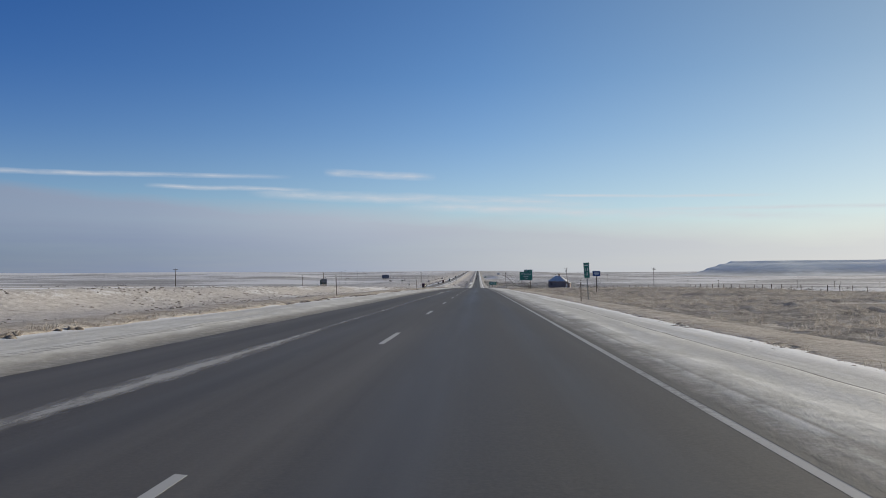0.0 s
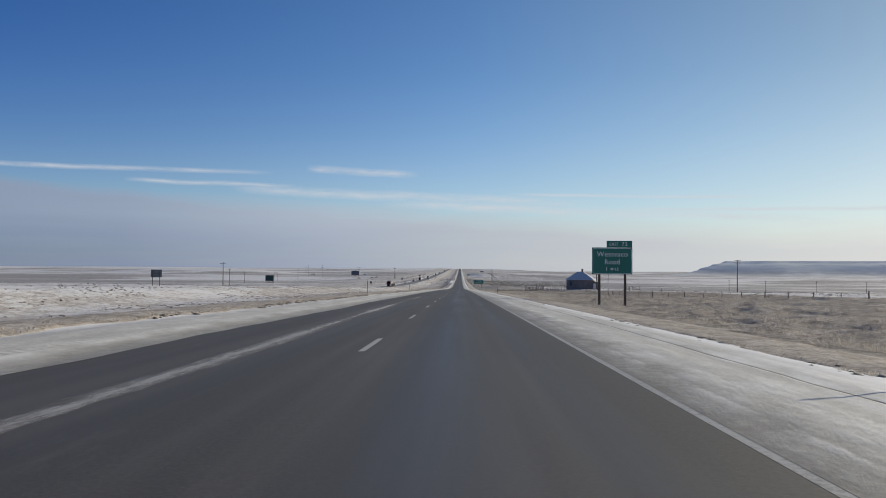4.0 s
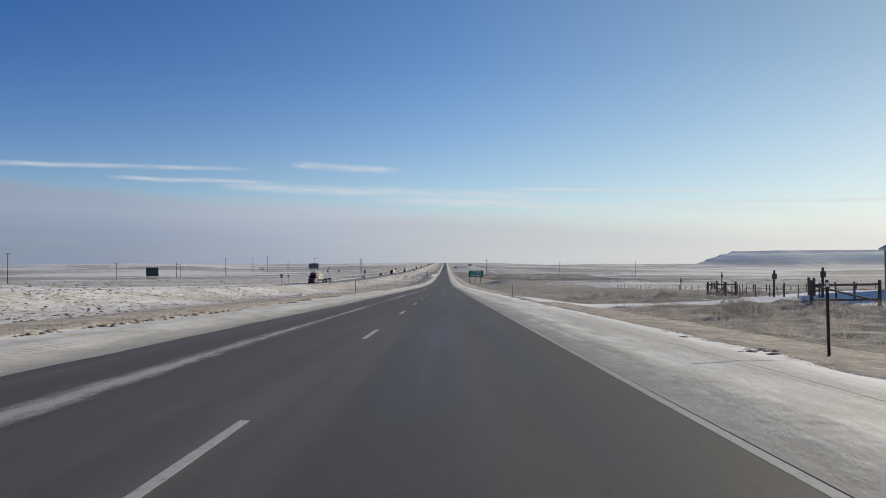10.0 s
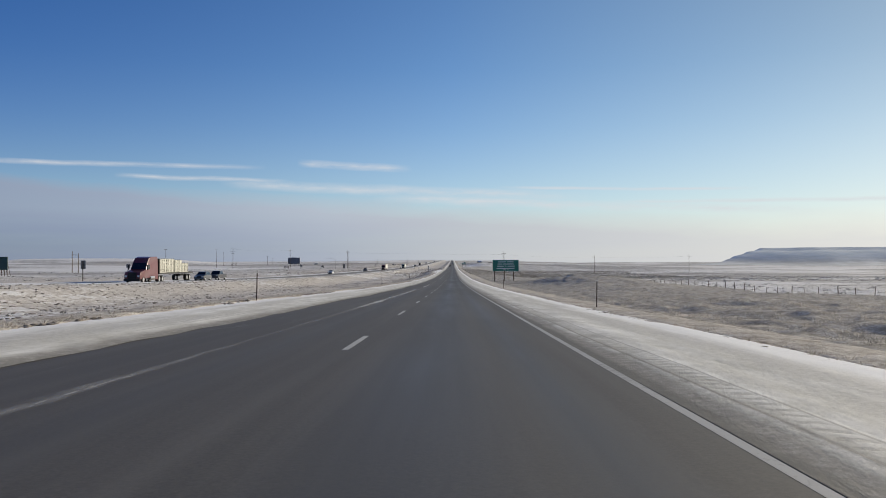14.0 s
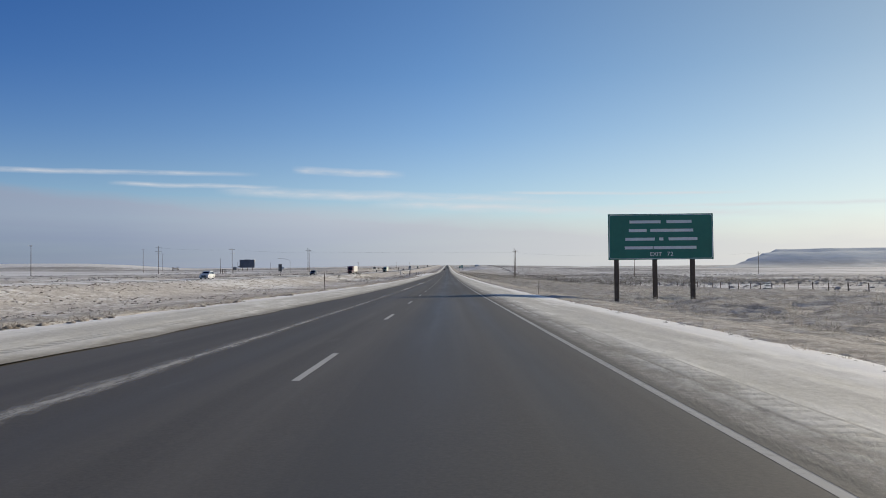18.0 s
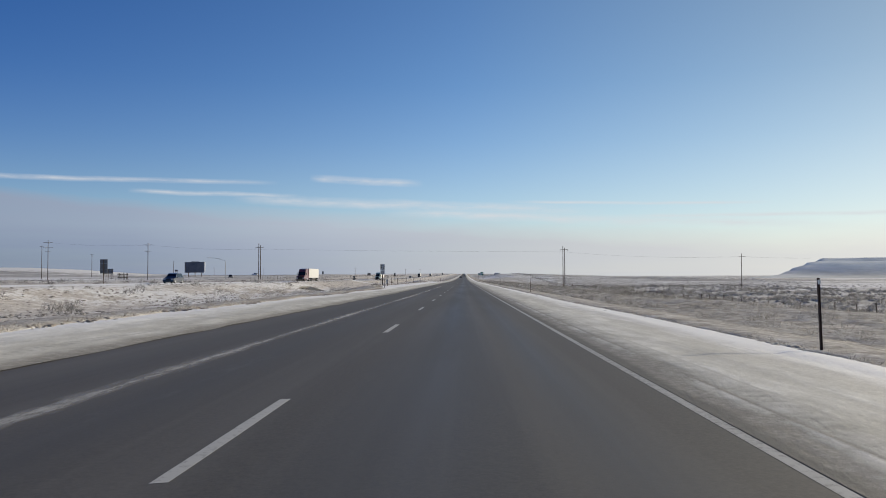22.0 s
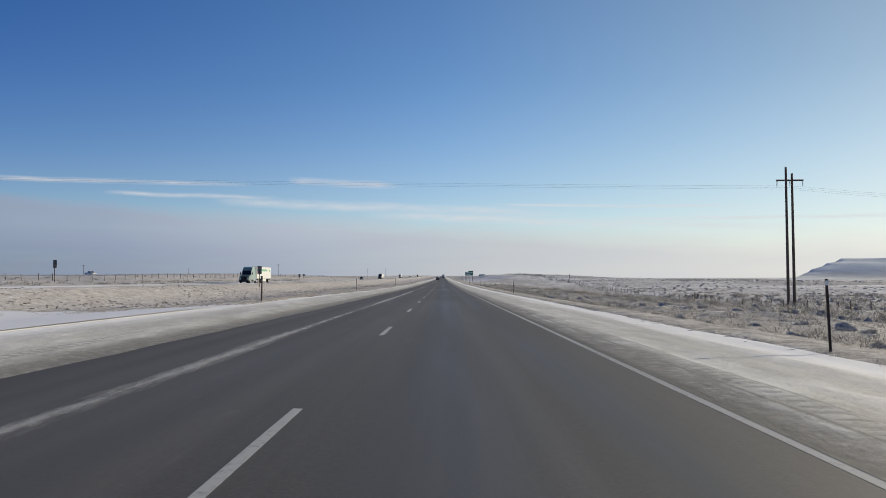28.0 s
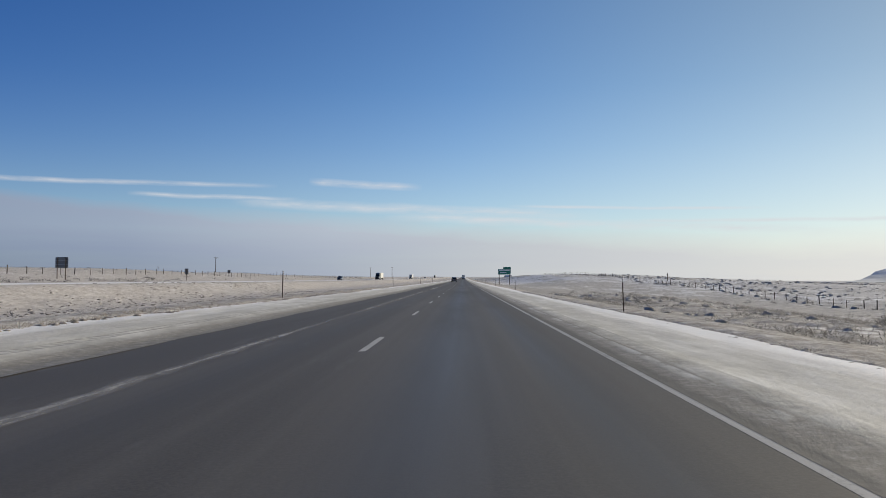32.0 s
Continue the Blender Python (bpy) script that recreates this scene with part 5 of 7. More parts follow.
# ---- the old house ----
def old_house():
    cx, cy, side = 47.6, 458.6, 10.1
    z0 = -9.5
    s = thing("old_house", "abandoned square brick house with a snowy hip roof", "house", pose(cx, cy, z0, 0, 0, -15))
    hs, wall_h = side / 2, 3.6
    for k in range(4):
        bm = nb()
        a = k * math.pi / 2
        m = Matrix.Rotation(a, 4, "Z")
        L = side if k % 2 == 0 else side - 0.7
        box(bm, 0, -hs + 0.175, wall_h / 2 - 0.3, L, 0.35, wall_h + 0.6, 0, m)
        w = part("wall", bm, M_STONE, s)
        spots = {0: ((-3.4, 0.7),), 1: ((2.4, 1.1),), 2: ((0, 1.2),), 3: ((2.4, 0.8),)}[k]
        for px, wd in spots:
            bm = nb()
            box(bm, px, -hs - 0.02, 2.0, wd, 0.06, 1.6, 0.01, m)
            win = part("window", bm, plain("boarded_window", (0.075, 0.06, 0.055), 0.9, 0, 6, 0.3, 0.2), w, "boarded-up window")
            bm = nb()
            box(bm, px, -hs - 0.05, 1.14, wd + 0.2, 0.14, 0.1, 0.01, m)
            part("sill", bm, M_STONE, win)
    # roof: four slopes with an overhang, closed below
    eave, e, ridge = wall_h - 0.05, hs + 0.4, 3.0
    bm = nb()
    lowv = [bm.verts.new(p) for p in ((-e, -e, eave), (e, -e, eave), (e, e, eave), (-e, e, eave))]
    upv = [bm.verts.new(p) for p in ((-1.5, 0, eave + ridge), (0.9, 0, eave + ridge))]
    lip = [bm.verts.new((v.co.x, v.co.y, eave - 0.16)) for v in lowv]
    for f in ((lowv[0], lowv[1], upv[1], upv[0]), (lowv[1], lowv[2], upv[1]), (lowv[2], lowv[3], upv[0], upv[1]), (lowv[3], lowv[0], upv[0])):
        bm.faces.new(f)
    for i in range(4):
        bm.faces.new((lip[i], lip[(i + 1) % 4], lowv[(i + 1) % 4], lowv[i]))
    bm.faces.new(lip[::-1])
    bmesh.ops.recalc_face_normals(bm, faces=bm.faces)
    m_roof, nt, p = material("snowy_shingles")
    v = n_pos(nt)
    rows = nt.nodes.new("ShaderNodeTexWave")
    rows.wave_type, rows.bands_direction = "BANDS", "Z"
    rows.inputs["Scale"].default_value, rows.inputs["Distortion"].default_value = 2.6, 1.5
    nt.links.new(v, rows.inputs["Vector"])
    c = n_mix(nt, n_ramp(nt, n_math(nt, "ADD", n_math(nt, "MULTIPLY", n_noise(nt, v, 1.1, 6, 0.65), 0.8), n_math(nt, "MULTIPLY", rows.outputs["Fac"], 0.2)), [(0.30, 0.55), (0.6, 0.95)]), (0.22, 0.21, 0.21), (0.66, 0.67, 0.69))
    nt.links.new(c, p.inputs["Base Color"])
    p.inputs["Roughness"].default_value = 0.85
    n_bump(nt, p, rows.outputs["Fac"], 0.4, 0.03)
    roof = part("roof", bm, m_roof, s, "hip roof dusted with snow")
    bm = nb()
    for a, b in ((0, 1), (1, 2), (2, 3), (3, 0)):
        q = [(-e, -e), (e, -e), (e, e), (-e, e)]
        rod(bm, (*q[a], eave - 0.1), (*q[b], eave - 0.1), 0.06, 0.06, 6)
    part("gutter", bm, M_SIGNWHITE, roof, "pale edge of the eaves")
    bm = nb()
    box(bm, 0.55, 0, eave + ridge + 0.3, 0.68, 0.68, 1.6, 0.02)
    ch = part("chimney", bm, M_BRICK, s, "square red-brick chimney with a corbelled cap")
    bm = nb()
    box(bm, 0.55, 0, eave + ridge + 1.12, 0.86, 0.86, 0.14, 0.02)
    box(bm, 0.55, 0, eave + ridge + 0.98, 0.78, 0.78, 0.12, 0.02)
    part("chimney_cap", bm, M_BRICK, ch)
    # the lean-to beside it
    bm = nb()
    extrude_profile(bm, [(-4.2, -0.3), (-4.2, 2.6), (1.2, 2.6), (1.2, -0.3)], hs, hs + 2.3)
    an = part("lean_to", bm, M_STONE, s)
    bm = nb()
    v = [bm.verts.new(q) for q in ((hs - 0.02, -4.45, 3.2), (hs + 2.55, -4.45, 2.45), (hs + 2.55, 1.5, 2.45), (hs - 0.02, 1.5, 3.2))]
    bm.faces.new(v)
    r = bmesh.ops.extrude_face_region(bm, geom=bm.faces[:])
    bmesh.ops.translate(bm, verts=[q for q in r["geom"] if isinstance(q, bmesh.types.BMVert)], vec=(0, 0, 0.14))
    bmesh.ops.recalc_face_normals(bm, faces=bm.faces)
    part("lean_to_roof", bm, m_roof, an)
    bm = nb()
    box(bm, hs + 0.62, -4.23, 1.05, 0.95, 0.08, 2.0, 0.01)
    part("door", bm, M_SIGNWHITE, an, "weathered white door")
    return s


old_house()
# drifted snow round the house
bm = nb()
n_seg, n_ring = 48, 8
rings = []
for r in range(n_ring + 1):
    ring = []
    for a in range(n_seg):
        t = 2 * math.pi * a / n_seg
        rad = (r / n_ring) * (18 + 4 * math.sin(3 * t + 1) + 2.5 * math.sin(5 * t))
        x, y = 44 + rad * math.cos(t) * 1.15, 454 + rad * math.sin(t) * 0.85
        ring.append(bm.verts.new((x, y, lie(x, y) + 0.22 * (1 - (r / n_ring) ** 4) - 0.04)))
    rings.append(ring)
for r in range(n_ring):
    for a in range(n_seg):
        bm.faces.new((rings[r][a], rings[r + 1][a], rings[r + 1][(a + 1) % n_seg], rings[r][(a + 1) % n_seg]))
bmesh.ops.recalc_face_normals(bm, faces=bm.faces)
for f in bm.faces:
    f.smooth = True
M_DRIFT = plain("clean_drifted_snow", (0.78, 0.78, 0.79), 0.7, 0, 1.5, 0.05, 0.3)
tagged(part("snow_drift", bm, M_DRIFT), "smooth clean snow drifted round the old house", "snow", kind="structure")


# ---- fences ----
def fence_run(name, label, pts, step, height, seed, wires_n=3, every_brace=12):
    """A post and wire fence along a polyline: each post a part, each wire a part."""
    s = thing(name, label, "fence")
    rng = random.Random(seed)
    meshes = []
    for k in range(4):
        bm = nb()
        r = 0.055 + 0.012 * k
        rod(bm, (0, 0, -0.3), (0.02 * (k - 1.5), 0.015 * (1.5 - k), height * (0.92 + 0.06 * k)), r, r * 0.85, 7)
        me = mesh_of("post", bm)
        me.materials.append(M_FENCE)
        meshes.append(me)
    spots = []
    for (x0, y0), (x1, y1) in zip(pts, pts[1:]):
        n = max(1, int(math.hypot(x1 - x0, y1 - y0) / step))
        spots += [(x0 + (x1 - x0) * i / n, y0 + (y1 - y0) * i / n) for i in range(n)]
    spots.append(pts[-1])
    places = []
    for i, (x, y) in enumerate(spots):
        x, y = x + rng.uniform(-0.12, 0.12), y + rng.uniform(-0.5, 0.5)
        z = lie(x, y)
        ob = new("post", meshes[rng.randrange(4)])
        ob.matrix_basis = pose(x, y, z, rng.uniform(-3, 3), rng.uniform(-3, 3), rng.uniform(0, 360))
        ob.parent = s
        places.append((x, y, z))
    for w in range(wires_n):
        cu = bpy.data.curves.new("wire", "CURVE")
        cu.dimensions, cu.bevel_depth, cu.bevel_resolution = "3D", 0.006, 0
        sp = cu.splines.new("POLY")
        sp.points.add(len(places) - 1)
        for p, (x, y, z) in zip(sp.points, places):
            p.co = (x, y, z + height * (0.35 + 0.55 * w / max(1, wires_n - 1)), 1)
        cu.materials.append(M_WIRE)
        ob = new("wire", cu)
        ob.parent = s
    return s


fence_run("wire_fence", "grey wooden post and wire fence along the frosted verge", [(57, -20), (56, 210), (46, 255), (31, 300), (29, 360), (31, 428)], 4.6, 1.0, 1)
fence_run("wire_fence", "grey wooden post and wire fence beyond the old house", [(58, 486), (57, 700), (56, 930), (50.5, 1000)], 5.0, 1.25, 2)
fence_run("wire_fence", "grey wooden post and wire fence over snowy sage", [(50.5, 1000), (50.5, 1070), (57, 1250), (60, 1420), (58, 1800)], 4.6, 1.25, 3)
fence_run("wire_fence", "wire fence on wooden posts past the opposite carriageway", [(-76, 1130), (-74, 1300), (-72, 1500), (-72, 1800)], 5.2, 1.25, 4)
fence_run("wire_fence", "wire fence on wooden posts round the house yard", [(33, 430), (31, 446), (30, 462), (32, 482), (44, 488), (64, 484)], 2.6, 1.3, 5)
fence_run("wire_fence", "wire fence on wooden posts before the house yard", [(33, 430), (46, 432), (60, 428), (78, 426)], 3.2, 1.2, 6)


def corral_gate(x, y, turn, span=3.4):
    z0 = lie(x, y)
    s = thing("corral_gate", "dark weathered timber gate frame with a slanting brace", "gate", pose(x, y, z0, 0, 0, turn))
    for px in (-span / 2, span / 2):
        bm = nb()
        rod(bm, (px, 0, -0.4), (px, 0, 1.75), 0.12, 0.11, 8)
        part("post", bm, M_WOOD, s)
    for pz in (0.45, 1.45):
        bm = nb()
        box(bm, 0, 0, pz, span, 0.08, 0.14, 0.01)
        part("rail", bm, M_WOOD, s)
    bm = nb()
    rod(bm, (-span / 2, 0, 1.45), (span / 2, 0, 0.3), 0.06, 0.06, 6)
    part("brace", bm, M_WOOD, s)


corral_gate(26.5, 438.6, 12, 5.2)
for q in ((32.5, 456, 80, 1.6), (29.5, 470, 85, 3.4), (31, 474, 10, 3.4), (66.8, 463, 25, 1.7), (70.2, 462.5, 12, 3.0), (57, 551.5, 88, 2.2), (57, 545, 70, 3.2), (50.7, 1066, 96, 6.5), (50.5, 1057.5, 86, 3.0), (58, 1272, 88, 2.6)):
    corral_gate(*q[:3], span=q[3])
for x, y, h in ((57, 574, 3.2), (57.4, 547.5, 4.0), (68.5, 1512, 2.8), (30, 458, 2.6), (31.5, 452, 2.6)):
    bm = nb()
    rod(bm, (0, 0, -0.4), (0.06, 0, h), 0.12, 0.10, 8)
    p0 = thing("gate_post", "stout dark timber gate post with a bracket", "post", pose(x, y, lie(x, y)))
    part("post", bm, M_WOOD, p0)
    bm = nb()
    box(bm, 0, -0.16, h * 0.78, 0.42, 0.14, 0.5, 0.02)
    part("bracket", bm, M_WOOD, p0)

stand = thing("timber_stand", "dark timber stand on four legs out on the snowy plain", "stand", pose(-230, 1349, lie(-230, 1349)))
for px in (-2.3, 2.3):
    for py in (-1.5, 1.5):
        bm = nb()
        rod(bm, (px, py, -0.4), (px * 0.94, py * 0.94, 3.5), 0.13, 0.11, 7)
        part("leg", bm, M_WOOD, stand)
for pz in (1.2, 2.2, 3.3):
    for py in (-1.55, 1.55):
        bm = nb()
        box(bm, 0, py, pz, 4.8, 0.1, 0.22, 0.01)
        part("rail", bm, M_WOOD, stand)
bm = nb()
box(bm, 0, 0, 2.05, 4.7, 3.2, 0.12, 0.01)
part("platform", bm, M_WOOD, stand)

# signs for the opposite carriageway, seen from behind
sign_back(-63.6, 992.4, 1.35, 2.5, -12.6, 1, "tall dark back of a road sign for oncoming traffic")
sign_back(-63, 312, 2.3, 1.6, -2.3, 2, "wide grey back of a road sign on two posts")
sign_back(-152, 1260, 1.5, 0.9, -11.9, 2, "small pale sign on two posts by the side road")
sign_back(-34.4, 1237.6, 0.8, 1.5, -14.3, 1)
sign_back(-40.9, 1143, 0.75, 1.5, -15.6, 1)
sign_back(-64, 1373, 2.1, 1.7, -13.5, 2, "wide grey back of a road sign on two posts")
sign_back(-61, 1420, 0.8, 1.3, -14.6, 1)
sign_back(-60, 668, 0.8, 1.4, lie(-60, 668) + 3.3, 1)
sign_back(-62, 690, 0.7, 0.7, lie(-62, 690) + 2.8, 1)
sign_back(-68.8, 1230.5, 0.7, 1.4, -13.2, 1)
sign_back(-70, 1480, 0.9, 0.9, -14.2, 1)
sign_back(-108, 1090, 1.8, 1.5, lie(-108, 1090) + 3.4, 2)


# ---- the snow-covered median crossing ----
def crossing(x0, x1, yc, narrow, mouth, label, slant=0.0):
    u = np.linspace(0, 1, 48)
    w = np.linspace(-1, 1, 15)
    U, Wd = np.meshgrid(u, w)
    half = narrow + mouth * (1 - smooth(0, 0.22, U)) + mouth * 0.5 * smooth(0.85, 1.0, U)
    half = half * (0.94 + 0.14 * vnoise(U * 14, Wd * 0 + np.sign(Wd), 201))
    X = x0 + (x1 - x0) * U
    Y = yc + Wd * half + slant * U
    Z = ground_z(X, Y) + 0.07 - 0.09 * np.abs(Wd) ** 3 + 0.03 * (vnoise(X * 1.2, Y * 1.2, 202) - 0.5)
    v = np.stack([X, Y, Z], -1).reshape(-1, 3)
    m, n = X.shape
    q = (np.arange(m - 1)[:, None] * n + np.arange(n - 1)[None]).ravel()
    f = np.stack([q, q + n, q + 1 + n, q + 1], -1)
    if x1 > x0:
        f = f[:, ::-1]
    tagged(new("crossing", raw("crossing", v.tolist(), f.tolist(), M_DRIFT, True)), label, "road", kind="structure")


crossing(-8.2, -41.2, 1108, 4.5, 16, "snow-covered gravel crossing through the median")
crossing(6.0, 42, 449, 4.2, 7, "snow-covered gravel entrance to the old house", 5.0)


# ---- vehicles, standing where they were met ----
def wheel(s, x, y, r, wd=0.24, dual=False):
    bm = nb()
    rod(bm, (x - wd / 2, y, r), (x + wd / 2, y, r), r, r, 20)
    bmesh.ops.bevel(bm, geom=[e for e in bm.edges if abs(e.verts[0].co.x - e.verts[1].co.x) < 1e-4], offset=r * 0.1, segments=2, affect="EDGES")
    ty = part("tyre", bm, M_RUBBER, s)
    bm = nb()
    rod(bm, (x - wd / 2 - 0.01, y, r), (x + wd / 2 + 0.01, y, r), r * 0.62, r * 0.62, 16)
    rim = part("rim", bm, M_CHROME, ty)
    return ty


def pane(pts, thick=0.012):
    """A thin sheet of glazing with a real edge."""
    bm = nb()
    f = bm.faces.new([bm.verts.new(q) for q in pts])
    bm.normal_update()
    n = f.normal.copy()
    r = bmesh.ops.extrude_face_region(bm, geom=[f])
    bmesh.ops.translate(bm, verts=[v for v in r["geom"] if isinstance(v, bmesh.types.BMVert)], vec=n * thick)
    bmesh.ops.recalc_face_normals(bm, faces=bm.faces)
    return bm


def suv(label, paint, m, L=4.7, W=1.86, H=1.72, group=""):
    """A sport utility car, nose towards -y."""
    s = thing("car", label, "car", m, group)
    h = L / 2
    bm = nb()
    prof = [(-h, 0.42), (-h + 0.03, 0.76), (-h + 0.22, 0.93), (-h + 0.7, 1.02), (-h + 1.25, 1.08), (h - 0.12, 1.06), (h, 0.95), (h, 0.45),
            (h - 0.55, 0.30), (-h + 0.5, 0.28)]
    extrude_profile(bm, prof, -W / 2, W / 2, lambda z: 1.0 if z < 0.9 else 0.975, 0.05)
    body = part("body", bm, paint, s)
    bm = nb()
    cab = [(-h + 1.1, 1.05), (-h + 1.95, H - 0.08), (-h + 2.45, H), (h - 0.95, H - 0.02), (h - 0.42, H - 0.2), (h - 0.1, 1.05)]
    extrude_profile(bm, cab, -W / 2 + 0.05, W / 2 - 0.05, lambda z: 1.0 - 0.2 * max(0, (z - 1.05) / (H - 1.05)), 0.05)
    part("cabin", bm, paint, s)
    for sg in (-1, 1):
        for y0, y1, y2, y3 in ((-h + 1.62, -h + 2.1, -h + 2.62, -h + 2.62), (-h + 2.70, -h + 2.70, -h + 3.50, -h + 3.50), (-h + 3.58, -h + 3.58, h - 0.62, h - 0.42)):
            zb, zt = 1.12, H - 0.13
            xb = (W / 2 - 0.05) * (1 - 0.2 * (zb - 1.05) / (H - 1.05)) + 0.012
            xt = (W / 2 - 0.05) * (1 - 0.2 * (zt - 1.05) / (H - 1.05)) + 0.012
            part("side_window", pane(((sg * xb, y0, zb), (sg * xt, y1, zt), (sg * xt, y2, zt), (sg * xb, y3, zb))), M_GLASS, s)
    part("windscreen", pane(((-0.78, -h + 1.24, 1.12), (0.78, -h + 1.24, 1.12), (0.63, -h + 1.87, H - 0.1), (-0.63, -h + 1.87, H - 0.1))), M_GLASS, s)
    part("rear_window", pane(((-0.76, h - 0.10, 1.12), (0.76, h - 0.10, 1.12), (0.62, h - 0.37, H - 0.24), (-0.62, h - 0.37, H - 0.24))), M_GLASS, s)
    for sg in (-1, 1):
        bm = nb()
        box(bm, sg * (W / 2 - 0.3), -h + 0.08, 0.80, 0.42, 0.16, 0.16, 0.03)
        part("headlight", bm, M_LAMPWHITE, body)
        bm = nb()
        box(bm, sg * (W / 2 - 0.17), h - 0.03, 0.93, 0.22, 0.1, 0.26, 0.03)
        part("tail_light", bm, M_LAMPRED, body)
        bm = nb()
        box(bm, sg * (W / 2 + 0.09), -h + 1.65, 1.12, 0.18, 0.14, 0.14, 0.04)
        part("mirror", bm, paint, body)
    bm = nb()
    box(bm, 0, -h + 0.0, 0.70, 0.95, 0.06, 0.26, 0.02)
    part("grille", bm, M_CHASSIS, body)
    bm = nb()
    box(bm, 0, 0, 0.36, W - 0.04, L - 0.3, 0.22, 0.03)
    part("sill_trim", bm, M_CHASSIS, s)
    bm = nb()
    box(bm, 0, h + 0.015, 0.78, 0.34, 0.02, 0.16)
    part("plate", bm, M_SIGNWHITE, body)
    for sg in (-1, 1):
        for y in (-h + 0.9, h - 0.95):
            wheel(s, sg * (W / 2 - 0.12), y, 0.36)
    return s


def pickup(label, paint, m):
    """A pickup truck, nose towards -y."""
    s = thing("pickup_truck", label, "pickup truck", m)
    bm = nb()
    extrude_profile(bm, [(-2.9, 0.5), (-2.9, 1.0), (-2.75, 1.15), (-1.5, 1.22), (0.9, 1.22), (2.9, 1.18), (2.9, 0.55), (2.2, 0.42), (-2.3, 0.42)], -0.98, 0.98, None, 0.05)
    body = part("body", bm, paint, s)
    bm = nb()
    extrude_profile(bm, [(-1.55, 1.2), (-0.85, 1.88), (0.75, 1.9), (0.95, 1.2)], -0.92, 0.92, lambda z: 1 - 0.2 * max(0, (z - 1.2) / 0.7), 0.05)
    part("cabin", bm, paint, s)
    for sg in (-1, 1):
        for y0, y1, y2, y3 in ((-1.15, -0.72, -0.15, -0.15), (-0.06, -0.06, 0.66, 0.74)):
            part("side_window", pane(((sg * 0.915, y0, 1.28), (sg * 0.775, y1, 1.78), (sg * 0.775, y2, 1.78), (sg * 0.915, y3, 1.28))), M_GLASS, s)
    part("windscreen", pane(((-0.82, -1.53, 1.27), (0.82, -1.53, 1.27), (0.7, -0.93, 1.83), (-0.7, -0.93, 1.83))), M_GLASS, s)
    bm = nb()
    box(bm, 0, 1.92, 1.2, 1.6, 1.85, 0.06)
    part("bed_floor", bm, M_CHASSIS, s)
    for sg in (-1, 1):
        for y in (-1.85, 1.85):
            wheel(s, sg * 0.86, y, 0.4)
        bm = nb()
        box(bm, sg * 0.75, -2.88, 0.98, 0.36, 0.1, 0.2, 0.03)
        part("headlight", bm, M_LAMPWHITE, body)
    return s


def tractor(s, paint):
    """A long-nosed sleeper cab, nose towards -y, its back at y = 0."""
    bm = nb()
    prof = [(-6.9, 0.55), (-6.95, 1.15), (-6.7, 1.65), (-5.0, 1.95), (-4.75, 2.0), (-4.1, 3.0), (-3.3, 3.75), (-2.4, 3.95), (-0.1, 3.98), (0, 3.7), (0, 0.95), (-6.3, 0.6)]
    extrude_profile(bm, prof, -1.2, 1.2, lambda z: 0.98 if z < 2.2 else 0.98 - 0.05 * (z - 2.2), 0.08)
    cab = part("cab", bm, paint, s)
    bm = nb()
    bm.faces.new([bm.verts.new(q) for q in ((-1.05, -4.74, 2.06), (1.05, -4.74, 2.06), (0.98, -4.1, 3.02), (-0.98, -4.1, 3.02))])
    r = bmesh.ops.extrude_face_region(bm, geom=bm.faces[:])
    bmesh.ops.translate(bm, verts=[v for v in r["geom"] if isinstance(v, bmesh.types.BMVert)], vec=(0, -0.02, 0.02))
    part("windscreen", bm, M_GLASS, cab)
    for sg in (-1, 1):
        part("side_window", pane(((sg * 1.185, -4.45, 2.05), (sg * 1.165, -4.0, 2.75), (sg * 1.165, -3.3, 2.75), (sg * 1.185, -3.3, 2.05))), M_GLASS, cab)
    bm = nb()
    box(bm, 0, -6.96, 1.15, 1.3, 0.06, 0.95, 0.03)
    part("grille", bm, M_CHASSIS, cab)
    bm = nb()
    box(bm, 0, -6.98, 0.5, 2.4, 0.25, 0.36, 0.05)
    part("bumper", bm, M_CHASSIS, cab)
    for sg in (-1, 1):
        bm = nb()
        box(bm, sg * 0.92, -6.86, 1.05, 0.36, 0.2, 0.3, 0.05)
        part("headlight", bm, M_LAMPWHITE, cab)
        bm = nb()
        box(bm, sg * 1.42, -4.75, 2.35, 0.14, 0.2, 0.75, 0.03)
        box(bm, sg * 1.28, -4.7, 2.6, 0.3, 0.05, 0.05)
        part("mirror", bm, M_CHASSIS, cab)
        bm = nb()
        rod(bm, (sg * 1.0, -3.2, 0.75), (sg * 1.0, -1.6, 0.75), 0.32, 0.32, 14)
        part("fuel_tank", bm, M_CHROME, s)
        bm = nb()
        box(bm, sg * 1.14, -1.6, 0.85, 0.06, 3.2, 0.75, 0.02)
        part("side_skirt", bm, paint, s)
        wheel(s, sg * 1.05, -5.7, 0.52, 0.3)
        for y in (0.35, 1.65):
            wheel(s, sg * 0.98, y, 0.52, 0.5)
    bm = nb()
    box(bm, 0, 0.4, 0.9, 0.9, 4.4, 0.25)
    part("chassis", bm, M_CHASSIS, s)


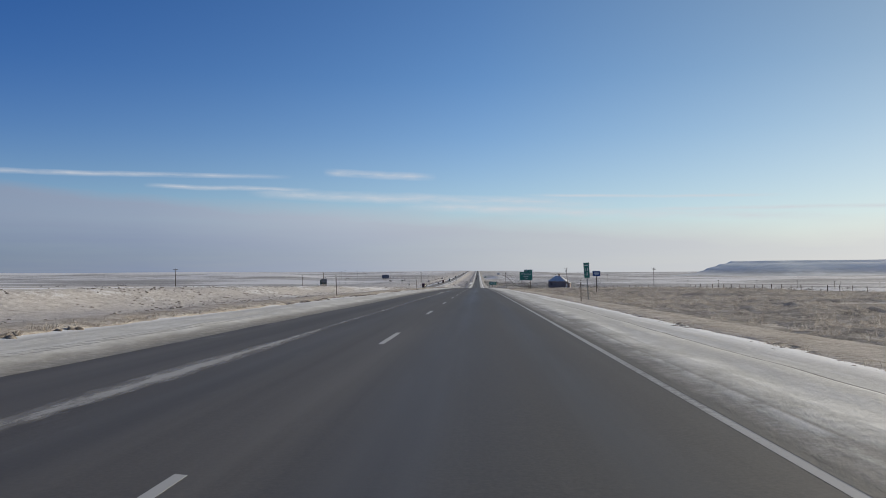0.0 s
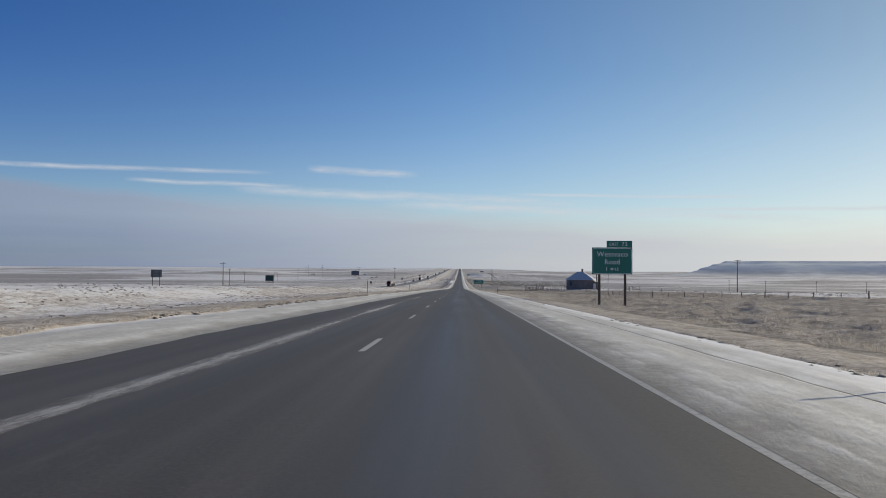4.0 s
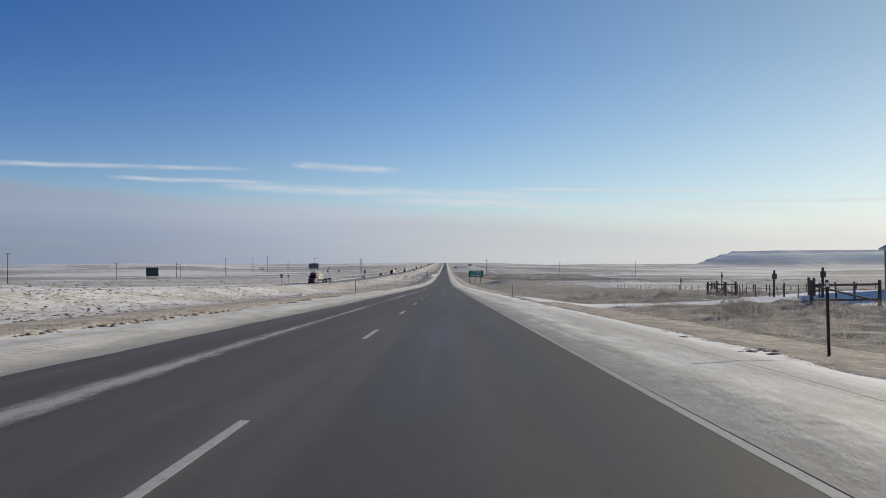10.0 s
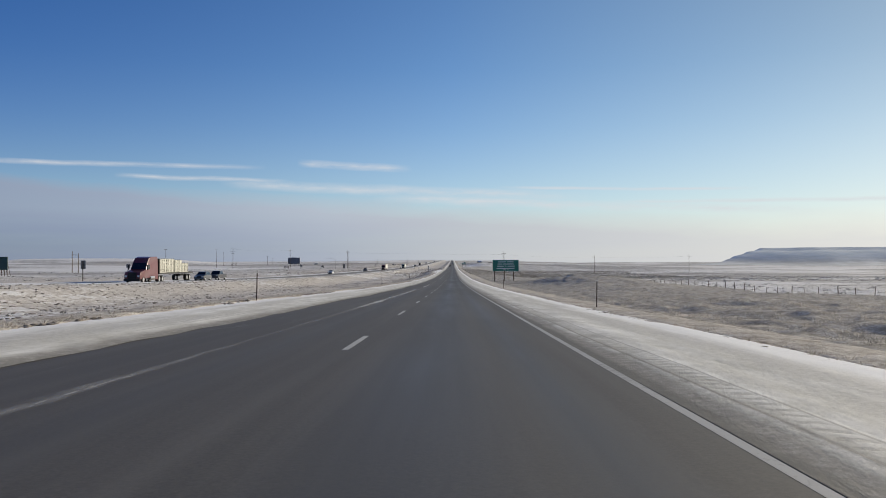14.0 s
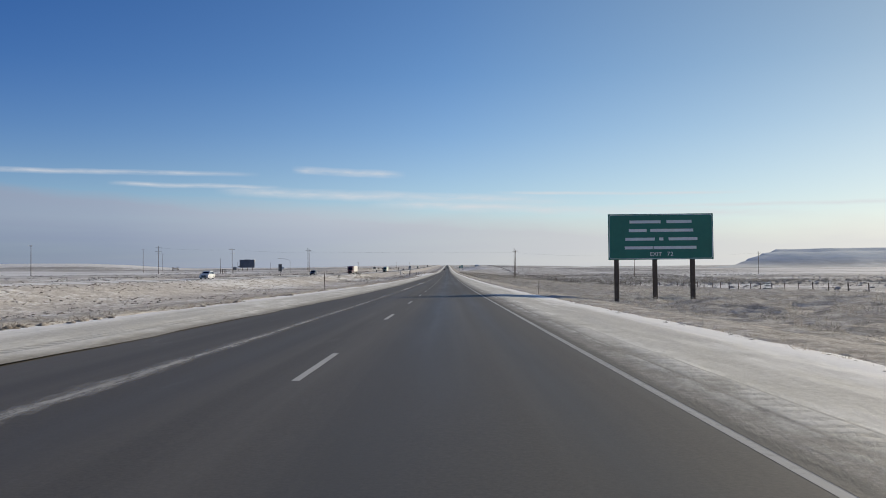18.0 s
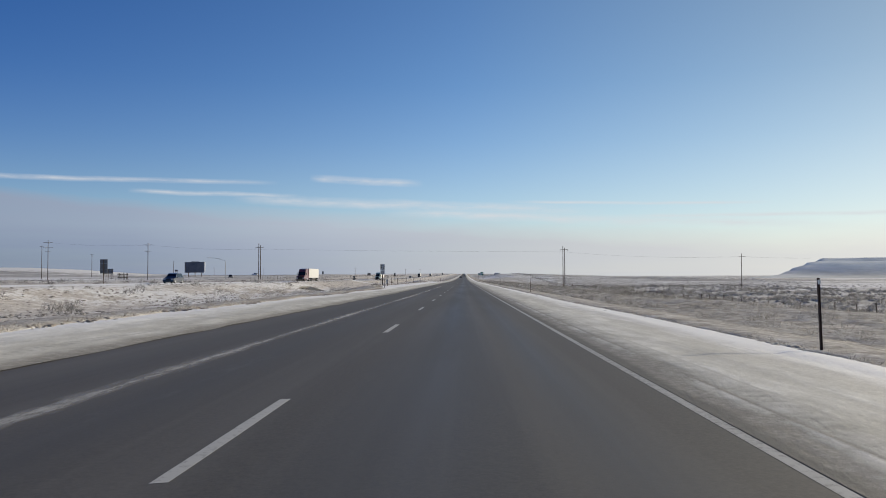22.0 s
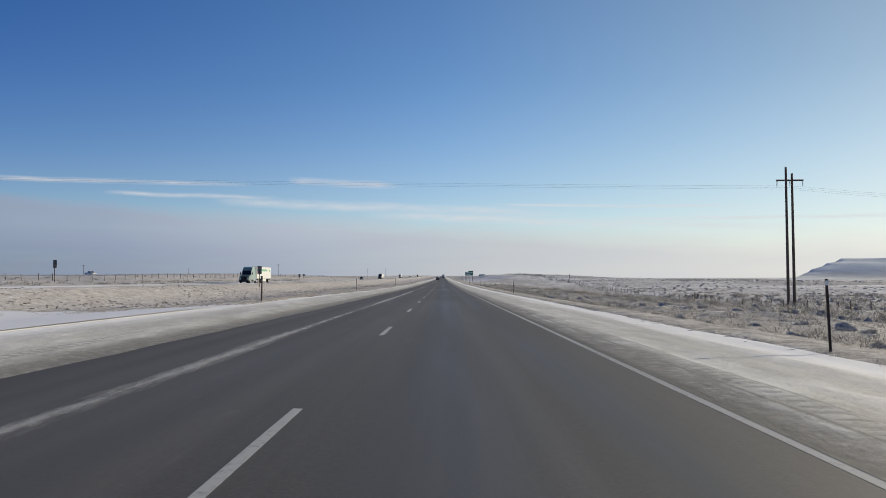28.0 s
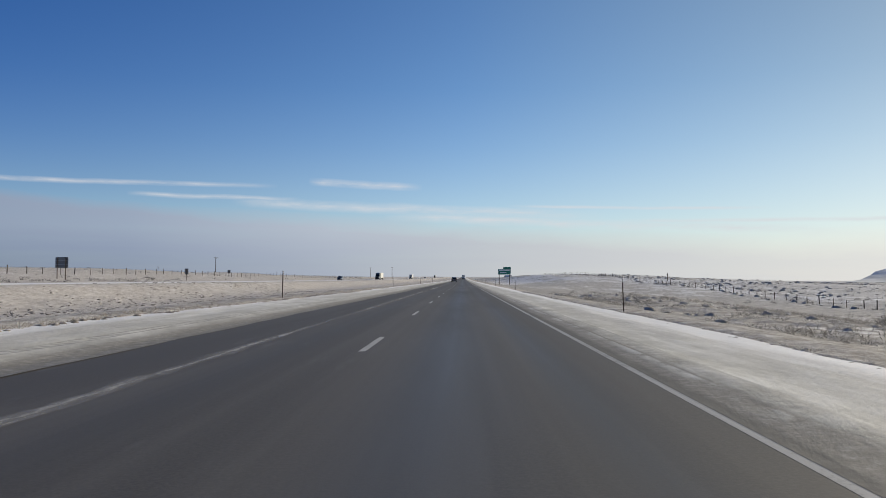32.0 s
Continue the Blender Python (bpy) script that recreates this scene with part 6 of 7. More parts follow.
def box_truck(label, paint, m, stripe=False):
    """A tractor with a long box trailer."""
    s = thing("semi_truck", label, "truck", m)
    tractor(s, paint)
    bm = nb()
    box(bm, 0, 8.0, 2.6, 2.55, 15.6, 2.85, 0.03)
    tr = part("trailer_box", bm, M_TRAILER, s)
    bm = nb()
    box(bm, 0, 8.0, 1.12, 2.5, 15.6, 0.12)
    part("trailer_rail", bm, M_GALV, tr)
    if stripe:
        for sg in (-1, 1):
            bm = nb()
            box(bm, sg * 1.279, 6.2, 3.2, 0.012, 10.8, 0.5)
            part("stripe", bm, M_TEALSTRIPE, tr)
            bm = nb()
            box(bm, sg * 1.279, 14.2, 3.2, 0.012, 1.7, 0.5)
            part("stripe", bm, M_TEALSTRIPE, tr)
    for sg in (-1, 1):
        for y in (13.2, 14.5):
            wheel(s, sg * 0.98, y, 0.52, 0.5)
        bm = nb()
        box(bm, sg * 1.2, 8.0, 0.75, 0.04, 5.2, 0.65)
        part("trailer_skirt", bm, M_TRAILER if stripe else M_CHASSIS, tr)
        bm = nb()
        box(bm, sg * 0.7, 3.9, 0.75, 0.14, 0.14, 0.9)
        part("landing_leg", bm, M_CHASSIS, tr)
        bm = nb()
        box(bm, sg * 1.0, 15.82, 1.05, 0.3, 0.05, 0.14)
        part("tail_light", bm, M_LAMPRED, tr)
    bm = nb()
    box(bm, 0, 13.8, 0.88, 1.0, 3.6, 0.25)
    box(bm, 0, 15.6, 0.7, 2.3, 0.1, 0.12)
    part("bogie", bm, M_CHASSIS, s)
    for sg in (-1, 1):
        bm = nb()
        box(bm, sg * 0.63, 15.82, 2.6, 1.2, 0.05, 2.65, 0.01)
        dr = part("rear_door", bm, M_TRAILER, tr)
        bm = nb()
        rod(bm, (sg * 0.3, 15.88, 1.35), (sg * 0.3, 15.88, 3.85), 0.025, 0.025, 6)
        part("locking_bar", bm, M_GALV, dr)
    return s


def flatbed_truck(label, paint, m):
    s = thing("semi_truck", label, "truck", m)
    tractor(s, paint)
    bm = nb()
    box(bm, 0, 8.0, 1.35, 2.55, 15.4, 0.22, 0.02)
    bed = part("flatbed", bm, M_CHASSIS, s)
    bm = nb()
    box(bm, 0, 0.5, 2.55, 2.4, 0.16, 2.2, 0.03)
    part("headboard", bm, M_CHASSIS, bed, "dark tarpaulined headboard")
    for y0, n, tall in ((0.75, 4, 2.35), (7.3, 2, 2.15), (10.5, 2, 1.65)):
        for iy in range(n):
            for ix in range(2):
                bm = nb()
                k = int(tall / 0.17)
                for iz in range(k):
                    box(bm, -0.6 + 1.2 * ix + 0.02 * math.sin(iz * 2.1 + iy), y0 + 0.76 + 1.55 * iy, 1.54 + 0.17 * iz, 1.15, 1.46, 0.145)
                bale = part("lumber_stack", bm, M_LOAD, bed)
                bm = nb()
                for q in (-0.4, 0.4):
                    box(bm, -0.6 + 1.2 * ix, y0 + 0.76 + 1.55 * iy + q, 1.46 + 0.085 * k, 1.2, 0.05, 0.17 * k + 0.03)
                part("strap", bm, M_CHASSIS, bale)
    for sg in (-1, 1):
        for y in (12.8, 14.1):
            wheel(s, sg * 0.98, y, 0.52, 0.5)
    bm = nb()
    box(bm, 0, 13.2, 0.95, 1.0, 3.6, 0.3)
    part("bogie", bm, M_CHASSIS, s)
    return s


def on_far(y, x=-49.5):
    return pose(x, y, float(ground_z(-48, y)) + 0.05, 0, 0, 0)


def on_near(y, x=0.0):
    return pose(x, y, float(road_z(y)), 0, 0, 180)


flatbed_truck("maroon flatbed lorry stacked with strapped pale lumber", M_MAROON, on_far(663, -47))
suv("dark car following the loaded flatbed lorry", M_GREYCAR, on_far(688, -47))
pickup("grey pickup truck following the flatbed lorry", M_GREYCAR, on_far(697, -47))
suv("white sport utility car with dark windows", M_WHITECAR, on_far(862, -50.5))
suv("dark blue sport utility car dusted with salt", M_DARKCAR, on_far(992, -51), 4.9, 1.95, 1.85)
box_truck("maroon semi-truck pulling a plain white box trailer", M_MAROON, on_far(1096, -49.5))
box_truck("green semi-truck pulling a white trailer with green stripe", M_GREENCAB, on_far(1284, -47.5), True)
pickup("white pickup truck on the side road", M_WHITECAR, pose(-160, 1443, lie(-160, 1443) + 0.02, 0, 0, 60))
pickup("dark pickup truck far along the side road", M_GREYCAR, pose(-120, 1250, lie(-120, 1250) + 0.02, 0, 0, 14))
suv("dark car on the opposite carriageway", M_GREYCAR, on_far(1560))
box_truck("far-off lorry on the opposite carriageway", M_GREYCAR, on_far(1700))
box_truck("far-off white lorry on the opposite carriageway", M_WHITECAR, on_far(1980))
suv("small dark car far up the opposite carriageway", M_GREYCAR, on_far(2250))
box_truck("lorry high on the distant opposite carriageway", M_GREYCAR, on_far(2600))
suv("dark car driving ahead in the same carriageway", M_GREYCAR, on_near(1530, -3.3), 4.7, 1.9, 1.8)
box_truck("white box lorry far ahead in the same carriageway", M_WHITECAR, on_near(1980, 0.2))
box_truck("lorry parked far off beside an exit ramp", M_GREYCAR, pose(60, 2320, lie(60, 2320), 0, 0, 200))


# ---- the mesa and the far side road ----
def mesa():
    """A flat-topped ridge with an eroded rim, standing out of the plain."""
    us = np.linspace(0, 1, 150)
    x = -150 + us * 4400
    rows = np.linspace(-2.1, 1, 110)
    X, V = np.meshgrid(x, rows)
    Y = 3250 + V * 620 - 0.06 * (X - 800)
    # the rim wanders in and out
    rim = 34 * (vnoise(X / 260, Y * 0, 61) - 0.5) + 10 * (vnoise(X / 90, Y * 0, 62) - 0.5)
    inside = np.minimum(np.minimum((Y - (2900 - 0.06 * (X - 800) + rim)), ((3720 - 0.06 * (X - 800)) - Y)), 5.0 * (X - 925 - 0.85 * (Y - 2900) + rim * 0.4))
    foot = np.minimum(inside, 1.2 * (X - 905 - 0.85 * (Y - 2900)))
    talus = smooth(-330, 30, foot) * 0.34 + smooth(-200, 10, inside) * 0.52 + smooth(0, 16, inside) * 0.14
    top = 27 + 9 * smooth(800, 2600, X) + 1.6 * (vnoise(X / 90, Y / 90, 64) - 0.5)
    base = ground_z(X, Y) - 0.8
    gully = (vnoise(X / 32, Y / 260, 66) - 0.5) * 2.2 * talus * (1 - talus) * 4
    Z = base + (top - base) * talus + gully
    v = np.stack([X, Y, Z], -1).reshape(-1, 3)
    m, n = X.shape
    q = (np.arange(m - 1)[:, None] * n + np.arange(n - 1)[None]).ravel()
    f = np.stack([q, q + 1, q + 1 + n, q + n], -1)
    mt, nt, p = material("hazed_mesa_rock")
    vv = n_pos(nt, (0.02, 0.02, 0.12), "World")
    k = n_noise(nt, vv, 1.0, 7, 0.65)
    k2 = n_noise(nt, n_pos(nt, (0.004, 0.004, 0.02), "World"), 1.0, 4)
    # rock colours paled and blued: the air's haze is put into the base colour
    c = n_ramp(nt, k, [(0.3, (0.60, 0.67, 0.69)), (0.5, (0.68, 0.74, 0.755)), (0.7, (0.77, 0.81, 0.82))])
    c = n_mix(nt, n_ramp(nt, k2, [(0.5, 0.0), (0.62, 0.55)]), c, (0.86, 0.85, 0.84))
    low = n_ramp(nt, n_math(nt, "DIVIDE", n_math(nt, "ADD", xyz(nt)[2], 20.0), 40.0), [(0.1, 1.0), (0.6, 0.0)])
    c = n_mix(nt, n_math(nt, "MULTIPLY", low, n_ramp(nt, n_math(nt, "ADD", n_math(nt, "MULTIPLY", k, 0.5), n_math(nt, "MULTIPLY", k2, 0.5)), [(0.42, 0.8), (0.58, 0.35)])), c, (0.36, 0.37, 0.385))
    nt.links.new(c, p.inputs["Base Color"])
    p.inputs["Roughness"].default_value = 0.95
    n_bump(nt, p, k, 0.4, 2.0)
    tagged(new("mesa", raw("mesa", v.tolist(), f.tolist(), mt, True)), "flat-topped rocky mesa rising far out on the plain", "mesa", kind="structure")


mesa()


# ---- dead grass, sagebrush and brush ----
def clumps(name, label, mat, pts, blades, height, spread, width, seed, lean=0.5, base_z=None):
    """Many tufts in one mesh: each blade is a sliver."""
    rng = np.random.default_rng(seed)
    n = len(pts)
    size = rng.uniform(0.55, 1.35, n)
    px, py = np.repeat(pts[:, 0], blades), np.repeat(pts[:, 1], blades)
    sz = np.repeat(size, blades)
    k = n * blades
    ang, tilt = rng.uniform(0, 2 * np.pi, k), rng.uniform(0.05, 1, k) ** 0.7
    ox, oy = np.cos(ang), np.sin(ang)
    r0 = spread * sz * 0.35 * tilt
    bx, by = px + ox * r0, py + oy * r0
    bz = np.repeat(ground_z(pts[:, 0], pts[:, 1]) if base_z is None else base_z, blades) - 0.03
    h = height * sz * rng.uniform(0.6, 1.1, k) * (1.05 - 0.45 * tilt)
    tx, ty = bx + ox * spread * sz * tilt * lean, by + oy * spread * sz * tilt * lean
    w = width * sz * rng.uniform(0.6, 1.3, k)
    a2 = rng.uniform(0, 2 * np.pi, k)
    wx, wy = np.cos(a2) * w, np.sin(a2) * w
    V = np.stack([np.stack([bx - wx, by - wy, bz], -1), np.stack([bx + wx, by + wy, bz], -1), np.stack([tx, ty, bz + h], -1)], 1).reshape(-1, 3)
    tris = np.arange(k * 3).reshape(-1, 3).tolist()
    me = raw(name, V.tolist(), tris, mat)
    tagged(new(name, me), label, "grass" if "grass" in name else "shrubs", kind="stuff")


def puffs(name, label, mat, pts, base, n, wide, high, length, width, seed):
    """Many rounded twiggy bushes in one mesh: slivers fill each dome and bristle outwards."""
    rng = np.random.default_rng(seed)
    m = len(pts)
    sz = np.repeat(rng.uniform(0.5, 1.4, m), n)
    k = m * n
    ang, up = rng.uniform(0, 2 * np.pi, k), rng.uniform(0, 1, k) ** 0.8
    flat_ = np.sqrt(1 - up ** 2)
    d = np.stack([np.cos(ang) * flat_, np.sin(ang) * flat_, up], -1)
    r = rng.uniform(0.3, 1.0, k) ** 0.6 * sz
    c = np.stack([np.repeat(pts[:, 0], n), np.repeat(pts[:, 1], n), np.repeat(base, n)], -1)
    a = c + d * r[:, None] * np.array([wide, wide, high]) * 0.85
    go = d * 0.8 + rng.normal(0, 0.45, (k, 3)) + np.array([0, 0, 0.35])
    b = a + go * (length * sz * rng.uniform(0.5, 1.2, k))[:, None]
    w = rng.normal(0, 1, (k, 3))
    w *= (width * sz / np.linalg.norm(w, axis=1))[:, None]
    V = np.stack([a - w, a + w, b], 1).reshape(-1, 3)
    me = raw(name, V.tolist(), np.arange(k * 3).reshape(-1, 3).tolist(), mat)
    tagged(new(name, me), label, "grass" if "grass" in name else "shrubs", kind="stuff")


def clods(name, label, mat, pts, base, wide, high, seed):
    """Many low frozen tufts in one mesh: each a lumpy dome of two rings and a crown."""
    rng = np.random.default_rng(seed)
    m, k = len(pts), 6
    sz = rng.uniform(0.45, 1.4, m)[:, None]
    ang = rng.uniform(0, 2 * np.pi, m)[:, None] + np.arange(k)[None] * 2 * np.pi / k
    V = np.zeros((m, 2 * k + 1, 3))
    for ring, (r, z) in enumerate(((1.0, -0.1), (0.72, 0.7))):
        rr = wide * sz * r * rng.uniform(0.6, 1.25, (m, k))
        V[:, ring * k:ring * k + k, 0] = pts[:, :1] + np.cos(ang) * rr
        V[:, ring * k:ring * k + k, 1] = pts[:, 1:2] + np.sin(ang) * rr
        V[:, ring * k:ring * k + k, 2] = np.asarray(base)[:, None] + high * sz * z * rng.uniform(0.6, 1.2, (m, k))
    V[:, -1, :2] = pts + rng.normal(0, 0.15, (m, 2)) * wide * sz
    V[:, -1, 2] = base + high * sz[:, 0]
    one = []
    for i in range(k):
        j = (i + 1) % k
        one += [(i, j, k + j), (i, k + j, k + i), (k + i, k + j, 2 * k)]
    F = (np.array(one)[None] + (np.arange(m) * (2 * k + 1))[:, None, None]).reshape(-1, 3)
    me = raw(name, V.reshape(-1, 3).tolist(), F.tolist(), mat, True)
    tagged(new(name, me), label, "grass" if "grass" in name else "shrubs", kind="stuff")


R = np.random.default_rng(7)


def scatter(n, x0, x1, y0, y1, keep=None, pow_=1.0):
    u = R.uniform(0, 1, n) ** pow_
    p = np.stack([x0 + (x1 - x0) * u, R.uniform(y0, y1, n)], -1)
    if keep is not None:
        p = p[keep(p[:, 0], p[:, 1])]
    return p


patchy = lambda s, lim: (lambda x, y: vnoise(x / 7, y / 11, s) + 0.5 * vnoise(x / 2.2, y / 3, s + 1) > lim)
clear_r = lambda x, y: ~((np.abs(y - 449 - 0.14 * (x - 6)) < 5.5 + 6 * (x < 12)) & (x < 43)) & ~((np.abs(x - 44) < 17) & (np.abs(y - 453) < 19))


def lumps(x, y):
    """Height of the matted brush over the bank: rank tussocks first, then single sage mounds in snow."""
    x, y = np.asarray(x, float), np.asarray(y, float)
    n = 0.62 * vnoise(x / 1.5, y / 1.7, 191) + 0.38 * vnoise(x / 0.7, y / 0.75, 192)
    patch = 0.35 + 0.9 * vnoise(x / 7, y / 9, 183)
    rank = 0.52 * np.clip(n - 0.30, 0, 1) * patch
    sage = smooth(0.57, 0.80, 0.7 * vnoise(x / 1.35, y / 1.35, 193) + 0.3 * vnoise(x / 0.6, y / 0.6, 195)) * (0.05 + 0.12 * vnoise(x / 5, y / 5, 194) ** 2)
    w = smooth(880, 985, y + 40 * (vnoise(x / 30, y / 30, 196) - 0.5))
    rocks = np.exp(-((x - 24) / 10) ** 2 - ((y - 706) / 32) ** 2)
    h = rank * (1 - w) + sage * w + 0.45 * rocks * np.clip(n - 0.45, 0, 1)
    return h * smooth(9.4, 12.5, x + 1.5 * (vnoise(y / 4, y * 0, 197) - 0.5)) * (1 - smooth(54, 60, x)) * clear_r(x, y)


mx_ = np.concatenate([np.arange(9.4, 26, 0.5), np.arange(26, 40, 0.8), np.arange(40, 60, 1.1)])
my_ = np.arange(-10, 1345, 0.56)
MX, MY = np.meshgrid(mx_, my_)
MH = lumps(MX, MY)
MZ = ground_z(MX, MY) + np.where(MH > 0.015, MH + 0.02, -0.06)
mn = len(mx_)
mq = (np.arange(len(my_) - 1)[:, None] * mn + np.arange(mn - 1)[None]).ravel()
mf = np.stack([mq, mq + 1, mq + 1 + mn, mq + mn], -1)
mf = mf[(MH.ravel()[mf] > 0.015).any(1)]
tagged(new("brush_mounds", raw("brush_mounds", np.stack([MX, MY, MZ], -1).reshape(-1, 3).tolist(), mf.tolist(), M_BRUSH, True)),
       "grey frosted brush and rank grass in soft mounds", "shrubs", kind="stuff")
on_bank = lambda p: ground_z(p[:, 0], p[:, 1]) + lumps(p[:, 0], p[:, 1])
edge_n = 9000
ye = R.uniform(-10, 1330, edge_n)
edge_r = np.stack([rb(ye) + np.abs(R.normal(0, 0.3, edge_n)) + 0.02, ye], -1)
for lab, mt, q_ in (("tan frosted grass tufts along the snowy shoulder", M_GRASS, edge_r[edge_r[:, 1] < 760]), ("grey frosted grass tufts along the snowy shoulder", M_SAGE, edge_r[edge_r[:, 1] >= 760])):
    clumps("grass_edge", lab, mt, q_, 16, 0.10, 0.16, 0.005, 1, 0.8, ground_z(q_[:, 0], q_[:, 1]) + 0.04)
yc = R.uniform(-10, 1330, 9000)
pc = np.stack([rb(yc) + R.normal(0.16, 0.22, 9000), yc], -1)
pc = pc[vnoise(yc / 3.0, yc * 0, 71) > 0.42]
clods("brush_edge", "frozen grass clods along the snow's edge", M_BRUSH, pc, ground_z(pc[:, 0], pc[:, 1]) + 0.01, 0.085, 0.038, 21)
ye = R.uniform(-10, 1330, edge_n)
edge_l = np.stack([lb(ye) - np.abs(R.normal(0, 0.4, edge_n)), ye], -1)
clumps("grass_edge", "frosted dead grass tufts along the median shoulder", M_GRASS, edge_l, 14, 0.10, 0.18, 0.006, 2, 0.8, ground_z(edge_l[:, 0], edge_l[:, 1]) + 0.06)
yc = R.uniform(-10, 1330, 7000)
pc = np.stack([lb(yc) + R.normal(-0.04, 0.1, 7000), yc], -1)
pc = pc[vnoise(yc / 3.5, yc * 0, 72) > 0.45]
clods("brush_edge", "dark frozen grass clods along the median snow", M_TUFT, pc, ground_z(pc[:, 0], pc[:, 1]) + 0.005, 0.085, 0.05, 22)
p_ = scatter(26000, 6.5, 13, -5, 1340, clear_r)
for lab, mt, q_ in (("short tan frosted grass on the verge below the road", M_GRASS, p_[p_[:, 1] < 760]), ("short grey frosted grass on the verge below the road", M_SAGE, p_[p_[:, 1] >= 760])):
    clumps("grass_verge", lab, mt, q_, 8, 0.09, 0.30, 0.006, 3, 0.8)
clumps("grass_median", "short tan frosted grass across the median", M_GRASS, scatter(42000, -9.2, -40, -5, 1400, patchy(81, 0.78), 1.9), 9, 0.10, 0.30, 0.0065, 4, 0.8)
p_ = scatter(52000, 10, 56, -5, 1345, lambda x, y: (lumps(x, y) > 0.04) & (R.uniform(0, 1, len(x)) > 0.85 * smooth(880, 985, y)), 1.7)
straw = p_[:, 1] < 480 + 260 * (R.uniform(0, 1, len(p_)) - 0.5)
for nm, lb_, mt, q_ in (("rank_grass", "straw-coloured rank grass in soft tussocks on the bank", M_GRASS, p_[straw][:6800]),
                        ("rank_grass", "frosted grey rank grass in soft tussocks", M_SAGE, p_[~straw][:3800])):
    puffs(nm, lb_, mt, q_, on_bank(q_) - 0.02, 60, 0.50, 0.24, 0.13, 0.0052, 5)
p_ = scatter(14000, 10.5, 27, -5, 1000, lambda x, y: (vnoise(x / 2.6, y / 3.2, 231) + 0.6 * vnoise(x / 0.9, y / 1.1, 232) > 0.74) & clear_r(x, y), 1.35)
pick = R.uniform(0, 1, len(p_)) + smooth(250, 620, p_[:, 1]) * 0.6 - 0.25
for lab, mt, q_ in (("waist-high straw grass standing on the bank", M_GRASS, p_[pick < 0.5]), ("waist-high frosted grey grass standing on the bank", M_SAGE, p_[pick >= 0.5])):
    clumps("tall_grass", lab, mt, q_, 40, 0.32, 0.30, 0.0036, 41, 0.6, on_bank(q_))
p_ = scatter(20000, 10, 56, -5, 1345, lambda x, y: (lumps(x, y) > 0.07) & patchy(91, 0.66)(x, y), 1.9)[:3400]
for lab, mt, q_ in (("dark bare tussocks among the rank grass", M_DARKBUSH, p_[::2]), ("bare tussocks of straw among the rank grass", M_GRASS, p_[1::2][p_[1::2, 1] < 480]), ("bare tussocks of frosted grass among the brush", M_SAGE, p_[1::2][p_[1::2, 1] >= 480])):
    puffs("dark_brush", lab, mt, q_, on_bank(q_) - 0.03, 60, 0.40, 0.26, 0.13, 0.005, 12)
clumps("sagebrush", "scattered frosted sagebrush out on the plain", M_DARKBUSH, scatter(20000, 58, 260, 0, 1900, patchy(85, 0.66), 1.5), 9, 0.34, 0.85, 0.05, 6, 0.9)
p_ = scatter(27000, -12.5, -41, -5, 1400, patchy(87, 0.6), 1.1)
clods("brush", "dark frozen tufts sticking out of the snowy median", M_TUFT, p_, ground_z(p_[:, 0], p_[:, 1]) - 0.01, 0.135, 0.07, 7)
p_ = scatter(5200, -12.5, -30, -5, 1400, patchy(87, 0.6), 1.4)
puffs("brush", "bare twiggy brush in the snowy median", M_DARKBUSH, p_, ground_z(p_[:, 0], p_[:, 1]) - 0.01, 24, 0.22, 0.13, 0.07, 0.009, 24)
p_ = scatter(420, -57, -66, 820, 1420, lambda x, y: vnoise(x / 8, y / 9, 221) > 0.4)
puffs("brush", "dull brown brush along the opposite carriageway", M_DARKBUSH, p_, ground_z(p_[:, 0], p_[:, 1]) - 0.02, 90, 0.95, 0.5, 0.22, 0.014, 25)
p_ = np.concatenate([np.stack([R.normal(-28, 2.2, 26), R.normal(966, 5, 26)], -1), np.stack([R.normal(-31.5, 1.6, 22), R.normal(988, 6, 22)], -1), np.stack([R.normal(-22.5, 1.2, 10), R.normal(940, 2.5, 10)], -1)])
puffs("tall_grass", "tall dead grass clumps in the snowy median", M_GRASS, p_, ground_z(p_[:, 0], p_[:, 1]) - 0.02, 150, 0.6, 0.55, 0.22, 0.006, 26)
p_ = scatter(5200, 57, 230, 820, 1900, patchy(93, 0.62), 1.4)
clods("sagebrush", "low grey sagebrush mounds on the snowy range", M_BRUSH, p_, ground_z(p_[:, 0], p_[:, 1]) - 0.05, 0.6, 0.34, 27)
p_ = scatter(5600, 24, 150, 935, 1300, lambda x, y: (vnoise(x / 9, y / 12, 241) + 0.5 * vnoise(x / 3, y / 3, 242) > 0.62) & (x + 0.09 * np.abs(y - 1060) > 32), 1.3)
for lab, mt, q_ in (("soft grey sagebrush bushes crowding the range by the fence", M_SAGE, p_[::2]), ("dull dark sagebrush bushes crowding the range by the fence", M_DARKBUSH, p_[1::2])):
    puffs("sagebrush", lab, mt, q_, ground_z(q_[:, 0], q_[:, 1]) - 0.05, 150, 0.85, 0.78, 0.20, 0.024, 28)
clods("sagebrush", "dense grey hearts of the sagebrush bushes", M_BRUSH, p_, ground_z(p_[:, 0], p_[:, 1]) - 0.05, 0.36, 0.40, 29)
p_ = scatter(2300, 9.5, 46, 985, 1345, lambda x, y: (vnoise(x / 5, y / 7, 243) > 0.46) & (x > 9.2 + 3 * vnoise(y / 4, y * 0, 244)), 1.3)
puffs("sagebrush", "soft grey sagebrush mounds on the slope below the verge", M_SAGE, p_, ground_z(p_[:, 0], p_[:, 1]) - 0.04, 240, 0.55, 0.36, 0.09, 0.0055, 30)
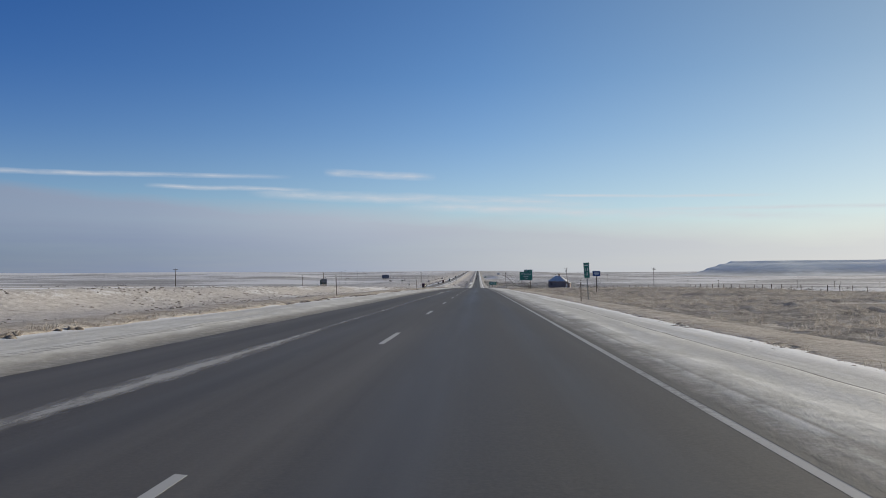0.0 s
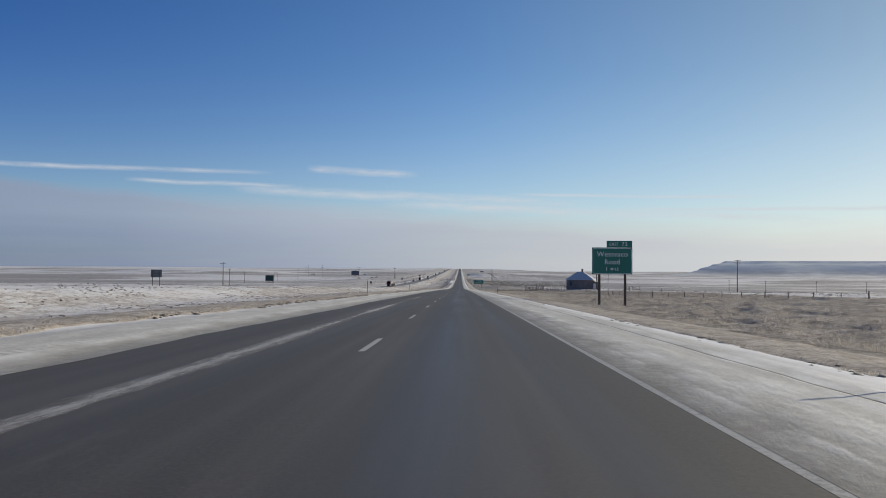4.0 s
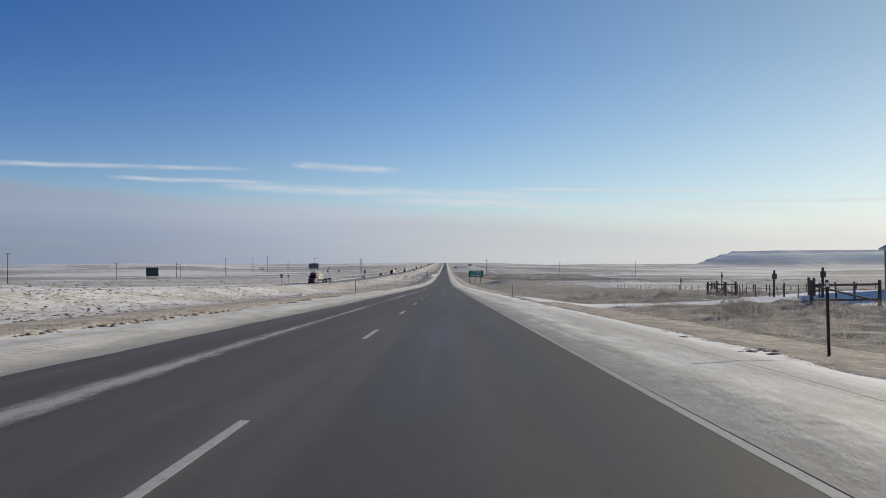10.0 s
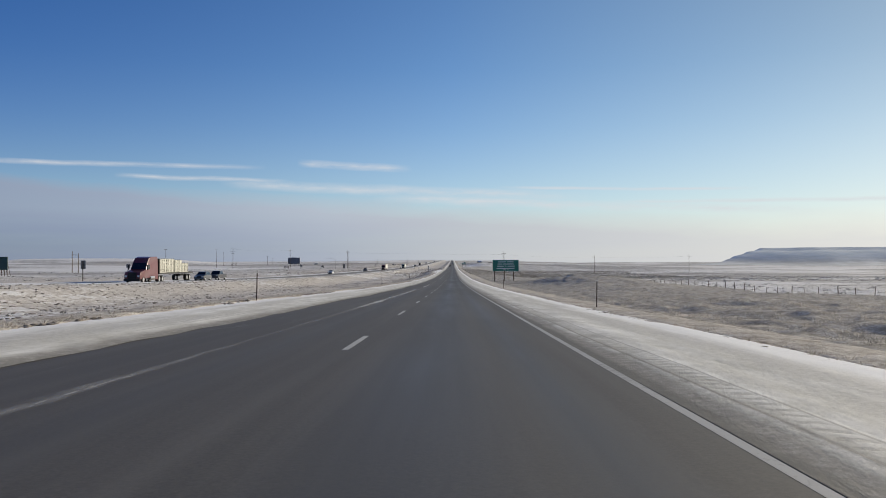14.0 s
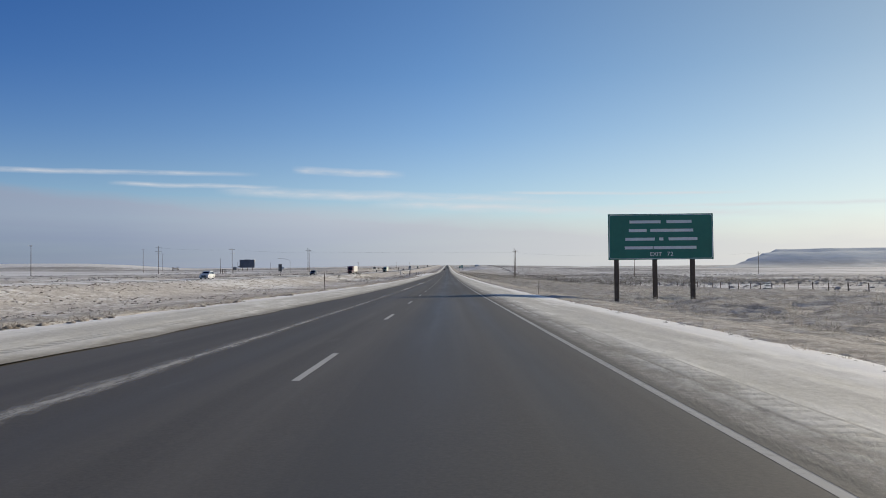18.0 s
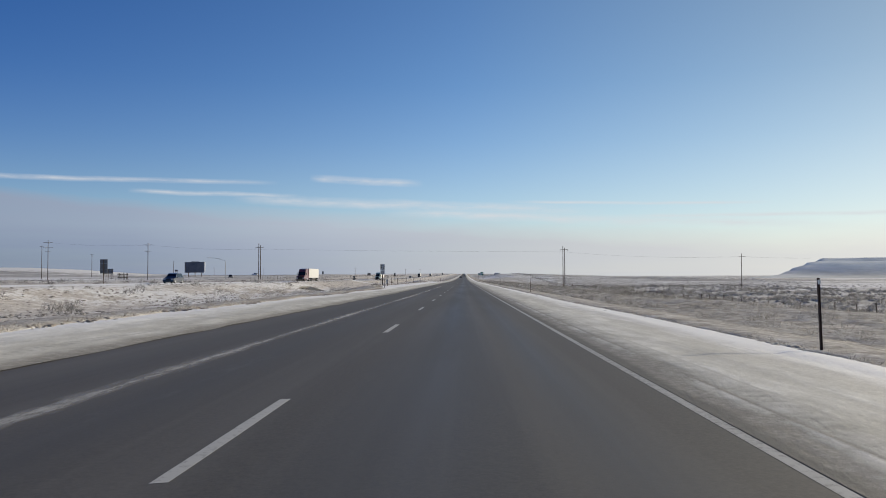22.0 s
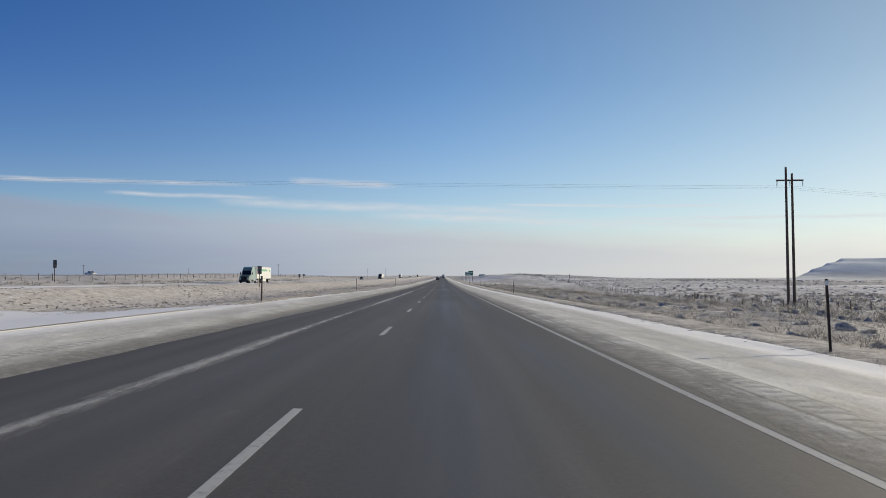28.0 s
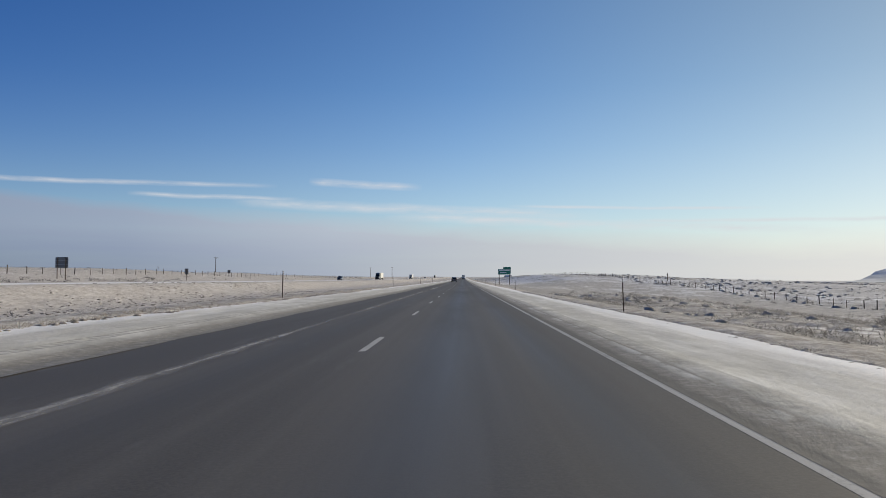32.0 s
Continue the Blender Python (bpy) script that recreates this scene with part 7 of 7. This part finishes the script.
clods("sagebrush", "dull hearts of the sagebrush mounds on the slope", M_BRUSH, p_, ground_z(p_[:, 0], p_[:, 1]) - 0.05, 0.36, 0.22, 32)
clumps("brush", "bare brush beyond the opposite carriageway", M_DARKBUSH, scatter(9000, -57, -200, 0, 1900, patchy(89, 0.82)), 14, 0.4, 0.8, 0.035, 8, 0.9)
p_ = scatter(11500, 9, 58, 905, 1350, lambda x, y: vnoise(x / 6, y / 6, 198) > 0.42, 1.2)
puffs("sagebrush", "feathery grey sagebrush standing in snow", M_SAGE, p_[:2200], ground_z(p_[:2200, 0], p_[:2200, 1]) - 0.02, 90, 0.36, 0.28, 0.10, 0.0065, 9)
puffs("sagebrush", "dark grey sagebrush standing in snow", M_DARKBUSH, p_[2200:], ground_z(p_[2200:, 0], p_[2200:, 1]) - 0.02, 42, 0.40, 0.32, 0.11, 0.011, 14)
p_ = scatter(260, 15, 54, -5, 720, lambda x, y: (vnoise(x / 9, y / 12, 211) > 0.45) & clear_r(x, y), 1.2)
puffs("tall_brush", "dark bare brush clumps in the rank grass", M_DARKBUSH, p_, on_bank(p_) - 0.05, 220, 0.62, 0.36, 0.16, 0.007, 19)
p_ = scatter(170, 12, 75, 900, 1400)
puffs("tall_brush", "large dark sagebrush standing out of the snow", M_DARKBUSH, p_, ground_z(p_[:, 0], p_[:, 1]) - 0.03, 300, 0.60, 0.50, 0.10, 0.009, 17)
p_ = scatter(300, 15, 46, 985, 1092, lambda x, y: vnoise(x / 5, y / 7, 199) > 0.35)
puffs("tall_brush", "tall feathery grey brush in thickets beyond the verge", M_SAGE, p_, ground_z(p_[:, 0], p_[:, 1]) - 0.03, 260, 0.72, 0.66, 0.12, 0.009, 18)
p_ = np.concatenate([scatter(60, -14, -40, 900, 1040), np.array([[-26.0, 1086.6], [-26.6, 1087.2], [-25.2, 1086.9], [-36.5, 1019.5], [-37.4, 1020.4]])])
puffs("tall_brush", "bare grey brush clumps in the median by the culvert", M_DARKBUSH, p_, ground_z(p_[:, 0], p_[:, 1]) - 0.03, 200, 0.7, 0.62, 0.2, 0.010, 10)
p_ = np.concatenate([np.stack([R.uniform(15, 33, 60), R.uniform(460, 474, 60)], -1), np.stack([R.uniform(13, 32, 60), R.uniform(420, 440, 60)], -1)])
puffs("tall_brush", "thick dark brush beside the field entrance", M_DARKBUSH, p_, ground_z(p_[:, 0], p_[:, 1]) - 0.02, 220, 0.75, 0.8, 0.2, 0.010, 11)
p_ = np.stack([R.normal(22, 4.5, 420).clip(14, 36), R.normal(706, 20, 420)], -1)
puffs("tall_brush", "frosted sagebrush over the shaded roadside bank", M_SAGE, p_, ground_z(p_[:, 0], p_[:, 1]), 90, 0.42, 0.34, 0.15, 0.010, 15)

# ---- lane dashes, one by one ----
dash_meshes = []
for k in range(3):
    bm = nb()
    w = 0.046 + 0.004 * k
    ragged = [(-w, 0.0), (w * 0.9, 0.03 * k), (w, 1.4), (w * 0.94, 2.93), (-w * 0.9, 2.95 - 0.04 * k), (-w * 1.02, 1.6)]
    lo = [bm.verts.new((x, y, 0.0)) for x, y in ragged]
    hi = [bm.verts.new((x, y, 0.001)) for x, y in ragged]
    bm.faces.new(hi)
    for i in range(6):
        bm.faces.new((lo[i], lo[(i + 1) % 6], hi[(i + 1) % 6], hi[i]))
    me = mesh_of("dash", bm)
    me.materials.append(M_WHITE)
    dash_meshes.append(me)
for k in range(-1, 150):
    y = k * 11.8 + 1.32
    ob = new("dash", dash_meshes[k % 3])
    slope = math.degrees(math.atan(float(road_z(y + 2.95) - road_z(y)) / 2.95))
    ob.matrix_basis = pose(-1.64, y, float(road_z(y)) + 0.001, slope, 0, 0)
    ob.parent = lane_line
